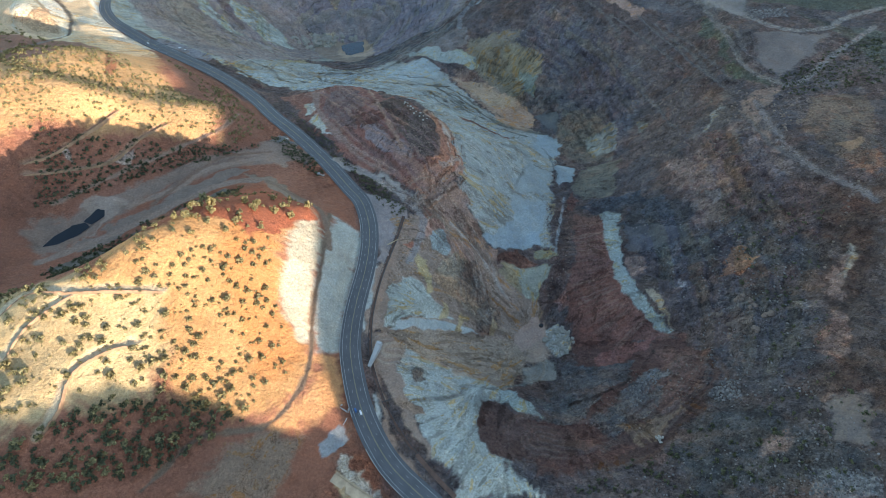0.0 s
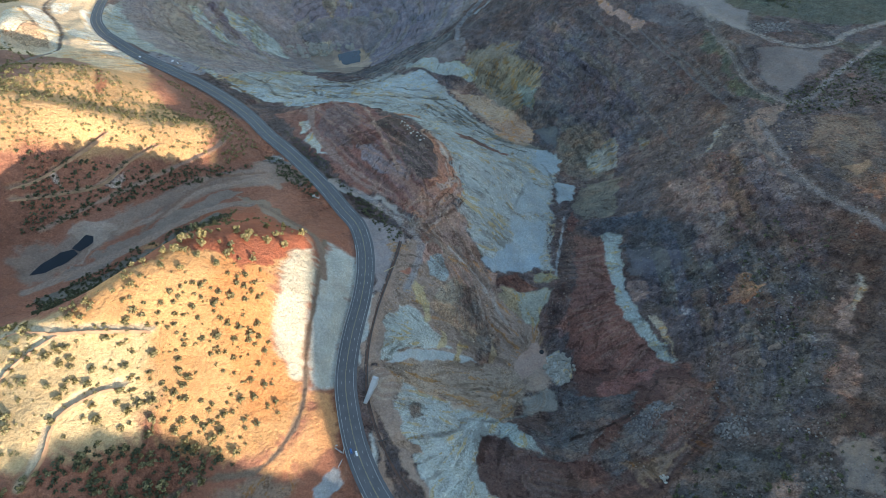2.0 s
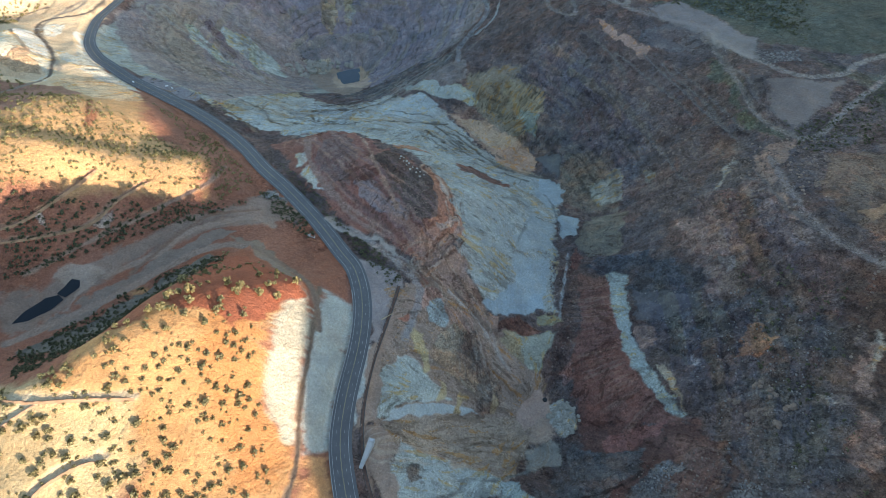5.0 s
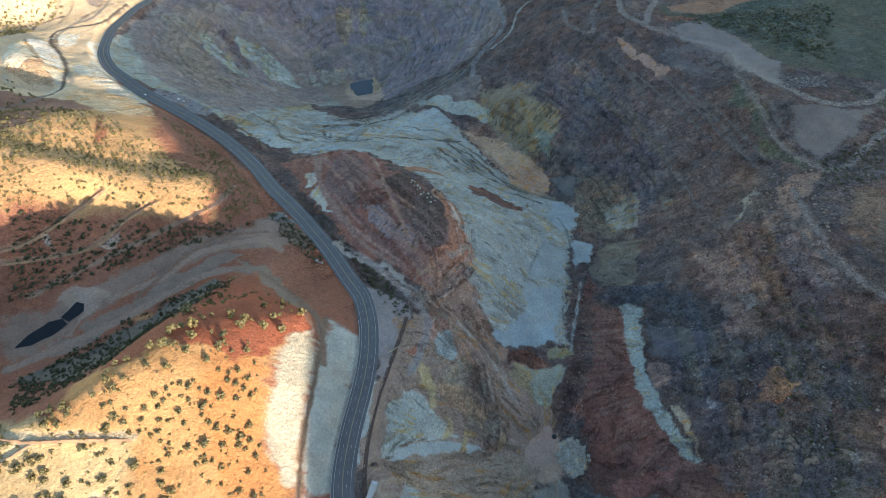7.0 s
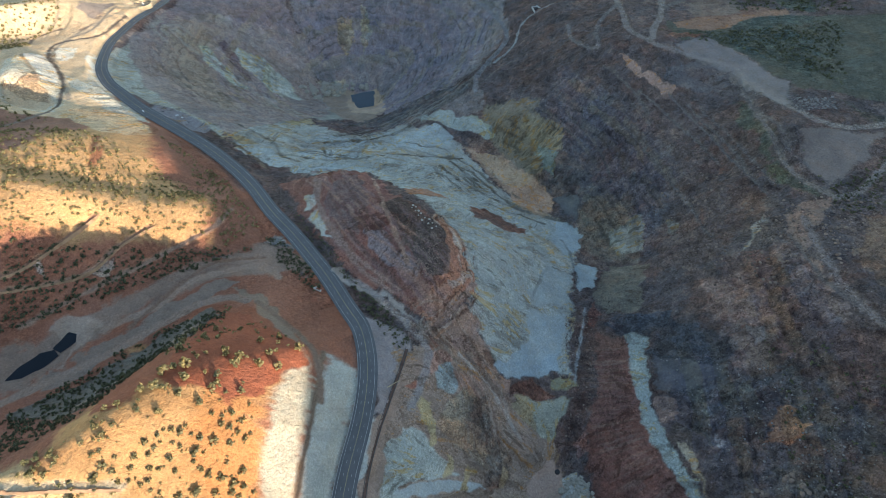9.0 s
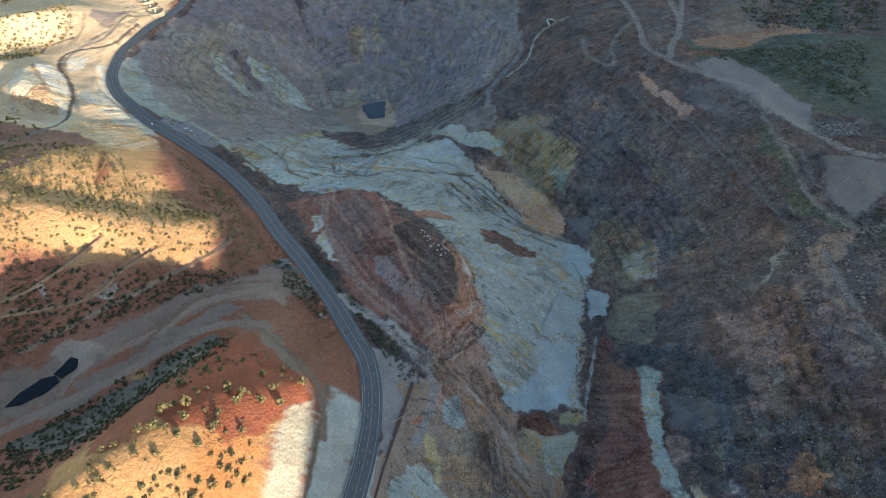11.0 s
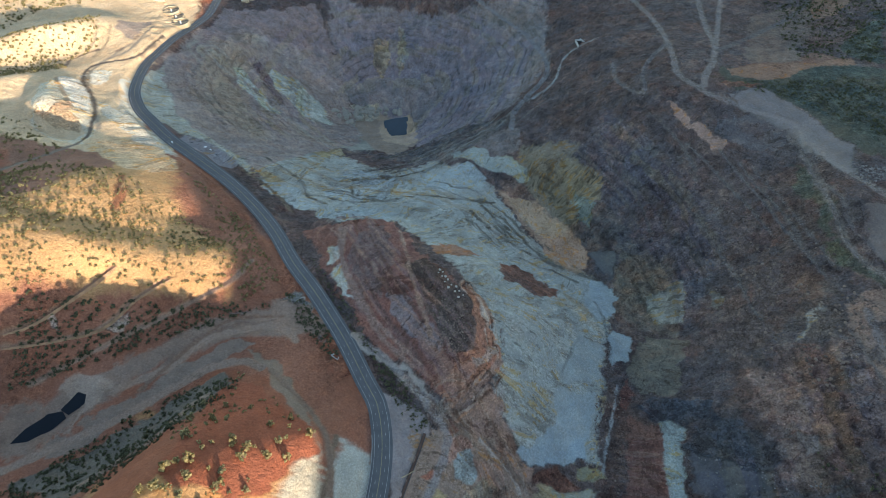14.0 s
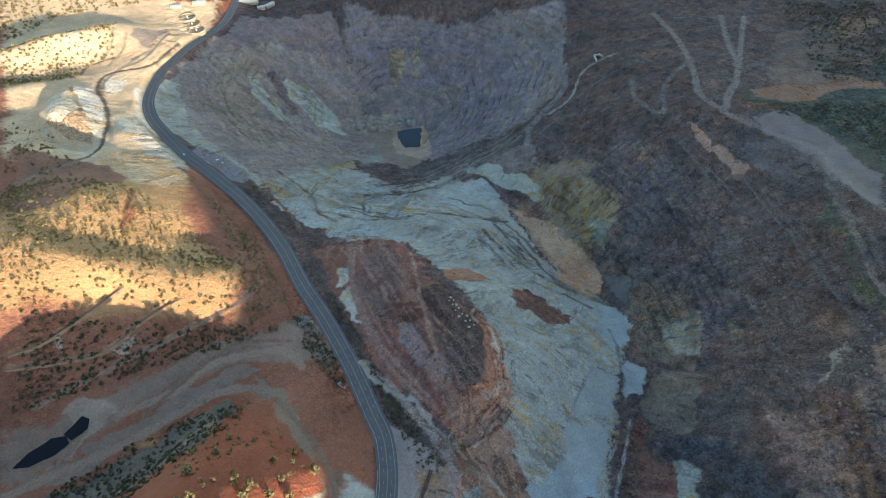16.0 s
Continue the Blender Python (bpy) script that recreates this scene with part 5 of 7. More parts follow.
TRACKS = [
    ("hill_track", (.50, .40, .27), 2.6, [(-384, 252), (-362, 273), (-317, 271), (-285, 274), (-244, 278)]),
    ("hill_track_b", (.52, .42, .28), 2.5, [(-363, 217), (-350, 243), (-316, 269)]),
    ("hill_track_c", (.50, .40, .27), 2.8, [(-313, 156), (-306, 177), (-306, 196), (-300, 213), (-278, 231), (-260, 237)]),
    ("drain", (.19, .135, .095), 1.5, [(-131, 434), (-128, 376), (-129, 332), (-129, 293), (-125, 257), (-125, 231), (-134, 204), (-154, 181), (-192, 174), (-209, 166), (-223, 144), (-233, 126)]),
    ("bench_track", (.33, .27, .22), 3, [(-146, 568), (-99, 531), (-56, 495), (-30, 483)]),
    ("mound_track", (.33, .22, .18), 2.6, [(-199, 747), (-185, 676), (-148, 610), (-106, 568), (-61, 531)]),
    ("pull_off_lot", (.26, .245, .25), 15, [(-520, 932), (-478, 921), (-427, 884)]),
    ("seam_crack", (.05, .035, .03), 0.6, [(232, 298), (208, 270), (174, 250), (133, 240)]),
    ("seam_white", (.30, .31, .31), 0.7, [(180, 577), (163, 514), (150, 462)]),
    ("second_track_c", (.38, .17, .09), 2.4, [(-473, 680), (-488, 717), (-509, 761)]),
    ("mound_ledge", (.36, .24, .19), 3, [(-19, 488), (2, 513), (27, 550)]),
    ("far_track", (.36, .29, .21), 3, [(-629, 891), (-681, 962), (-740, 1040), (-759, 1090), (-759, 1162), (-744, 1264)]),
    ("far_track_b", (.36, .29, .21), 3, [(-760, 1134), (-746, 1199), (-760, 1316)]),
    ("far_track_d", (.40, .31, .21), 2.2, [(-697, 932), (-727, 966), (-775, 1016)]),
    ("far_track_e", (.46, .36, .24), 2.2, [(-803, 1126), (-811, 1204), (-825, 1239)]),
    ("valley_edge", (.32, .205, .145), 3, [(-464, 457), (-410, 512), (-367, 556), (-332, 597), (-309, 626), (-299, 657)]),
    ("lot_drive", (.30, .265, .245), 4, [(-134, 556), (-109, 542), (-71, 509), (-40, 479), (-24, 457), (-29, 427), (-39, 395)]),
    ("upper_road", (.235, .205, .19), 6, [(294, 1512), (316, 1419), (324, 1307), (320, 1208), (315, 1137), (331, 1098), (356, 1063), (409, 1027), (460, 993), (474, 939), (488, 867), (510, 811)]),
    ("upper_road_b", (.235, .205, .19), 5.5, [(420, 1466), (406, 1329), (400, 1242), (380, 1171), (359, 1129), (349, 1092)]),
    ("upper_road_c", (.225, .2, .19), 5, [(462, 1456), (426, 1325), (398, 1228)]),
    ("upper_road_d", (.15, .135, .13), 5, [(399, 1216), (477, 1282), (558, 1350), (623, 1425)]),
    ("loop_road", (.19, .17, .165), 4, [(222, 1231), (220, 1171), (237, 1118), (257, 1101), (262, 1158), (282, 1211), (316, 1262)]),
    ("pit_road", (.235, .23, .232), 5.5, [(-65, 1649), (-11, 1591), (61, 1502), (93, 1412), (106, 1317), (96, 1268), (67, 1226), (40, 1171), (36, 1115)]),
    ("seam_adit", (.28, .29, .285), 2.2, [(205, 1355), (141, 1324), (114, 1239), (64, 1205)]),
    ("haul_spur", (.175, .15, .14), 3, [(471, 931), (454, 862), (458, 817), (458, 760), (469, 725)]),
    ("bench_line", (.165, .145, .135), 2, [(150, 1025), (186, 971), (219, 916), (241, 858)]),
    ("bench_line", (.165, .145, .135), 1.8, [(309, 973), (338, 916), (363, 853), (387, 774)]),
    ("bench_line", (.165, .145, .135), 1.8, [(376, 920), (391, 856), (408, 787), (406, 742)]),
    ("bench_line", (.165, .145, .135), 1.8, [(262, 1050), (299, 983), (315, 920)]),
    ("junction", (.27, .235, .21), 4.5, [(462, 982), (476, 889), (503, 829), (533, 799), (595, 802), (635, 832), (696, 849)]),
    ("junction_b", (.255, .22, .2), 3.5, [(482, 665), (505, 668), (549, 706), (624, 765), (661, 795)]),
    ("junction_c", (.22, .19, .17), 4, [(461, 978), (452, 902), (447, 807), (446, 750), (454, 706), (479, 664)]),
    ("east_track", (.24, .2, .185), 5, [(427, 629), (418, 570), (420, 510), (435, 465), (457, 428), (461, 412)]),
    ("east_track_b", (.18, .15, .138), 2.5, [(400, 602), (405, 534), (420, 493)]),
    ("east_bench_line", (.17, .15, .142), 1.6, [(352, 953), (380, 869), (402, 765), (414, 688)]),
    ("east_bench_line", (.17, .15, .142), 1.6, [(284, 913), (315, 827), (337, 732), (341, 645)]),
    ("east_bench_line", (.17, .15, .142), 1.6, [(390, 910), (413, 805), (426, 707)]),
    ("east_bench_line", (.17, .15, .142), 1.5, [(196, 993), (238, 909), (258, 836)]),
    ("valley_track", (.3, .215, .165), 4.5, [(-443, 370), (-412, 397), (-387, 415), (-357, 438), (-324, 471), (-295, 503), (-260, 514), (-234, 506)]),
    ("valley_track_b", (.3, .215, .165), 4, [(-382, 463), (-337, 499), (-319, 530), (-294, 551), (-246, 569), (-224, 563), (-210, 550)]),
    ("valley_track_c", (.31, .225, .165), 2.5, [(-345, 356), (-324, 381), (-299, 402), (-288, 446), (-274, 466)]),
    ("valley_track_d", (.22, .14, .1), 1.5, [(-354, 468), (-328, 522), (-300, 566), (-277, 577), (-237, 583)]),
    ("second_track", (.3, .17, .11), 2, [(-504, 497), (-480, 515), (-445, 560), (-425, 591)]),
    ("second_track_b", (.34, .205, .135), 2, [(-501, 484), (-456, 505), (-422, 528), (-399, 567), (-373, 601)]),
    ("far_ditch", (.15, .12, .095), 2.5, [(-726, 1286), (-727, 1175), (-766, 1101), (-749, 1043), (-714, 1004), (-678, 958), (-643, 892), (-623, 830)]),
    ("far_ditch_b", (.22, .17, .13), 2.5, [(-623, 830), (-646, 775), (-659, 734)]),
    ("far_track_f", (.42, .32, .2), 2, [(-804, 1243), (-788, 1193), (-788, 1138)]),
    ("bench_drain", (.235, .16, .115), 2.2, [(-221, 502), (-180, 472), (-145, 438), (-133, 418), (-122, 379)]),
    ("mound_path", (.3, .2, .165), 2.2, [(-206, 749), (-193, 698), (-176, 660), (-148, 620), (-125, 579), (-101, 554), (-71, 529)]),
    ("seam_mound", (.37, .245, .185), 1.6, [(-120, 744), (-97, 672), (-85, 633), (-67, 590), (-52, 557)]),
    ("seam_mound", (.15, .09, .075), 1.2, [(-169, 744), (-130, 675), (-99, 625), (-65, 577)]),
    ("seam_mound", (.17, .105, .09), 1.2, [(-173, 697), (-134, 621), (-98, 573), (-58, 529)]),
    ("seam_shelf", (.12, .11, .09), 2.4, [(-295, 843), (-252, 847), (-215, 846), (-166, 872), (-117, 917), (-49, 927), (10, 929)]),
    ("seam_shelf", (.12, .11, .09), 2.2, [(-268, 932), (-222, 943), (-179, 978), (-132, 1014), (-93, 1043)]),
    ("seam_shelf", (.12, .11, .09), 2.0, [(-243, 986), (-197, 1015), (-141, 1071), (-79, 1122), (-15, 1164)]),
    ("seam_shelf", (.12, .11, .09), 2.4, [(-250, 1052), (-188, 1084), (-128, 1147), (-61, 1173)]),
    ("seam_shelf", (.12, .11, .09), 2.0, [(-399, 946), (-346, 909), (-305, 873), (-285, 840), (-253, 823)]),
    ("seam_shelf", (.19, .15, .11), 2.2, [(-404, 874), (-359, 849), (-319, 814), (-291, 783)]),
    ("seam_shelf", (.12, .11, .09), 1.6, [(-239, 935), (-230, 892), (-216, 855)]),
    ("seam_saddle", (.15, .14, .12), 2.6, [(-27, 889), (3, 851), (41, 819), (87, 800), (122, 792), (164, 775), (189, 767)]),
    ("seam_saddle", (.12, .11, .09), 1.8, [(-9, 917), (21, 874), (60, 846)]),
    ("seam_saddle", (.12, .11, .09), 1.6, [(58, 780), (104, 780), (146, 760)]),
    ("seam_tail", (.2, .22, .22), 1.0, [(168, 724), (176, 692), (176, 651), (177, 615)]),
    ("seam_tail", (.22, .24, .23), 0.9, [(131, 632), (113, 590), (102, 562)]),
    ("seam_basin", (.38, .33, .29), 1.2, [(10, 464), (24, 455), (42, 445), (49, 439), (67, 415), (84, 392)]),
    ("seam_basin", (.16, .12, .1), 1.0, [(17, 466), (35, 453), (51, 439)]),
    ("seam_flow", (.18, .18, .165), 1.2, [(-32, 220), (-11, 230), (11, 239), (29, 257), (53, 260), (93, 276)]),
    ("seam_far", (.17, .13, .1), 2.0, [(-791, 1164), (-809, 1136), (-816, 1111), (-802, 1075)]),
    ("seam_far", (.2, .155, .12), 1.6, [(-757, 1264), (-756, 1202), (-766, 1158)]),
    ("seam_hill", (.3, .13, .07), 2.2, [(-486, 733), (-477, 706), (-470, 683)]),
]
BACK_TREES = [(-239, 445), (-269, 451), (-239, 425), (-264, 426), (-205, 400), (-248, 401), (-193, 388), (-193, 397), (-227, 376), (-236, 373), (-187, 428), (-175, 442), (-173, 412), (-162, 398), (-176, 395), (-151, 427), (-242, 367), (-199, 365), (-181, 363), (-249, 346), (-241, 351)]
FLOWS = [
    ("flow_shelf", (.30, .26, .18), 75, [(-532, 1039), (-428, 975), (-314, 914), (-218, 909), (-104, 926), (-13, 886), (63, 801), (148, 744), (192, 700)]),
    ("flow_pit", (.12, .11, .10), 48, [(-254, 916), (-196, 980), (-131, 1039), (-62, 1099), (1, 1144), (53, 1196)]),
    ("flow_mound", (.20, .13, .125), 55, [(-199, 747), (-118, 633), (-60, 566), (-10, 508)]),
    ("flow_terrace", (.13, .075, .06), 30, [(193, 508), (184, 422), (199, 353), (223, 319)]),
    ("flow_fan", (.2, .2, .2), 40, [(-22, 486), (3, 461), (36, 435), (49, 380)]),
    ("flow_pitwest", (.2, .2, .2), 60, [(-636, 1295), (-535, 1231), (-418, 1192), (-290, 1092)]),
    ("flow_cliff", (.2, .2, .2), 16, [(-16, 631), (3, 606), (17, 577), (20, 540), (-3, 507), (-22, 487)]),
    ("flow_basin", (.2, .2, .2), 32, [(-54, 276), (-14, 285), (36, 295), (97, 305)]),
    ("flow_dump", (.2, .2, .2), 45, [(95, 193), (145, 183), (198, 210), (257, 258)]),
]

# ---- number helpers ----
def lattice(ix, iy, seed):
    h = (ix.astype(np.int64) * 374761393 + iy.astype(np.int64) * 668265263 + seed * 974634777) & 0xFFFFFFFF
    h = ((h ^ (h >> 13)) * 1274126177) & 0xFFFFFFFF
    return ((h ^ (h >> 16)) & 0xFFFF) / 32767.5 - 1.0


def vnoise(x, y, size, seed=0):
    """Smooth value noise in -1..1 with cells of that size in metres."""
    u, v = x / size, y / size
    iu, iv = np.floor(u), np.floor(v)
    fu, fv = u - iu, v - iv
    fu, fv = fu * fu * (3 - 2 * fu), fv * fv * (3 - 2 * fv)
    a, b = lattice(iu, iv, seed), lattice(iu + 1, iv, seed)
    c, d = lattice(iu, iv + 1, seed), lattice(iu + 1, iv + 1, seed)
    return (a * (1 - fu) + b * fu) * (1 - fv) + (c * (1 - fu) + d * fu) * fv


def fbm(x, y, size, octaves=4, seed=0, gain=0.5):
    total, amp, norm = 0.0, 1.0, 0.0
    for k in range(octaves):
        total = total + amp * vnoise(x + 37.1 * k, y - 11.7 * k, size / 2**k, seed + k)
        norm, amp = norm + amp, amp * gain
    return total / norm


def smooth(e0, e1, v):
    t = np.clip((v - e0) / (e1 - e0), 0, 1)
    return t * t * (3 - 2 * t)


def spline(points, step):
    """A Catmull-Rom line through the points, resampled every step metres."""
    p = np.array(points, float)
    p = np.vstack([2 * p[0] - p[1], p, 2 * p[-1] - p[-2]])
    out = []
    for i in range(1, len(p) - 2):
        t = np.linspace(0, 1, 24, endpoint=False)[:, None]
        a, b, c, d = p[i - 1], p[i], p[i + 1], p[i + 2]
        out.append(0.5 * (2 * b + (c - a) * t + (2 * a - 5 * b + 4 * c - d) * t**2 + (3 * b - a - 3 * c + d) * t**3))
    q = np.vstack(out + [p[-2:-1]])
    s = np.r_[0, np.cumsum(np.linalg.norm(np.diff(q[:, :2], axis=0), axis=1))]
    n = max(2, int(s[-1] / step) + 1)
    k = np.linspace(0, s[-1], n)
    return np.stack([np.interp(k, s, q[:, j]) for j in range(q.shape[1])], 1)


def near_box(x, y, line, reach):
    """Rows and columns of the ground's grid that lie within reach of a line."""
    p = np.array(line, float)
    cols = np.where((x[0] > p[:, 0].min() - reach) & (x[0] < p[:, 0].max() + reach))[0]
    rows = np.where((y[:, 0] > p[:, 1].min() - reach) & (y[:, 0] < p[:, 1].max() + reach))[0]
    return slice(rows[0], rows[-1] + 1), slice(cols[0], cols[-1] + 1)


def line_distance(x, y, line, reach):
    """Distance to a line and the share along it, for points within reach; far points get a large distance."""
    best, along = np.full(x.shape, 1e12), np.zeros(x.shape)
    for k in range(0, len(line) - 1, 8):
        run = line[k:k + 9]
        near = np.where((x > run[:, 0].min() - reach) & (x < run[:, 0].max() + reach)
                        & (y > run[:, 1].min() - reach) & (y < run[:, 1].max() + reach))[0]
        if not len(near):
            continue
        px, py, bb, ww = x[near], y[near], best[near], along[near]
        for j in range(len(run) - 1):
            ax, ay, bx, by = *run[j, :2], *run[j + 1, :2]
            ex, ey = bx - ax, by - ay
            t = np.clip(((px - ax) * ex + (py - ay) * ey) / (ex * ex + ey * ey + 1e-9), 0, 1)
            dd = (px - ax - t * ex) ** 2 + (py - ay - t * ey) ** 2
            closer = dd < bb
            bb[closer], ww[closer] = dd[closer], k + j + t[closer]
        best[near], along[near] = bb, ww
    return np.minimum(np.sqrt(best), 1e6), along


def inside(x, y, poly):
    """Signed distance to a polygon, positive inside."""
    p = np.array(poly, float)
    best, odd = np.full(x.shape, 1e12), np.zeros(x.shape, bool)
    for (ax, ay), (bx, by) in zip(p, np.roll(p, -1, 0)):
        ex, ey = bx - ax, by - ay
        t = np.clip(((x - ax) * ex + (y - ay) * ey) / (ex * ex + ey * ey + 1e-9), 0, 1)
        best = np.minimum(best, (x - ax - t * ex) ** 2 + (y - ay - t * ey) ** 2)
        odd ^= ((ay > y) != (by > y)) & (x < (bx - ax) * (y - ay) / (by - ay + 1e-12) + ax)
    return np.where(odd, 1, -1) * np.sqrt(best)


# ---- the lie of the land ----
class Land:
    """A smooth surface hung on crest, bench and valley lines."""

    def __init__(self, lines, soft=12.0, slack=2.0):
        q = np.array([p for line in lines for p in line], float)
        self.at, self.soft, n = q[:, :2], soft, len(q)
        k = -self.kernel(self.at) + np.eye(n) * slack
        b = np.c_[np.ones(n), self.at / 1000]
        m = np.block([[k, b], [b.T, np.zeros((3, 3))]])
        self.w = np.linalg.solve(m, np.r_[q[:, 2], 0, 0, 0])

    def kernel(self, q):
        return np.sqrt((q[:, :1] - self.at[None, :, 0]) ** 2 + (q[:, 1:2] - self.at[None, :, 1]) ** 2 + self.soft**2)

    def sheet(self, xs, ys):
        """Heights on a whole grid, worked out on every third line and filled in between."""
        cx, cy = np.unique(np.r_[xs[::3], xs[-1]]), np.unique(np.r_[ys[::3], ys[-1]])
        c = self.height(*np.meshgrid(cx, cy))
        rows = np.stack([np.interp(xs, cx, r) for r in c])
        i = np.clip(np.searchsorted(cy, ys) - 1, 0, len(cy) - 2)
        t = ((ys - cy[i]) / (cy[i + 1] - cy[i]))[:, None]
        return rows[i] * (1 - t) + rows[i + 1] * t

    def height(self, x, y):
        q, out = np.c_[x.ravel(), y.ravel()], np.empty(x.size)
        for k in range(0, len(q), 16000):
            c = q[k:k + 16000]
            out[k:k + 16000] = -self.kernel(c) @ self.w[:-3] + np.c_[np.ones(len(c)), c / 1000] @ self.w[-3:]
        return out.reshape(x.shape)


land = Land(LANDFORMS.values())
ROAD_HALF = 10.6
highway = spline(LANDFORMS["highway_a"] + LANDFORMS["highway_b"] + LANDFORMS["highway_c"], 4.0)
for _ in range(14):
    highway[1:-1] = 0.25 * highway[:-2] + 0.5 * highway[1:-1] + 0.25 * highway[2:]
first, last = highway[0] - highway[3], highway[-1] - highway[-4]
highway = np.vstack([highway[0] + first * k for k in (9, 6, 3)] + [highway] + [highway[-1] + last * k for k in (3, 6, 9)])

SUN_S, SUN_A = np.array([0.69, 0.724]), np.array([-0.724, 0.69])   # across and along the sunlight
NEAR_RIDGE = [(-900, 190), (-400, 175), (-117, 142), (-53, 131), (-6, 104), (20, 75), (29, 67), (36, 62), (46, 58), (57, 55), (69, 49), (80, 25), (120, -60)]
FAR_RIDGE = [(-200, -60), (20, 10), (73, 50), (110, 70), (165, 103), (204, 111), (246, 127), (271, 166), (283, 185), (507, 182), (608, 190), (900, 240), (3000, 330)]


def shade_ridges(x, y):
    s, a = x * SUN_S[0] + y * SUN_S[1], x * SUN_A[0] + y * SUN_A[1]
    top = -500.0
    for ridge, at, fall in ((NEAR_RIDGE, -420, 0.85), (FAR_RIDGE, -1000, 0.6)):
        r = np.array(ridge, float)
        top = np.maximum(top, np.interp(s, r[:, 0], r[:, 1]) - at * math.tan(SUN_EL) - fall * np.abs(a - at))
    return top


def lumps(x, y, grade, walls):
    """Relief too small for the landform lines: rough on steep rock, slight on flats."""
    rough = 0.3 + 0.7 * smooth(0.12, 0.5, grade)
    rock = smooth(-60, 20, x + 90 + 0.75 * np.maximum(y - 420, 0))
    big = fbm(x, y, 52, 3, 3)
    crag = 1 - np.abs(fbm(x, y, 30, 5, 9, 0.6)) * 2.4
    small = fbm(x, y, 11, 3, 15, 0.65)
    return rough * (1.5 * big + 0.45 * small + rock * (2.4 * big + 2.6 * crag - 1.4 + 1.3 * small) + walls * (2.0 * crag + 1.6 * small))


BENCH = 9.0


def bench_level(x, y, z):
    """Which bench of the pit walls a place belongs to, with worn and broken edges."""
    return (z + 5 * fbm(x, y, 90, 3, 61) + 1.2 * fbm(x, y, 14, 2, 63)) / BENCH


def benches(x, y, z, walls):
    """Worn mining benches that follow the contours of the pit walls."""
    level = bench_level(x, y, z)
    f = level - np.floor(level)
    return z + walls * BENCH * (0.55 + 0.3 * fbm(x, y, 60, 2, 64)) * (smooth(0.3, 0.75, f) - f)


def strand(x, y, line, reach):
    """Metres along and across a line, and nearness to it, for places of the ground."""
    mid = spline([(*p, 0) for p in line], 8.0)
    d, along = line_distance(x.ravel(), y.ravel(), mid, reach * 1.6)
    i = np.clip(along.astype(int), 0, len(mid) - 2)
    t = mid[i + 1] - mid[i]
    side = np.sign(t[:, 0] * (y.ravel() - mid[i, 1]) - t[:, 1] * (x.ravel() - mid[i, 0]))
    near = 1 - smooth(reach * 0.6, reach, d)
    return (along * 8).reshape(x.shape), (side * np.minimum(d, 500)).reshape(x.shape), near.reshape(x.shape)



def ground_height(xs, ys):
    x, y = np.meshgrid(xs, ys)
    base = land.sheet(xs, ys)
    gx_, gy_ = np.gradient(base, xs, axis=1), np.gradient(base, ys, axis=0)
    grade = np.hypot(gx_, gy_)
    walls = np.zeros(x.shape)
    for name, _, _, _, poly in ZONES:
        if name in ("pit_hazed", "east_wall_dark", "east_rubble", "olive_wall", "pit_west_brown", "pit_west_purple", "pink_ridge"):
            walls = np.maximum(walls, smooth(-25, 35, inside(x, y, poly)))
    z = benches(x, y, base, walls) + lumps(x, y, grade, walls)
    dist, along = line_distance(x.ravel(), y.ravel(), highway, 60)
    dist = dist.reshape(x.shape)
    road_z = np.interp(along, np.arange(len(highway)), highway[:, 2]).reshape(x.shape)
    k = smooth(ROAD_HALF + 2.0, ROAD_HALF + 13, dist)
    z = np.where(dist < 60, (road_z - 0.5) * (1 - k) + z * k, z)
    for name, _, wide, line in TRACKS:
        if name.startswith("seam"):
            continue
        mid = spline([(*p, 0) for p in line], 6.0)
        mid[:, 2] = land.height(mid[:, 0], mid[:, 1])
        for _ in range(6):
            mid[1:-1, 2] = (mid[:-2, 2] + mid[1:-1, 2] * 2 + mid[2:, 2]) / 4
        at = near_box(x, y, mid, wide + 8)
        d, along = line_distance(x[at].ravel(), y[at].ravel(), mid, wide + 6)
        bed = np.interp(along, np.arange(len(mid)), mid[:, 2]).reshape(x[at].shape) - (0.8 if name == "drain" else 0.6)
        k = np.where(d < wide + 6, smooth(wide, wide + 2.6, d), 1).reshape(x[at].shape)
        z[at] = np.where(k < 1, bed * (1 - k) + z[at] * k, z[at])
    for poly, level in POOLS:
        d = inside(x, y, poly)
        k = smooth(-14, 0, d)
        z = z * (1 - k) + k * np.minimum(z, level + np.where(d > 0, -np.minimum(d * 0.35, 3), -d * 0.25))
    return x, y, np.maximum(z, shade_ridges(x, y)), base, grade, dist, walls


POOLS = [
    ([(-262, 1318), (-238, 1330), (-212, 1338), (-203, 1300), (-196, 1262), (-205, 1246), (-232, 1252), (-252, 1280)], -268.0),
    ([(-456, 398), (-440, 402), (-424, 416), (-417, 428), (-424, 434), (-436, 430), (-450, 414)], 7.0),
    ([(-424, 438), (-414, 434), (-404, 446), (-408, 456), (-418, 458)], 7.4),
]


def steps(*runs):
    """Grid lines that grow from fine to coarse, as runs of (start, stop, step)."""
    return np.unique(np.round(np.concatenate([np.arange(a, b, s) for a, b, s in runs]), 3))


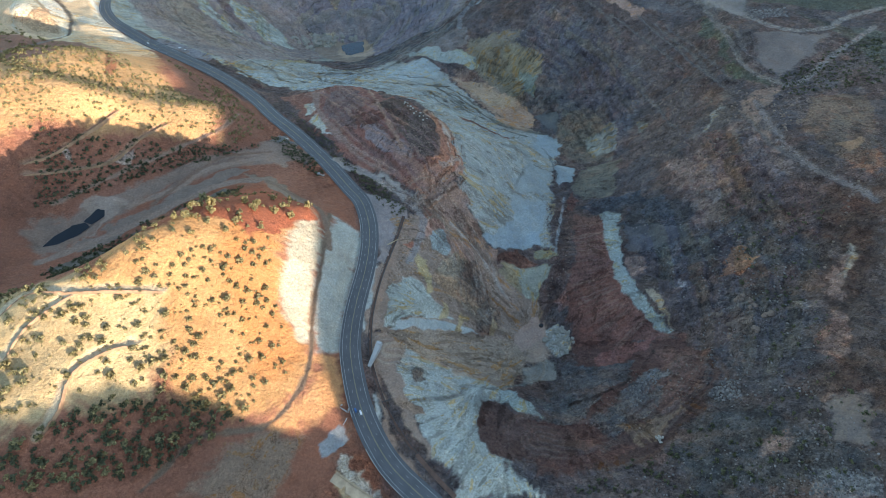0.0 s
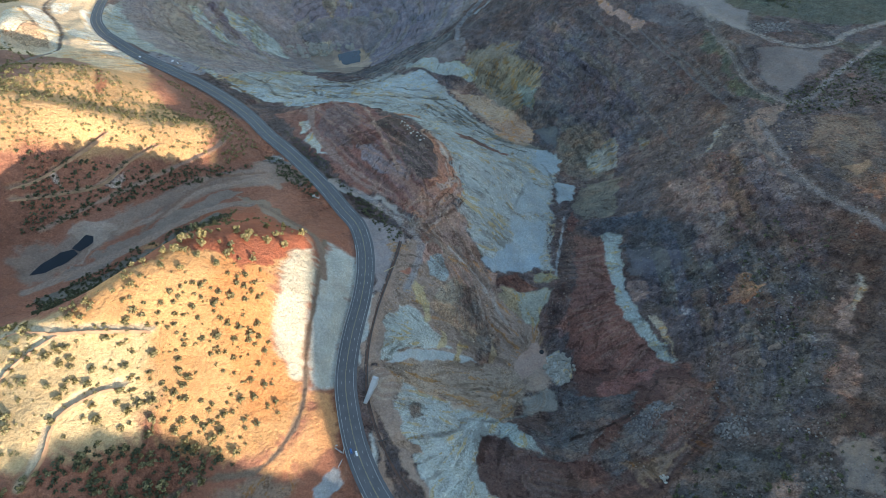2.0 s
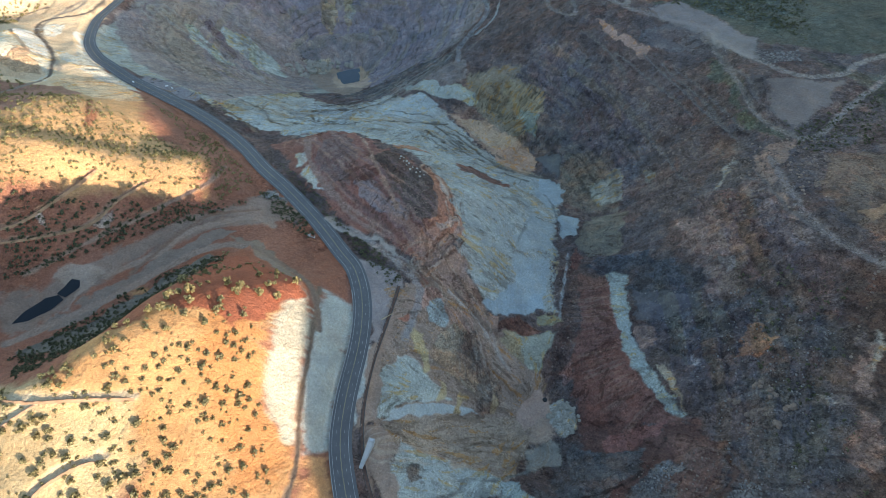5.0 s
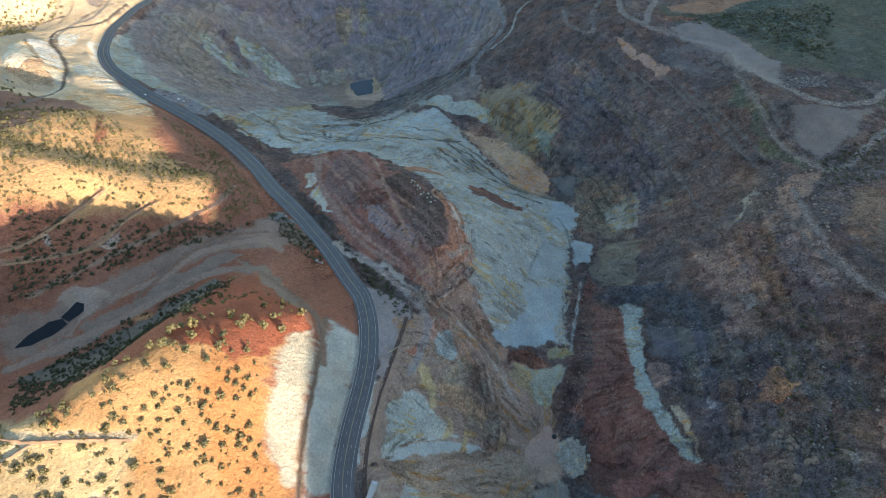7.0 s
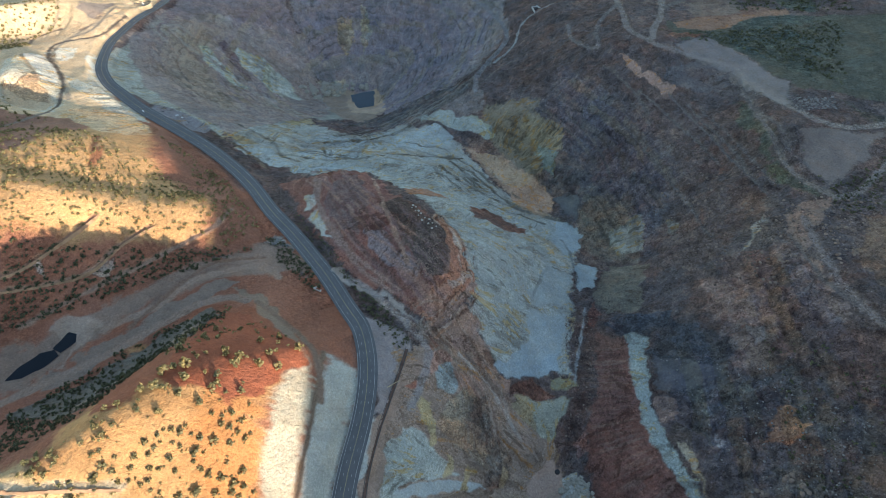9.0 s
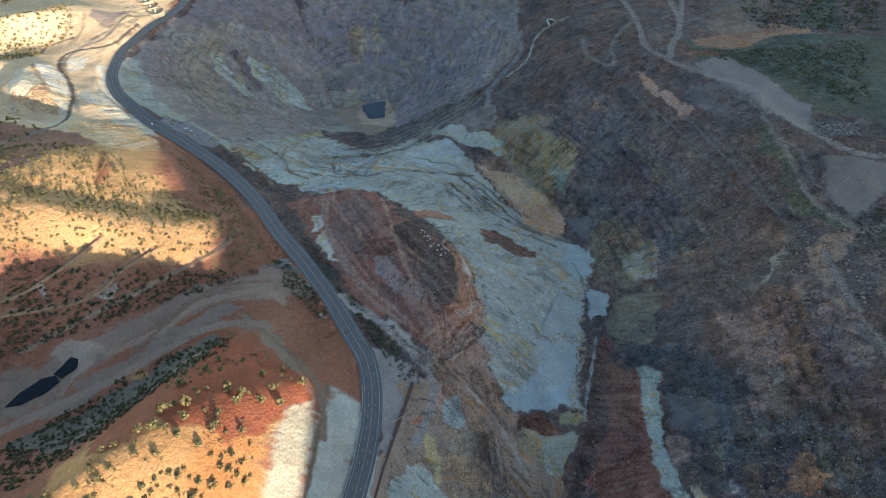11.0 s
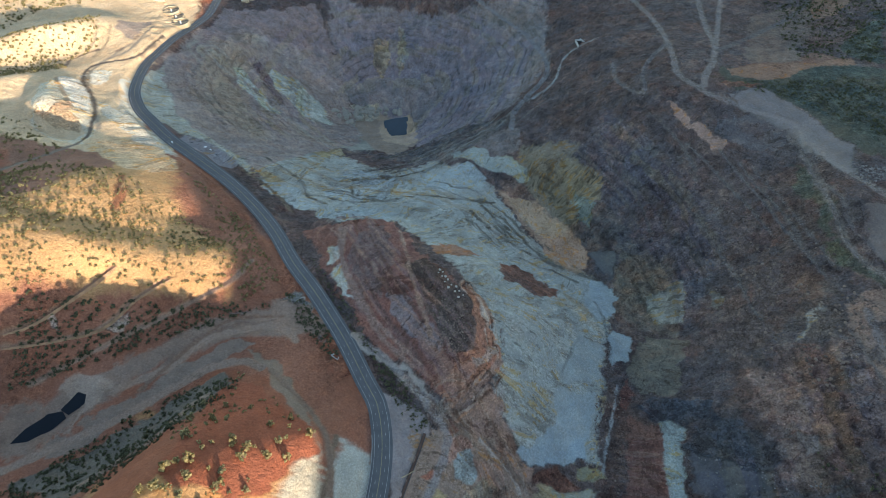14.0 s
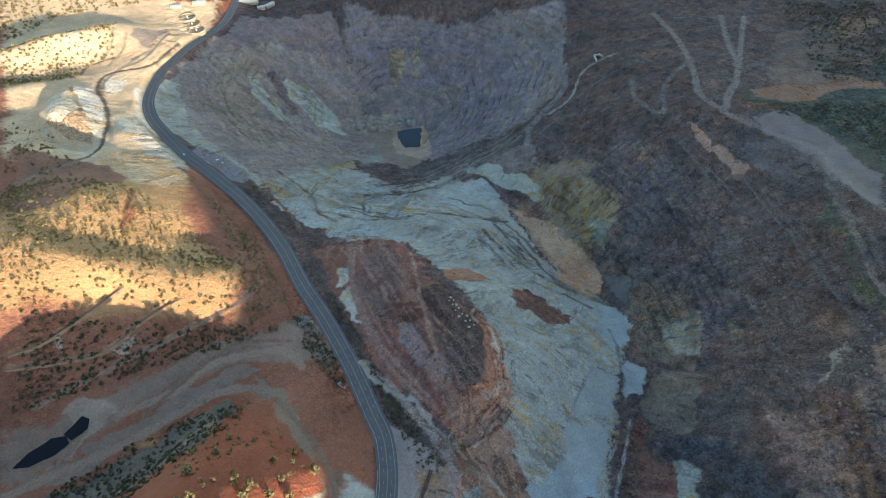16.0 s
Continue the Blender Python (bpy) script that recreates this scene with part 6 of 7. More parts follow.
gx = steps((-4200, -1300, 150), (-1300, -960, 12), (-960, -480, 2.5), (-480, 400, 1.4), (400, 700, 2.6), (700, 1300, 20), (1300, 4300, 150))
gy = steps((-3600, -700, 140), (-700, 90, 18), (90, 640, 1.4), (640, 1150, 2.2), (1150, 1700, 3.6), (1700, 2300, 22), (2300, 5200, 150))
X, Y, Z, BASE, GRADE, ROAD_DIST, WALLS = ground_height(gx, gy)
flow = BASE + 13 * fbm(X, Y, 58, 3, 71)
dzdx, dzdy = np.gradient(flow, gx, axis=1), np.gradient(flow, gy, axis=0)
fall = np.hypot(dzdx, dzdy) + 1e-6
ux, uy = dzdx / fall, dzdy / fall
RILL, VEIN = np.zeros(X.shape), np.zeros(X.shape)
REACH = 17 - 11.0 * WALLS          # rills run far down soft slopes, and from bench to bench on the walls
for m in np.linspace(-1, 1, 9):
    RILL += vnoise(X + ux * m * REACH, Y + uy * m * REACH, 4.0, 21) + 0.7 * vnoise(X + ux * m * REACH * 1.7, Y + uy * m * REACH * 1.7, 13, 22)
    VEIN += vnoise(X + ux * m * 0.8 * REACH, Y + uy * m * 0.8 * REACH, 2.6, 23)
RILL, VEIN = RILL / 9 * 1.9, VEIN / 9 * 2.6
steep = smooth(0.15, 0.5, GRADE)
rock_side = smooth(-40, 30, X + 80 + 0.75 * np.maximum(Y - 420, 0))
RUGGED = np.zeros(X.shape)
for name, _, _, _, poly in ZONES:
    if name in ("white_mound", "mound_flank", "roadside_bank", "curve_bank", "far_west"):
        RUGGED = np.maximum(RUGGED, smooth(-8, 14, inside(X, Y, poly)) * (0.8 if name == "far_west" else 1.4))
CRAG = 1 - 2.6 * np.abs(fbm(X, Y, 19, 4, 25, 0.62))
Z += ((RILL * 0.55 + VEIN * 0.25) * steep * (0.25 + 0.9 * rock_side) + (RILL * 0.8 + VEIN * 0.5) * RUGGED * (0.3 + 0.7 * steep) + CRAG * 1.5 * rock_side * (0.35 + 0.65 * steep)) * (ROAD_DIST > ROAD_HALF + 8)

# ---- what the ground is made of ----
WX = X + 14 * fbm(X, Y, 40, 4, 31)
WY = Y + 14 * fbm(X, Y, 40, 4, 37)
RAGGED = fbm(X, Y, 16, 5, 36, 0.65)
SX, SY = 4.5 * fbm(X, Y, 11, 2, 33), 4.5 * fbm(X, Y, 11, 2, 34)
TINT = np.empty(X.shape + (4,))
TINT[..., 3] = 1
EARTH_RED, ROCK_GREY = np.array([0.27, 0.12, 0.076]), np.array([0.138, 0.108, 0.100])
west = inside(WX, WY, [(-20, 100), (-60, 170), (-93, 280), (-88, 420), (-140, 545), (-260, 680), (-420, 840), (-640, 1000), (-712, 1200),
                       (-712, 1600), (-800, 5200), (-4200, 5200), (-4200, -3600), (-20, -3600)])
TINT[..., :3] = ROCK_GREY + (EARTH_RED - ROCK_GREY) * smooth(-10, 10, west)[..., None]
patch = fbm(X, Y, 70, 5, 41)[..., None]
TINT[..., :3] *= 1 + 0.3 * patch
COMB = np.full(X.shape, 0.3)
TAIL, GRIT = np.zeros(X.shape), np.clip(0.1 + 0.5 * rock_side + 0.3 * fbm(X, Y, 60, 3, 81), 0, 1)
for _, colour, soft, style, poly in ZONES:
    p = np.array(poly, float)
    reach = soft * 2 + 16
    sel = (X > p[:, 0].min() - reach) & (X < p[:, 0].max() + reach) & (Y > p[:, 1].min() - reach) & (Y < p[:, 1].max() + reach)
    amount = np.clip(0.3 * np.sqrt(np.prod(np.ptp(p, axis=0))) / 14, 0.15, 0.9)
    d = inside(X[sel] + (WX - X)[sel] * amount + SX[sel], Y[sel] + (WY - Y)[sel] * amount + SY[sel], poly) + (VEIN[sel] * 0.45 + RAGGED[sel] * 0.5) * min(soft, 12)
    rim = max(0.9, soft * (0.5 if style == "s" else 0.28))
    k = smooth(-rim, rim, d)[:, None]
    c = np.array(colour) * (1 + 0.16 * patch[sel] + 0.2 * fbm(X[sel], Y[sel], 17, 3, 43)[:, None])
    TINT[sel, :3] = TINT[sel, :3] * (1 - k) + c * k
    k = k[:, 0]
    TAIL[sel] = TAIL[sel] * (1 - k) + (1.0 if style == "t" else 0.0) * k
    COMB[sel] = COMB[sel] * (1 - k) + {"t": 0.75, "s": 0.12, "r": 0.25, "m": 1.0, "p": 0.25}[style] * k
    GRIT[sel] = GRIT[sel] * (1 - k) + {"t": 0.15, "s": 0.05, "r": 0.65, "m": 0.3, "p": 0.3}[style] * k
# patches of broken rock with ragged rims: rusty, ashen and dark
ROCKY = smooth(0.1, 0.5, GRIT) * rock_side
for size, seed, lo, hi, tone in ((30, 201, 0.06, 0.14, (1.14, 1.01, 0.94)), (24, 211, 0.08, 0.15, (0.84, 0.84, 0.87)), (13, 221, 0.16, 0.24, (1.22, 1.2, 1.18)),
                                 (9, 231, 0.14, 0.22, (0.76, 0.74, 0.73)), (46, 241, 0.05, 0.12, (0.88, 0.97, 1.04))):
    k = (smooth(lo, hi, fbm(X + 2.5 * VEIN, Y - 2.5 * VEIN, size, 5, seed, 0.62)) * ROCKY)[..., None]
    TINT[..., :3] *= 1 + k * (np.array(tone) - 1)
# benches of different rock, with a broken darker band at each toe
LEVEL = bench_level(X, Y, BASE)
step = np.floor(LEVEL)
hue = np.stack([lattice(step + np.round(2 * fbm(X, Y, 120, 2, 91)), step * 0, k) for k in (5, 5, 6)], -1) * np.array([0.10, 0.085, 0.075])
fleck = fbm(X + ux * 4, Y + uy * 4, 22, 4, 92, 0.65)[..., None] * np.array([0.24, 0.21, 0.19])
TINT[..., :3] *= 1 + WALLS[..., None] * (hue + fleck)
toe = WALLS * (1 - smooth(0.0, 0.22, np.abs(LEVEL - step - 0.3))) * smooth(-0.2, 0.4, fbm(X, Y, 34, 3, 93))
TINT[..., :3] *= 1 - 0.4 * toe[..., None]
# flow bands of settled mud and strata along a line
for name, colour, reach, line in FLOWS:
    at = near_box(X, Y, line, reach * 1.1)
    x, y = X[at], Y[at]
    u, v, near = strand(x, y, line, reach)
    v = v + 7 * fbm(x, y, 48, 3, 95) + 2.5 * fbm(x, y, 12, 2, 96)
    fine, long_, strength, tones = {"flow_pit": (4.0, 110, 0.9, ((0.10, 0.09, 0.085), (0.24, 0.225, 0.20), (0.30, 0.30, 0.27))),
                                    "flow_cliff": (3.0, 22, 0.95, ((0.15, 0.085, 0.06), (0.47, 0.235, 0.13), (0.50, 0.40, 0.32))),
                                    "flow_mound": (3.6, 130, 0.85, ((0.17, 0.095, 0.085), (0.25, 0.175, 0.17), (0.37, 0.23, 0.17))),
                                    "flow_basin": (3.4, 110, 0.6, ((0.20, 0.145, 0.10), (0.41, 0.31, 0.215), (0.43, 0.36, 0.29))),
                                    "flow_dump": (3.5, 60, 0.55, ((0.085, 0.05, 0.042), (0.20, 0.12, 0.085), (0.19, 0.15, 0.135))),
                                    "flow_fan": (3.0, 90, 0.6, ((0.15, 0.10, 0.08), (0.33, 0.22, 0.15), (0.37, 0.32, 0.27))),
                                    "flow_pitwest": (8.0, 110, 0.6, ((0.22, 0.16, 0.15), (0.37, 0.30, 0.20), (0.40, 0.40, 0.36))),
                                    "flow_terrace": (2.2, 70, 0.55, ((0.12, 0.06, 0.05), (0.24, 0.15, 0.11), (0.28, 0.20, 0.16)))}.get(
        name, (7.0, 120, 0.85, ((0.13, 0.12, 0.10), (0.31, 0.235, 0.14), (0.44, 0.45, 0.42))))
    if name == "flow_terrace":
        u, v = v, u
    here = smooth(-0.25, 0.35, vnoise(u / 90, v / 40, 1, 94) + 0.5 * fbm(x, y, 40, 2, 100))
    band = vnoise(u / long_, v / fine, 1, 97) + 0.5 * vnoise(u / 40, v / (fine * 0.45), 1, 98)
    thin = np.abs(vnoise(u / long_, v / (fine * 1.6), 1, 101) + 0.35 * vnoise(u / 25, v / fine, 1, 102))
    dark = near * here * np.maximum(1 - smooth(0.03, 0.16, thin), smooth(0.55, 0.75, band)) * strength
    pale = near * smooth(-0.35, -0.6, band) * 0.6 * strength
    ochre = near * smooth(0.25, 0.5, vnoise(u / 80, v / (fine * 1.3), 1, 99)) * (1 - 0.6 * here) * 0.7 * strength
    mask = smooth(0.1, 0.7, TAIL[at])[..., None] if name == "flow_shelf" else 1.0
    for k, c in ((ochre, tones[1]), (pale, tones[2]), (dark, tones[0])):
        k = k[..., None] * mask
        TINT[at][..., :3] = TINT[at][..., :3] * (1 - k) + np.array(c) * k
    band = band + dark * 0.8
    Z[at] -= near * np.clip(band, -0.7, 0.7) * {"flow_pit": 2.4, "flow_cliff": 2.6}.get(name, 1.1) * (ROAD_DIST[at] > ROAD_HALF + 8)
for name, colour, wide, line in TRACKS:
    at = near_box(X, Y, line, wide + 20)
    d, _ = line_distance(X[at].ravel(), Y[at].ravel(), spline([(*p, 0) for p in line], 8.0), wide + 8)
    k = (1 - smooth(wide * 0.7, wide + 2.0, d.reshape(X[at].shape) + 1.6 * vnoise(X[at], Y[at], 7, 51)))[..., None]
    k = k * (0.45 + 0.55 * smooth(-0.3, 0.1, vnoise(X[at], Y[at], 12, 52)))[..., None] if name.startswith("seam") else k
    TINT[at][..., :3] = TINT[at][..., :3] * (1 - k) + np.array(colour) * (1 + 0.12 * patch[at]) * k
TINT[..., :3] = np.clip(TINT[..., :3], 0.02, 0.8)


def grid_mesh(name, x, y, z):
    ny, nx = x.shape
    mesh = bpy.data.meshes.new(name)
    mesh.vertices.add(nx * ny)
    mesh.vertices.foreach_set("co", np.stack([x, y, z], -1).astype(np.float32).ravel())
    i = (np.arange(ny - 1)[:, None] * nx + np.arange(nx - 1)).ravel()
    quads = np.stack([i, i + 1, i + 1 + nx, i + nx], 1).astype(np.int32)
    mesh.loops.add(quads.size)
    mesh.loops.foreach_set("vertex_index", quads.ravel())
    mesh.polygons.add(len(quads))
    mesh.polygons.foreach_set("loop_start", np.arange(0, quads.size, 4, dtype=np.int32))
    mesh.polygons.foreach_set("use_smooth", np.ones(len(quads), bool))
    mesh.update(calc_edges=True)
    return mesh


ground_mesh = grid_mesh("ground", X, Y, Z)
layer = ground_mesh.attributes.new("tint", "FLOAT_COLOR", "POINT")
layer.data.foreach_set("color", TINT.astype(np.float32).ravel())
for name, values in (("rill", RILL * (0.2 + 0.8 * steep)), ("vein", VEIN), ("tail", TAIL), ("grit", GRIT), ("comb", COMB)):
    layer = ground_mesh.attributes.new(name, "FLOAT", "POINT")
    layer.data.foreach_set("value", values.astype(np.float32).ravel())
ground_mesh.materials.append(mat_ground)
ground = tagged(new("ground", ground_mesh), "bare mined earth in red, tan and blue-grey layers", "ground", kind="structure")


def floor_z(x, y):
    """The ground's height at a place, from the finished grid."""
    i = int(np.clip(np.searchsorted(gx, x) - 1, 0, len(gx) - 2))
    j = int(np.clip(np.searchsorted(gy, y) - 1, 0, len(gy) - 2))
    u, v = (x - gx[i]) / (gx[i + 1] - gx[i]), (y - gy[j]) / (gy[j + 1] - gy[j])
    return float((Z[j, i] * (1 - u) + Z[j, i + 1] * u) * (1 - v) + (Z[j + 1, i] * (1 - u) + Z[j + 1, i + 1] * u) * v)


# ---- building helpers ----
def part(name, bm, mat, parent=None, label="", kind=""):
    mesh = bpy.data.meshes.new(name)
    bm.to_mesh(mesh)
    bm.free()
    mesh.materials.append(mat)
    ob = new(name, mesh)
    if parent is not None:
        ob.parent = parent
    return tagged(ob, label, kind=kind)


def offset_line(line, aside, lift=0.0):
    """A line moved sideways (to its right: plus) and up."""
    d = np.gradient(line[:, :2], axis=0)
    d /= np.linalg.norm(d, axis=1)[:, None] + 1e-9
    out = line.copy()
    out[:, 0] += d[:, 1] * aside
    out[:, 1] -= d[:, 0] * aside
    out[:, 2] += lift
    return out


def ribbon(bm, line, left, right, lift, thick=0.0):
    """A strip along a line between two offsets, with sides where it is thick."""
    a, b = offset_line(line, left, lift), offset_line(line, right, lift)
    va, vb = [bm.verts.new(p) for p in a], [bm.verts.new(p) for p in b]
    if thick:
        la, lb = [bm.verts.new(p - np.array([0, 0, thick])) for p in a], [bm.verts.new(p - np.array([0, 0, thick])) for p in b]
    for i in range(len(line) - 1):
        bm.faces.new((va[i], vb[i], vb[i + 1], va[i + 1]))
        if thick:
            bm.faces.new((la[i], va[i], va[i + 1], la[i + 1]))
            bm.faces.new((vb[i], lb[i], lb[i + 1], vb[i + 1]))
    if thick:
        bm.faces.new((va[0], la[0], lb[0], vb[0]))
        bm.faces.new((vb[-1], lb[-1], la[-1], va[-1]))


def box(bm, m, sx, sy, sz, bevel=0.0):
    """A box of those sizes standing on the origin of m, with softened edges."""
    made = bmesh.ops.create_cube(bm, size=1)["verts"]
    bmesh.ops.transform(bm, matrix=m @ Matrix.Translation((0, 0, sz / 2)) @ Matrix.Diagonal((sx, sy, sz, 1)), verts=made)
    if bevel:
        edges = list({e for v in made for e in v.link_edges})
        bmesh.ops.bevel(bm, geom=edges, offset=bevel, segments=1, affect="EDGES")


# ---- the highway ----
bm = bmesh.new()
ribbon(bm, highway, -ROAD_HALF, ROAD_HALF, 0.0, 1.2)
road = tagged(part("road", bm, mat_asphalt), "dark grey four-lane asphalt highway with worn lanes", "road", kind="structure")
fine_road = spline(highway, 1.5)
for name, aside, half, mat in (("edge_line", -7.6, 0.11, mat_white), ("edge_line", 7.6, 0.11, mat_white),
                               ("centre_line", -0.22, 0.09, mat_yellow), ("centre_line", 0.22, 0.09, mat_yellow)):
    bm = bmesh.new()
    ribbon(bm, fine_road, aside - half, aside + half, 0.03)
    part(name, bm, mat, road)
for aside in (-3.7, 3.7):
    for i in range(4, len(fine_road) - 4, 8):
        if fine_road[i][1] < 1000:
            bm = bmesh.new()
            ribbon(bm, fine_road[i:i + 3], aside - 0.1, aside + 0.1, 0.03)
            part("lane_dash", bm, mat_white, road)
for poly, level in POOLS:
    bm = bmesh.new()
    bm.faces.new([bm.verts.new((x, y, level)) for x, y in [(p[0] + (p[0] - np.mean([q[0] for q in poly])) * 0.12, p[1] + (p[1] - np.mean([q[1] for q in poly])) * 0.12) for p in poly]])
    deep = level < -100
    tagged(part("pit_lake" if deep else "pond", bm, mat_lake if deep else mat_pond),
           "deep blue lake on the pit floor" if deep else "black still pond water beside the dirt track", "lake" if deep else "pond", kind="structure")

# ---- shrubs and small trees ----
def leaves(name, dark, light):
    m, t, b = material(name, 0.8)
    info = t.nodes.new("ShaderNodeObjectInfo").outputs["Random"]
    isle = t.nodes.new("ShaderNodeNewGeometry").outputs["Random Per Island"]
    col = blend(t, dark, light, isle)
    col = blend(t, col, (1.18, 1.0, 0.8), ramp(t, info, 0.0, 1.0, 0, 0.6), "MULTIPLY")
    t.links.new(col, b.inputs["Base Color"])
    b.inputs["Specular IOR Level"].default_value = 0.2
    through_leaf, both = t.nodes.new("ShaderNodeBsdfTranslucent"), t.nodes.new("ShaderNodeMixShader")
    both.inputs[0].default_value = 0.4
    t.links.new(col, through_leaf.inputs["Color"])
    for socket, i in ((b.outputs[0], 1), (through_leaf.outputs[0], 2)):
        t.links.new(socket, both.inputs[i])
    t.links.new(both.outputs[0], t.nodes["Material Output"].inputs["Surface"])
    return m


mat_leaf = leaves("shrub_leaves", (0.11, 0.108, 0.06), (0.40, 0.35, 0.18))
# greener leaves for scrub in shaded fields, darkened to stand for the shade
mat_shaded_scrub = leaves("shaded_scrub_leaves", (0.055, 0.065, 0.042), (0.16, 0.165, 0.095))
mat_bark = plain("shrub_bark", (0.13, 0.10, 0.075), 0.9)


def crown_points(rng, clumps, per_clump):
    """Leaf sprays gathered in clumps round an uneven, open crown of radius 1."""
    quads = []
    for _ in range(clumps):
        a, r = rng.random() * 6.283, 0.72 * math.sqrt(rng.random())
        c = Vector((math.cos(a) * r, math.sin(a) * r, 0.35 + 0.75 * rng.random() * (1 - 0.5 * r)))
        size = 0.22 + 0.2 * rng.random()
        for _ in range(per_clump):
            n = Vector((rng.gauss(0, 1), rng.gauss(0, 1), rng.gauss(0.4, 0.8))).normalized()
            p = c + n * size * (0.5 + 0.6 * rng.random())
            n = (n + Vector((rng.gauss(0, 0.5), rng.gauss(0, 0.5), rng.gauss(0.3, 0.5)))).normalized()
            u = n.orthogonal().normalized()
            u = (u * math.cos(a) + n.cross(u) * math.sin(a)) * (0.12 + 0.09 * rng.random())
            v = n.cross(u).normalized() * (0.10 + 0.08 * rng.random())
            quads.append((p - u - v * 0.6, p + u - v, p + u * 0.7 + v, p - u * 0.8 + v))
    return quads


def spots(poly, count, seed, low, high, apart=1.6):
    """Places in a field, gathered in loose groups, with a size each."""
    rng, p, out = np.random.default_rng(seed), np.array(poly, float), []
    x, y = (rng.uniform(p[:, k].min(), p[:, k].max(), count * 12) for k in (0, 1))
    r = low + (high - low) * rng.random(len(x)) ** 1.8
    good = (inside(x, y, poly) > 0) & (fbm(x, y, 26, 2, seed) > rng.uniform(-0.9, 0.35, len(x))) & (line_distance(x, y, highway, 40)[0] > ROAD_HALF + 2)
    at = np.empty((0, 3))
    for q in np.c_[x, y, r][good]:
        if len(at) >= count:
            break
        if not len(at) or np.all((at[:, 0] - q[0]) ** 2 + (at[:, 1] - q[1]) ** 2 > ((at[:, 2] + q[2]) * apart * 0.5) ** 2):
            at = np.vstack([at, q])
    return [tuple(float(v) for v in q) for q in at]


def make_shrub(seed):
    rng = random.Random(seed)
    root = new("shrub")
    bm = bmesh.new()
    for _ in range(3):
        a, tilt = rng.random() * 6.283, rng.uniform(10, 34)
        m = pose(0, 0, -0.15, 0, 0, math.degrees(a)) @ pose(0, 0, 0, tilt)
        bmesh.ops.create_cone(bm, segments=5, radius1=0.07, radius2=0.025, depth=0.95, matrix=m @ Matrix.Translation((0, 0, 0.47)))
    part("trunk", bm, mat_bark, root)
    bm = bmesh.new()
    for quad in crown_points(rng, 9, 15):
        bm.faces.new([bm.verts.new(c) for c in quad])
    part("crown", bm, mat_leaf, root)
    return root


models = [make_shrub(s) for s in range(5)]
used = set()
fields = [("west_hill", 240, 1.9, 5.0, "olive-green desert shrub on the sunlit orange slope"),
          ("west_foot", 58, 2.6, 5.6, "dark green desert tree in the shaded hollow")]
for field, count, low, high, label in fields:
    for i, (x, y, r) in enumerate(spots(SHRUB_FIELDS[field], count, 5 + count, low, high)):
        model = models[i % 5]
        m = pose(x, y, floor_z(x, y) - 0.1, 0, 0, (i * 77) % 360)
        thing = copy_thing(model, m) if model in used else model
        used.add(model)
        thing.matrix_basis = m
        thing.scale = (r, r, r * (0.85 + 0.3 * ((i * 37) % 10) / 10))
        tagged(thing, label, "shrub" if high < 3 else "tree", group="shrubs on the west hill")
for i, (x, y) in enumerate(BACK_TREES):
    model = models[i % 5]
    r = 3.2 + 2.6 * ((i * 53) % 17) / 17
    thing = copy_thing(model, pose(x, y, floor_z(x, y) - 0.1, 0, 0, (i * 131) % 360))
    thing.scale = (r, r, r * 1.5)
    tagged(thing, "pale olive tree catching low sunlight on the red slope", "tree", group="trees on the hill's back slope")
rng = random.Random(11)
kinds = [crown_points(random.Random(50 + k), 8, 11) for k in range(8)]
def scrub(label, mat, fields):
    verts = []
    for field, count, low, high in fields:
        for x, y, r in spots(SHRUB_FIELDS[field], count, 90 + count, low, high, 1.3):
            quads = np.array(kinds[rng.randrange(8)])
            a = rng.random() * 6.283
            c, s = math.cos(a) * r, math.sin(a) * r
            q = quads.reshape(-1, 3)
            verts.append(np.c_[q[:, 0] * c - q[:, 1] * s + x, q[:, 0] * s + q[:, 1] * c + y, q[:, 2] * r * rng.uniform(0.8, 1.15) + floor_z(x, y) - 0.2 * r])
    verts = np.concatenate(verts)
    mesh = bpy.data.meshes.new("scrub")
    mesh.from_pydata(verts.tolist(), [], np.arange(len(verts)).reshape(-1, 4).tolist())
    mesh.materials.append(mat)
    tagged(new("scrub", mesh), label, "scrub", kind="stuff")


scrub("low olive desert scrub scattered over the orange hills", mat_leaf,
      [("west_hill", 300, 0.8, 2.4), ("west_back", 60, 1.9, 3.6), ("second_hill", 760, 1.8, 3.8), ("second_back", 240, 1.6, 3.6),
       ("third_ridge", 240, 2.4, 5.0), ("third_foot", 150, 1.6, 4.0), ("second_band", 160, 2.0, 3.6), ("third_gully", 170, 1.8, 4.0), ("far_ridge", 170, 2.4, 6.0)])
scrub("dense green scrub darkened for shade, in gullies, ditches and on the plateau", mat_shaded_scrub,
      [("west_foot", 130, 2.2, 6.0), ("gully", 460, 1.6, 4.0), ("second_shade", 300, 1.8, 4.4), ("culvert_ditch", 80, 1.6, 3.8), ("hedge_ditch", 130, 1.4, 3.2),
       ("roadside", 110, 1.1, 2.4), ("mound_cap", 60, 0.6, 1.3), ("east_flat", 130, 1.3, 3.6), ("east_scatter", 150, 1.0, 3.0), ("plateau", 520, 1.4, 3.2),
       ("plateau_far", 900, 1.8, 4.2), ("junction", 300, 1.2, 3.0)])

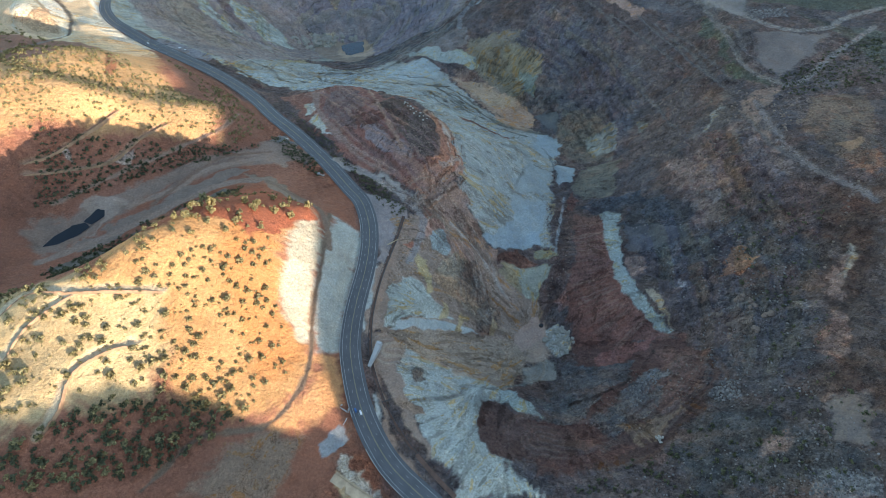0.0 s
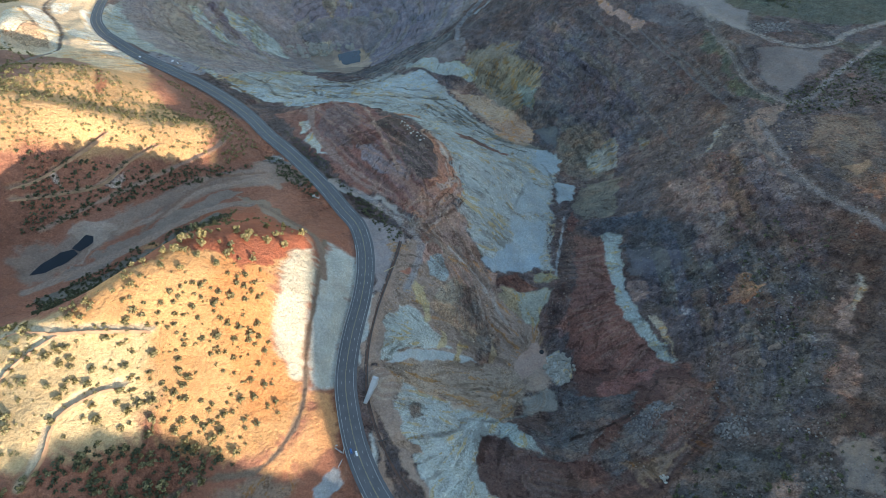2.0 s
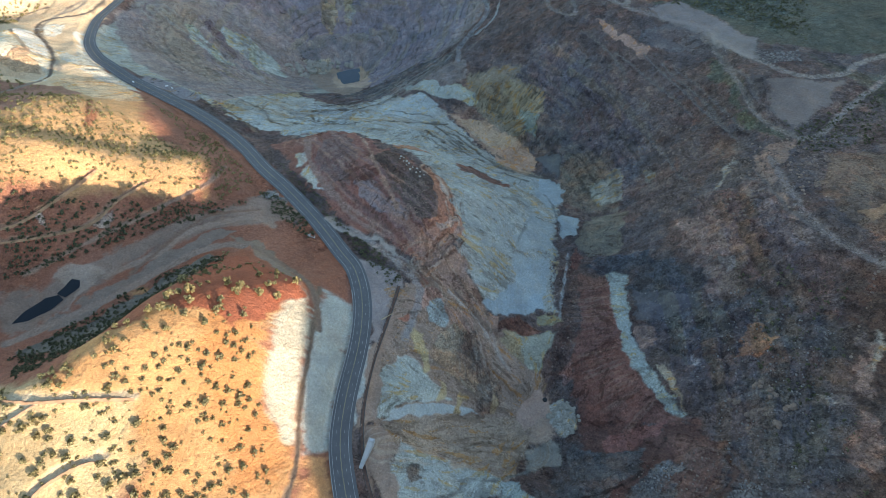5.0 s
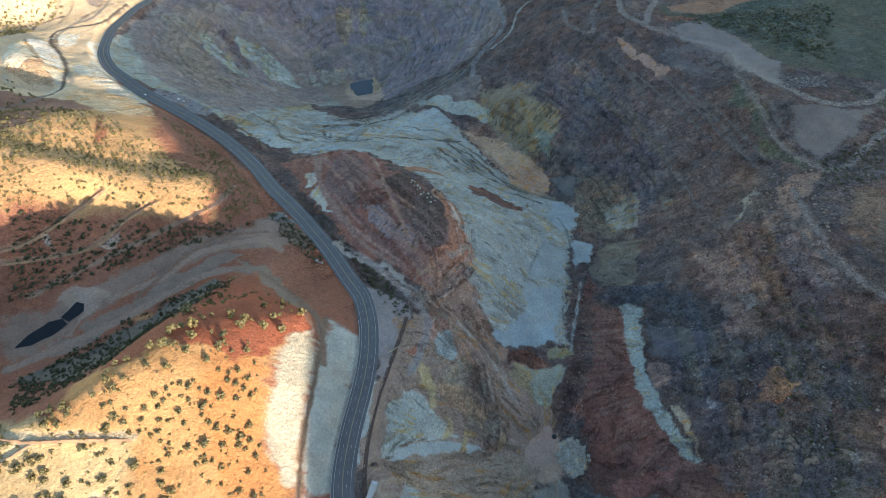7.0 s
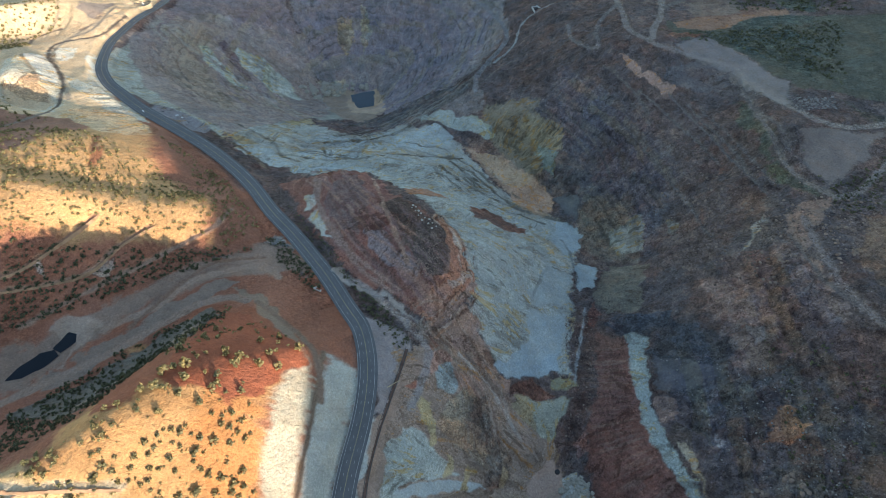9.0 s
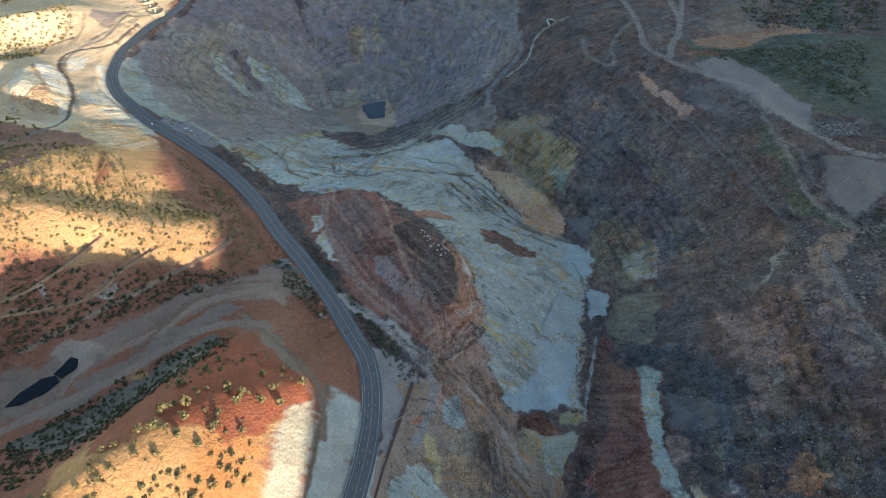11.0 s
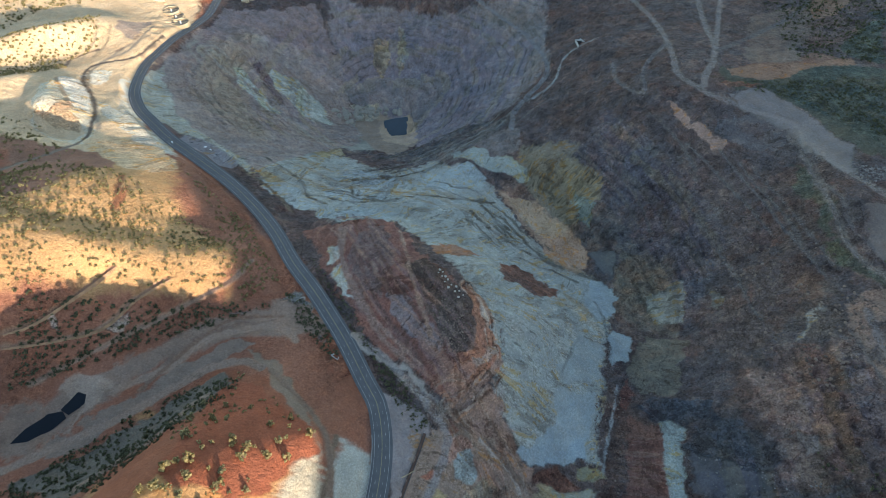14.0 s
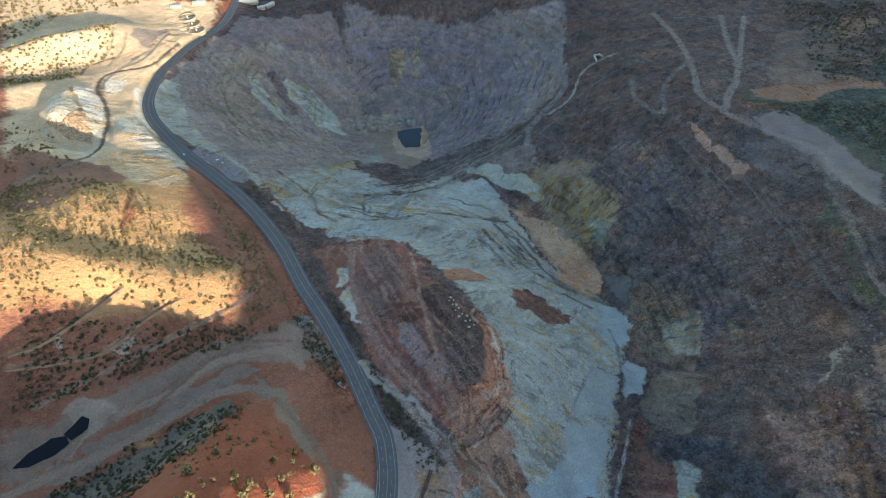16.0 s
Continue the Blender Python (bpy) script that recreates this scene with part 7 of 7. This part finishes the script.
# ---- things along the highway ----
mat_rust = plain("rusted_steel", (0.13, 0.075, 0.055), 0.85, 0.2, vary=0.3)
mat_dark_steel = plain("dark_weathered_steel", (0.07, 0.065, 0.062), 0.7, 0.3, vary=0.25)
mat_timber = plain("weathered_timber", (0.42, 0.33, 0.2), 0.85, vary=0.2)
mat_pale_concrete = plain("pale_concrete", (0.36, 0.355, 0.34), 0.85, vary=0.15, scale=0.6)
mat_block = plain("tan_block", (0.46, 0.34, 0.22), 0.9, vary=0.2)
mat_blue_paint = plain("blue_car_paint", (0.03, 0.12, 0.32), 0.3, vary=0.05)
mat_white_paint = plain("white_car_paint", (0.72, 0.73, 0.74), 0.3, vary=0.04)
mat_dark_paint = plain("dark_car_paint", (0.04, 0.04, 0.045), 0.3, vary=0.05)
mat_tyre = plain("tyre_rubber", (0.02, 0.02, 0.02), 0.9, vary=0.1)
mat_window = plain("tinted_window", (0.015, 0.018, 0.02), 0.08, vary=0.05)
mat_wall = plain("cream_wall", (0.44, 0.37, 0.27), 0.85, vary=0.1)
mat_roof = plain("white_metal_roof", (0.50, 0.49, 0.46), 0.5, 0.1, vary=0.1)
mat_tan_concrete = plain("tan_stained_concrete", (0.36, 0.29, 0.19), 0.9, vary=0.25, scale=0.4)
mat_berm = plain("earth_berm", (0.30, 0.18, 0.105), 0.95, vary=0.3, scale=0.8, relief=0.4)
mat_black = plain("sump_and_opening_black", (0.012, 0.012, 0.014), 0.4, vary=0.1)


def heading(a, b):
    return math.degrees(math.atan2(b[1] - a[1], b[0] - a[0]))


def make_car(name, paint, label, x, y, z, turn, length=4.6, van=False):
    root = new(name)
    root.matrix_world = pose(x, y, z, 0, 0, turn)
    tagged(root, label, "van" if van else "car", group="vehicles on the highway")
    tall = 1.35 if van else 0.85
    bm = bmesh.new()
    box(bm, pose(0, 0, 0.32), length, 1.85, tall - 0.1, 0.16)
    part("body", bm, paint, root)
    bm = bmesh.new()
    box(bm, pose(-0.35, 0, tall + 0.15), length * (0.72 if van else 0.5), 1.6, 0.55, 0.2)
    part("cabin", bm, paint, root)
    for name_, at, sx in (("windshield", length * 0.2, 0.5), ("rear_window", -length * 0.33, 0.4)):
        bm = bmesh.new()
        box(bm, pose(at, 0, tall + 0.24, 0, 28 if at > 0 else -28), sx, 1.45, 0.06, 0.02)
        part(name_, bm, mat_window, root)
    for sx in (-1, 1):
        for sy in (-1, 1):
            bm = bmesh.new()
            bmesh.ops.create_cone(bm, cap_ends=True, segments=14, radius1=0.34, radius2=0.34, depth=0.24,
                                  matrix=pose(sx * length * 0.31, sy * 0.86, 0.34, 90))
            part("wheel", bm, mat_tyre, root)
    return root


def on_road(y, aside):
    """A place on the highway at that y, so far to the right of its centre, with the road's heading."""
    i = int(np.argmin(np.abs(highway[:, 1] - y)))
    p, q = offset_line(highway, aside)[i], highway[min(i + 1, len(highway) - 1)]
    return (*p[:2], p[2] + 0.02, heading(highway[i - 1], q))


make_car("car", mat_blue_paint, "bright blue car driving on the dark asphalt highway", *on_road(205, -5.3))
make_car("car", mat_white_paint, "white car driving on the dark asphalt highway", *on_road(201, -1.6))
make_car("car", mat_white_paint, "small white car on the curving highway", *on_road(918, -3.0))
for paint, x, y, turn, label, van in ((mat_white_paint, -485, 926, 20, "white van parked on the gravel pull-off", True),
                                      (mat_dark_paint, -509, 930, -8, "dark car parked on the gravel pull-off", False),
                                      (mat_dark_paint, -459, 909, -40, "black car parked on the gravel pull-off", False),
                                      (mat_white_paint, -474, 921, -30, "white car parked on the gravel pull-off", False)):
    make_car("van" if van else "car", paint, label, x, y, floor_z(x, y), turn, 5.6 if van else 4.6, van)

# concrete barrier on the outer edge of the bend
barrier = tagged(new("road_barrier"), "pale concrete barrier along the outer bend of the highway", "barrier")
edge = offset_line(spline(highway, 2.0), -(ROAD_HALF - 0.5))
run = edge[(edge[:, 1] > 196) & (edge[:, 1] < 452)]
for i in range(0, len(run) - 3, 3):
    bm = bmesh.new()
    ribbon(bm, run[i:i + 4], -0.32, 0.32, 0.28, 0.5)
    ribbon(bm, run[i:i + 4], -0.14, 0.14, 0.9, 0.62)
    part("barrier_segment", bm, mat_pale_concrete, barrier)
lower = edge[edge[:, 1] <= 170]
wall = tagged(new("roadside_wall"), "low pale concrete wall on the verge of the highway", "wall")
for i in range(0, len(lower) - 4, 4):
    bm = bmesh.new()
    ribbon(bm, lower[i:i + 5], -0.4, 0.05, 0.75, 1.2)
    part("wall_segment", bm, mat_concrete, wall)

# steel flume that follows the bench between road and pit
FLUME = [(10, 129), (-2, 141), (-19, 160), (-34.5, 180), (-48, 201), (-59.5, 225), (-69, 252), (-73, 276), (-74, 302), (-72.5, 331), (-68, 363), (-62, 393), (-57.5, 414), (-52, 437), (-48, 457)]
bed = spline([(x, y, 0) for x, y in FLUME], 4.0)
bed[:, 2] = [floor_z(x, y) for x, y, _ in bed]
for _ in range(8):
    bed[1:-1, 2] = (bed[:-2, 2] + 2 * bed[1:-1, 2] + bed[2:, 2]) / 4
flume = tagged(new("flume"), "long dark rusted steel flume beside the highway", "flume")
for name, left, right, lift, thick, mat in (("side_wall", -1.75, -1.35, 1.5, 2.4, mat_dark_steel), ("side_wall", 1.35, 1.75, 1.5, 2.4, mat_dark_steel),
                                            ("trough_floor", -1.35, 1.35, 0.7, 0.6, mat_rust)):
    bm = bmesh.new()
    ribbon(bm, bed, left, right, lift, thick)
    part(name, bm, mat, flume)
for i in range(0, 12):
    bm = bmesh.new()
    ribbon(bm, bed[i:i + 2] if i < len(bed) - 1 else bed[-2:], -1.9, 1.9, 1.62 + 0.02 * (i % 2), 0.1)
    part("cover_plate", bm, mat_rust, flume, "red-brown rusted cover plate")
bm = bmesh.new()
a, b = Vector((-64.5, 410.5, floor_z(-64.5, 410.5) + 2.1)), Vector((-53, 418.5, floor_z(-53, 418.5) + 2.1))
box(bm, Matrix.Translation((a + b) / 2) @ pose(0, 0, -0.4, 0, 0, heading(a, b)), (b - a).length, 0.8, 0.8, 0.08)
tagged(part("timber_beam", bm, mat_timber), "pale weathered timber beam laid across the flume", "beam")
bm = bmesh.new()
x, y = -54.0, 214.5
box(bm, pose(x, y, floor_z(x, y) + 0.2, 0, 0, 20), 12, 0.5, 1.9, 0.06)
tagged(part("cross_pipe", bm, mat_dark_steel), "dark steel pipe bridge crossing the flume", "pipe")

# concrete ramp over the flume
ramp_root = tagged(new("concrete_ramp"), "long pale concrete ramp beside the highway", "ramp")
quad = [(-72.6, 249.5), (-69.8, 249.2), (-61.2, 271.0), (-66.2, 272.6)]
low, high = floor_z(-71, 244) + 0.6, floor_z(-71, 244) + 3.2
bm = bmesh.new()
top = [bm.verts.new((*p, z)) for p, z in zip(quad, (low, low, high, high))]
bot = [bm.verts.new((*p, z)) for p, z in zip(quad, (low - 2, low - 2, low - 4, low - 4))]
bm.faces.new(top)
for i in range(4):
    bm.faces.new((top[i], bot[i], bot[(i + 1) % 4], top[(i + 1) % 4]))
part("deck", bm, mat_pale_concrete, ramp_root)
for i, j in ((0, 3), (1, 2)):
    a, b = Vector((*quad[i], low)), Vector((*quad[j], high))
    bm = bmesh.new()
    line = np.array([a, b])
    ribbon(bm, line, -0.2, 0.2, 0.55, 0.7)
    part("kerb", bm, mat_pale_concrete, ramp_root)
bm = bmesh.new()
box(bm, pose(-63.2, 273.6, high - 4.2, 0, 0, 166), 5.6, 3.4, 4.6, 0.12)
part("head_block", bm, mat_pale_concrete, ramp_root)
bm = bmesh.new()
box(bm, pose(-63.2, 273.6, high + 0.4, 0, 0, 166), 3.8, 2.1, 0.22, 0.05)
part("grate", bm, mat_steel, ramp_root, "grey steel grate set in the block")


def headwall(x, y, turn, wide, label):
    root = tagged(new("culvert_headwall"), label, "culvert", group="culverts under the road")
    root.matrix_world = pose(x, y, floor_z(x, y), 0, 0, turn)
    bm = bmesh.new()
    box(bm, pose(0, 0, -1.5), wide, 0.7, 3.4, 0.08)
    part("wall", bm, mat_concrete, root)
    for s in (-1, 1):
        bm = bmesh.new()
        box(bm, pose(s * wide * 0.55, -1.6, -1.5, 0, 0, s * 62), 4.2, 0.6, 2.9, 0.08)
        part("wing_wall", bm, mat_concrete, root)
    # black slab on the wall face, in place of the darkness inside
    bm = bmesh.new()
    box(bm, pose(0, -0.42, -1.2), wide * 0.5, 0.2, 2.0, 0.05)
    part("opening", bm, mat_black, root, "black panel standing for the dark of the culvert mouth")


headwall(-90.5, 204.5, 150, 8, "weathered grey concrete culvert headwall below the cut bank")
headwall(-223.5, 612, 40, 9, "pale concrete culvert headwall under the highway")
headwall(-161.5, 534, 150, 8, "pale concrete culvert headwall beside the dirt track")
bm = bmesh.new()
a, b = Vector((-90, 185.5, floor_z(-90, 185.5) + 0.6)), Vector((-85.8, 195.5, floor_z(-85.8, 195.5) + 0.6))
box(bm, Matrix.Translation((a + b) / 2) @ pose(0, 0, -0.3, 0, 0, heading(a, b)), (b - a).length, 0.55, 0.55, 0.1)
tagged(part("white_pipe", bm, mat_white), "long white pipe lying on the red bank", "pipe")

# stepped tan platform by the lower bend
bank = tagged(new("tan_platform"), "tan earth-filled block platform beside the highway", "platform")
bm = bmesh.new()
box(bm, pose(-74, 132, floor_z(-74, 132) - 2.5, 0, 0, -32), 40, 7.5, 3.4, 0.3)
part("deck", bm, mat_block, bank)
for i in range(16):
    bm = bmesh.new()
    p = Vector((-74, 132, 0)) + Matrix.Rotation(radians(-32), 3, "Z") @ Vector((-18 + i * 2.4, 4.6, 0))
    box(bm, pose(p.x, p.y, floor_z(p.x, p.y) - 1.2, 0, 0, -32 + (i * 7) % 11), 2.1, 1.6, 2.6 + 0.3 * (i % 3), 0.15)
    part("block", bm, mat_block, bank)

# windrows of earth on the sunward edge of the hill tracks
def earth_berm(line, wide, tall, label):
    mid = spline([(*p, 0) for p in line], 2.5)
    a, b = offset_line(mid, wide), offset_line(mid, -wide)
    run = a if ((a - mid)[:, :2] @ np.array([0.72, -0.69])).mean() > 0 else b
    out = np.sign(((run - mid)[:, :2] @ np.array([0.72, -0.69])).mean())
    bm, rows = bmesh.new(), []
    for i, (p, q) in enumerate(zip(run, mid)):
        d = Vector((p[0] - q[0], p[1] - q[1], 0)).normalized()
        grow = min(1.0, i / 4, (len(run) - 1 - i) / 4) * (0.8 + 0.4 * abs(math.sin(i * 1.7)) * abs(math.cos(i * 0.61)))
        row = []
        for off, up in ((-1.5, -0.5), (-0.7, 0.7), (-0.1, 1.0), (0.5, 0.75), (2.4, -1.2)):
            x, y = p[0] + d.x * (off + 0.25 * math.sin(i * 2.3 + off)), p[1] + d.y * (off + 0.25 * math.sin(i * 2.3 + off))
            row.append(bm.verts.new((x, y, floor_z(x, y) + up * tall * (grow if up > 0 else 1))))
        rows.append(row)
    for r, s in zip(rows, rows[1:]):
        for k in range(4):
            bm.faces.new((r[k], s[k], s[k + 1], r[k + 1]))
    tagged(part("earth_berm", bm, mat_berm), label, "berm", group="berms along the tracks")


for name, _, wide, line in TRACKS:
    if name.startswith(("hill_track", "second_track")) and name != "second_track_c":
        earth_berm(line, wide + 0.8, 1.5, "low berm of orange earth edging a hillside track")

# ---- the old works at the head of the valley ----
for x, y in ((-768, 1413), (-750, 1394), (-728, 1369)):
    tank = tagged(new("thickener_tank"), "round open concrete thickener tank with a bridge across", "tank", group="thickener tanks")
    tank.matrix_world = pose(x, y, max(floor_z(x, y), floor_z(x + 12, y - 8)), 0, 0, 24)
    bm = bmesh.new()
    r0, r1, h, n = 17.5, 18.6, 6.0, 40
    rings = [[bm.verts.new((r * math.cos(6.2832 * i / n), r * math.sin(6.2832 * i / n), z)) for i in range(n)] for r, z in ((r1, -8), (r1, h), (r0, h), (r0, 0.5))]
    for a, b in zip(rings, rings[1:]):
        for i in range(n):
            bm.faces.new((a[i], a[(i + 1) % n], b[(i + 1) % n], b[i]))
    part("tank_wall", bm, mat_tan_concrete, tank)
    bm = bmesh.new()
    bmesh.ops.create_circle(bm, cap_ends=True, segments=n, radius=r0, matrix=pose(0, 0, 0.9))
    part("tank_floor", bm, mat_block, tank)
    bm = bmesh.new()
    box(bm, pose(0, 0, h - 0.2), 36, 1.6, 0.9, 0.05)
    part("bridge", bm, mat_dark_steel, tank)
    bm = bmesh.new()
    bmesh.ops.create_cone(bm, cap_ends=True, segments=16, radius1=2.4, radius2=1.6, depth=6.5, matrix=pose(0, 0, 4.0))
    part("pier", bm, mat_concrete, tank)


def make_house(x, y, turn, long, wide, tall, label):
    root = tagged(new("works_building"), label, "building", group="works buildings")
    root.matrix_world = pose(x, y, floor_z(x, y) - 1.0, 0, 0, turn)
    bm = bmesh.new()
    box(bm, pose(0, 0, 0), long, wide, tall + 1, 0.05)
    part("wall", bm, mat_wall, root)
    bm = bmesh.new()
    e, r = tall + 1.0, tall + 1.0 + wide * 0.16
    pts = [[bm.verts.new((s * (long / 2 + 0.6), t * (wide / 2 + 0.6) * k, z)) for t, k, z in ((-1, 1, e), (0, 0, r), (1, 1, e), (1, 1, e - 0.4), (-1, 1, e - 0.4))] for s in (-1, 1)]
    for i in range(5):
        bm.faces.new((pts[0][i], pts[0][(i + 1) % 5], pts[1][(i + 1) % 5], pts[1][i]))
    for p in pts:
        bm.faces.new(p)
    part("roof", bm, mat_roof, root, "white sheet-metal gable roof")
    for i in range(int(long // 5)):
        bm = bmesh.new()
        box(bm, pose(-long / 2 + 3 + i * 5, -wide / 2 - 0.03, 2.2), 1.8, 0.12, 1.4, 0.02)
        part("window", bm, mat_window, root)
    bm = bmesh.new()
    box(bm, pose(long / 2 + 0.03, 0, 1.0), 0.12, 2.2, 2.6, 0.02)
    part("door", bm, mat_dark_steel, root)


make_house(-808, 1446, 12, 24, 11, 5, "cream works building with a white roof")
make_house(-771, 1484, 20, 30, 12, 6, "long cream works building with a white roof")
make_house(-676, 1548, 8, 46, 12, 7, "long pale warehouse with a white roof beside the highway")
make_house(-643, 1540, 24, 18, 10, 6, "white shed beside the pale warehouse")
make_house(-630, 1562, 60, 26, 10, 6, "white works shed beyond the highway")

# ---- pieces of rock ----
def stone(rng, r, flat=0.75):
    """A rough angular stone: corners and triangles."""
    g = (1 + 5**0.5) / 2
    v = [Vector(p).normalized() for p in ((-1, g, 0), (1, g, 0), (-1, -g, 0), (1, -g, 0), (0, -1, g), (0, 1, g), (0, -1, -g), (0, 1, -g), (g, 0, -1), (g, 0, 1), (-g, 0, -1), (-g, 0, 1))]
    out = [(p.x * r * rng.uniform(0.7, 1.25), p.y * r * rng.uniform(0.7, 1.25), p.z * r * flat * rng.uniform(0.7, 1.2)) for p in v]
    return out


STONE_FACES = [(0, 11, 5), (0, 5, 1), (0, 1, 7), (0, 7, 10), (0, 10, 11), (1, 5, 9), (5, 11, 4), (11, 10, 2), (10, 7, 6), (7, 1, 8),
               (3, 9, 4), (3, 4, 2), (3, 2, 6), (3, 6, 8), (3, 8, 9), (4, 9, 5), (2, 4, 11), (6, 2, 10), (8, 6, 7), (9, 8, 1)]


def rock(name, dark, light):
    m, t, b = material(name, 0.9)
    at = t.nodes.new("ShaderNodeNewGeometry")
    col = blend(t, dark, light, at.outputs["Random Per Island"])
    fine = noise_tex(t, at.outputs["Position"], 0.9, 5, 0.7)
    t.links.new(blend(t, col, (0.5, 0.47, 0.44), ramp(t, fine, 0.5, 0.66, 0, 0.8), "MULTIPLY"), b.inputs["Base Color"])
    bump(t, b, fine, 0.8, 0.5)
    return m


mat_rubble = rock("mixed_rubble", (0.07, 0.062, 0.062), (0.235, 0.215, 0.205))
mat_brown_rubble = rock("brown_rubble", (0.08, 0.055, 0.045), (0.26, 0.19, 0.15))
mat_white_rock = rock("white_rock", (0.30, 0.275, 0.235), (0.44, 0.41, 0.35))
mat_cliff = rock("pale_cliff_rock", (0.24, 0.22, 0.19), (0.36, 0.34, 0.28))


def rubble(name, mat, label, fields):
    rng, verts, faces = random.Random(len(name) * 7), [], []
    for poly, count, low, high in fields:
        for x, y, r in spots(poly, count, count + 3, low, high, 1.0):
            z, k = floor_z(x, y), len(verts)
            verts += [(x + a, y + b, z + c + r * 0.15) for a, b, c in stone(rng, r)]
            faces += [(a + k, b + k, c + k) for a, b, c in STONE_FACES]
    mesh = bpy.data.meshes.new(name)
    mesh.from_pydata(verts, [], faces)
    mesh.materials.append(mat)
    tagged(new(name, mesh), label, "rubble", kind="stuff")


rubble("grey_rubble", mat_rubble, "loose grey boulders strewn over the mine benches",
       [([(262, 234), (274, 242), (279, 234), (274, 216), (258, 217), (254, 228)], 170, 0.7, 2.3),
        ([(184, 248), (220, 272), (238, 267), (210, 245), (189, 222)], 220, 0.5, 1.5),
        ([(246, 488), (342, 445), (388, 366), (312, 196), (265, 207), (280, 330)], 800, 0.4, 1.5),
        ([(276, 136), (300, 134), (317, 127), (310, 113), (270, 118)], 260, 0.5, 1.5),
        ([(497, 872), (561, 873), (552, 842), (492, 836)], 260, 0.8, 2.4),
        ([(160, 150), (270, 170), (330, 200), (320, 120), (180, 110)], 380, 0.4, 1.3)])
rubble("brown_rubble", mat_brown_rubble, "dark brown stones strewn over the red mound and dump",
       [([(-46, 607), (-20, 605), (-13, 545), (-38, 539), (-50, 579)], 420, 0.5, 1.4),
        ([(120, 215), (190, 190), (245, 225), (280, 275), (220, 280), (150, 235)], 260, 0.4, 1.4),
        ([(150, 560), (190, 560), (165, 430), (130, 390)], 160, 0.5, 1.6),
        ([(300, 560), (420, 520), (520, 640), (400, 760), (300, 800)], 700, 0.6, 2.4),
        ([(380, 330), (460, 440), (540, 560), (440, 420)], 240, 0.6, 2.0)])
rng = random.Random(77)
for x, y in ((-53, 646), (-49, 642), (-45, 637), (-49, 636), (-42, 633), (-45, 629), (-37, 626), (-40, 622), (-31, 625), (-27, 620), (-32, 618), (-22, 615), (-27, 611), (-54, 641)):
    mesh = bpy.data.meshes.new("white_boulder")
    mesh.from_pydata(stone(rng, rng.uniform(1.1, 2.2), 0.6), [], STONE_FACES)
    mesh.materials.append(mat_white_rock)
    ob = new("white_boulder", mesh)
    ob.matrix_world = pose(x, y, floor_z(x, y) + 0.5, 0, 0, rng.uniform(0, 360))
    tagged(ob, "white boulder in a cluster on the red mound", "boulder", group="white boulders on the mound")


def outcrop(name, label, spots_, size, mat, count=3):
    root, rng_ = tagged(new(name), label, "outcrop"), random.Random(len(label))
    for x, y in spots_:
        for _ in range(count):
            px, py, r = x + rng_.uniform(-size, size) * 1.3, y + rng_.uniform(-size, size) * 1.3, size * rng_.uniform(0.55, 1.1)
            mesh = bpy.data.meshes.new("block")
            mesh.from_pydata(stone(rng_, r, 0.8), [], STONE_FACES)
            mesh.materials.append(mat)
            ob = new("block", mesh)
            ob.parent = root
            ob.matrix_world = pose(px, py, floor_z(px, py) + r * 0.15, rng_.uniform(-15, 15), rng_.uniform(-15, 15), rng_.uniform(0, 360))


outcrop("cliff_outcrop", "pale blocky rock outcrop above the pit lake", ((-378, 1307), (-356, 1327), (-332, 1320), (-332, 1347), (-312, 1350), (-295, 1369), (-296, 1341), (-345, 1300), (-278, 1369), (-237, 1362)), 8, mat_cliff, 5)
outcrop("basin_outcrop", "pale grey fractured rock outcrop on the basin floor", ((129, 347), (136, 354), (145, 355), (152, 350), (156, 339), (147, 332), (139, 337), (132, 337), (146, 324), (144, 344)), 2.9, mat_cliff, 7)
outcrop("ridge_outcrop", "broken purple-brown rock outcrop on the east bench", ((316, 330), (322, 318), (300, 300), (310, 286), (328, 300), (296, 322)), 3.2, mat_brown_rubble, 6)
bm = bmesh.new()
bmesh.ops.create_cone(bm, cap_ends=True, segments=9, radius1=3.2, radius2=2.4, depth=1.6, matrix=pose(123.9, 365.1, floor_z(123.9, 365.1) + 0.6))
tagged(part("sump", bm, mat_black), "small black sump on the basin floor", "sump")
bm = bmesh.new()
rng = random.Random(5)
for _ in range(14):
    x, y = 199.5 + rng.gauss(0, 1.6), 187.2 + rng.gauss(0, 1.9)
    k = [bm.verts.new((x + a, y + b, floor_z(x, y) + c + 0.5)) for a, b, c in stone(rng, 1.3)]
    for f in STONE_FACES:
        bm.faces.new([k[i] for i in f])
tagged(part("rock_heap", bm, mat_white_rock), "heap of pale broken rock below the dump", "rock heap")

# collapsed concrete adit on the far spur
adit = tagged(new("adit_portal"), "broken pale concrete adit portal on the spur", "portal")
adit.matrix_world = pose(170, 1352, floor_z(170, 1352), 0, 0, 20)
# the opening is a black block that stands for the unlit inside
for name, m, s, mat in (("side_wall", pose(-7, 0, -1, 0, 0, -8), (2.0, 24, 5), mat_pale_concrete), ("side_wall", pose(7, 4, -1, 0, 0, 12), (2.0, 18, 6), mat_pale_concrete),
                        ("lintel", pose(0, 8, 3, 0, 6, 0), (16, 3, 2), mat_pale_concrete), ("opening", pose(0, 5, -1), (11, 8, 3.5), mat_black),
                        ("fallen_slab", pose(22, 10, 0, 8, 10, 30), (18, 7, 1.4), mat_concrete)):
    bm = bmesh.new()
    box(bm, m, *s, 0.2)
    part(name, bm, mat, adit)
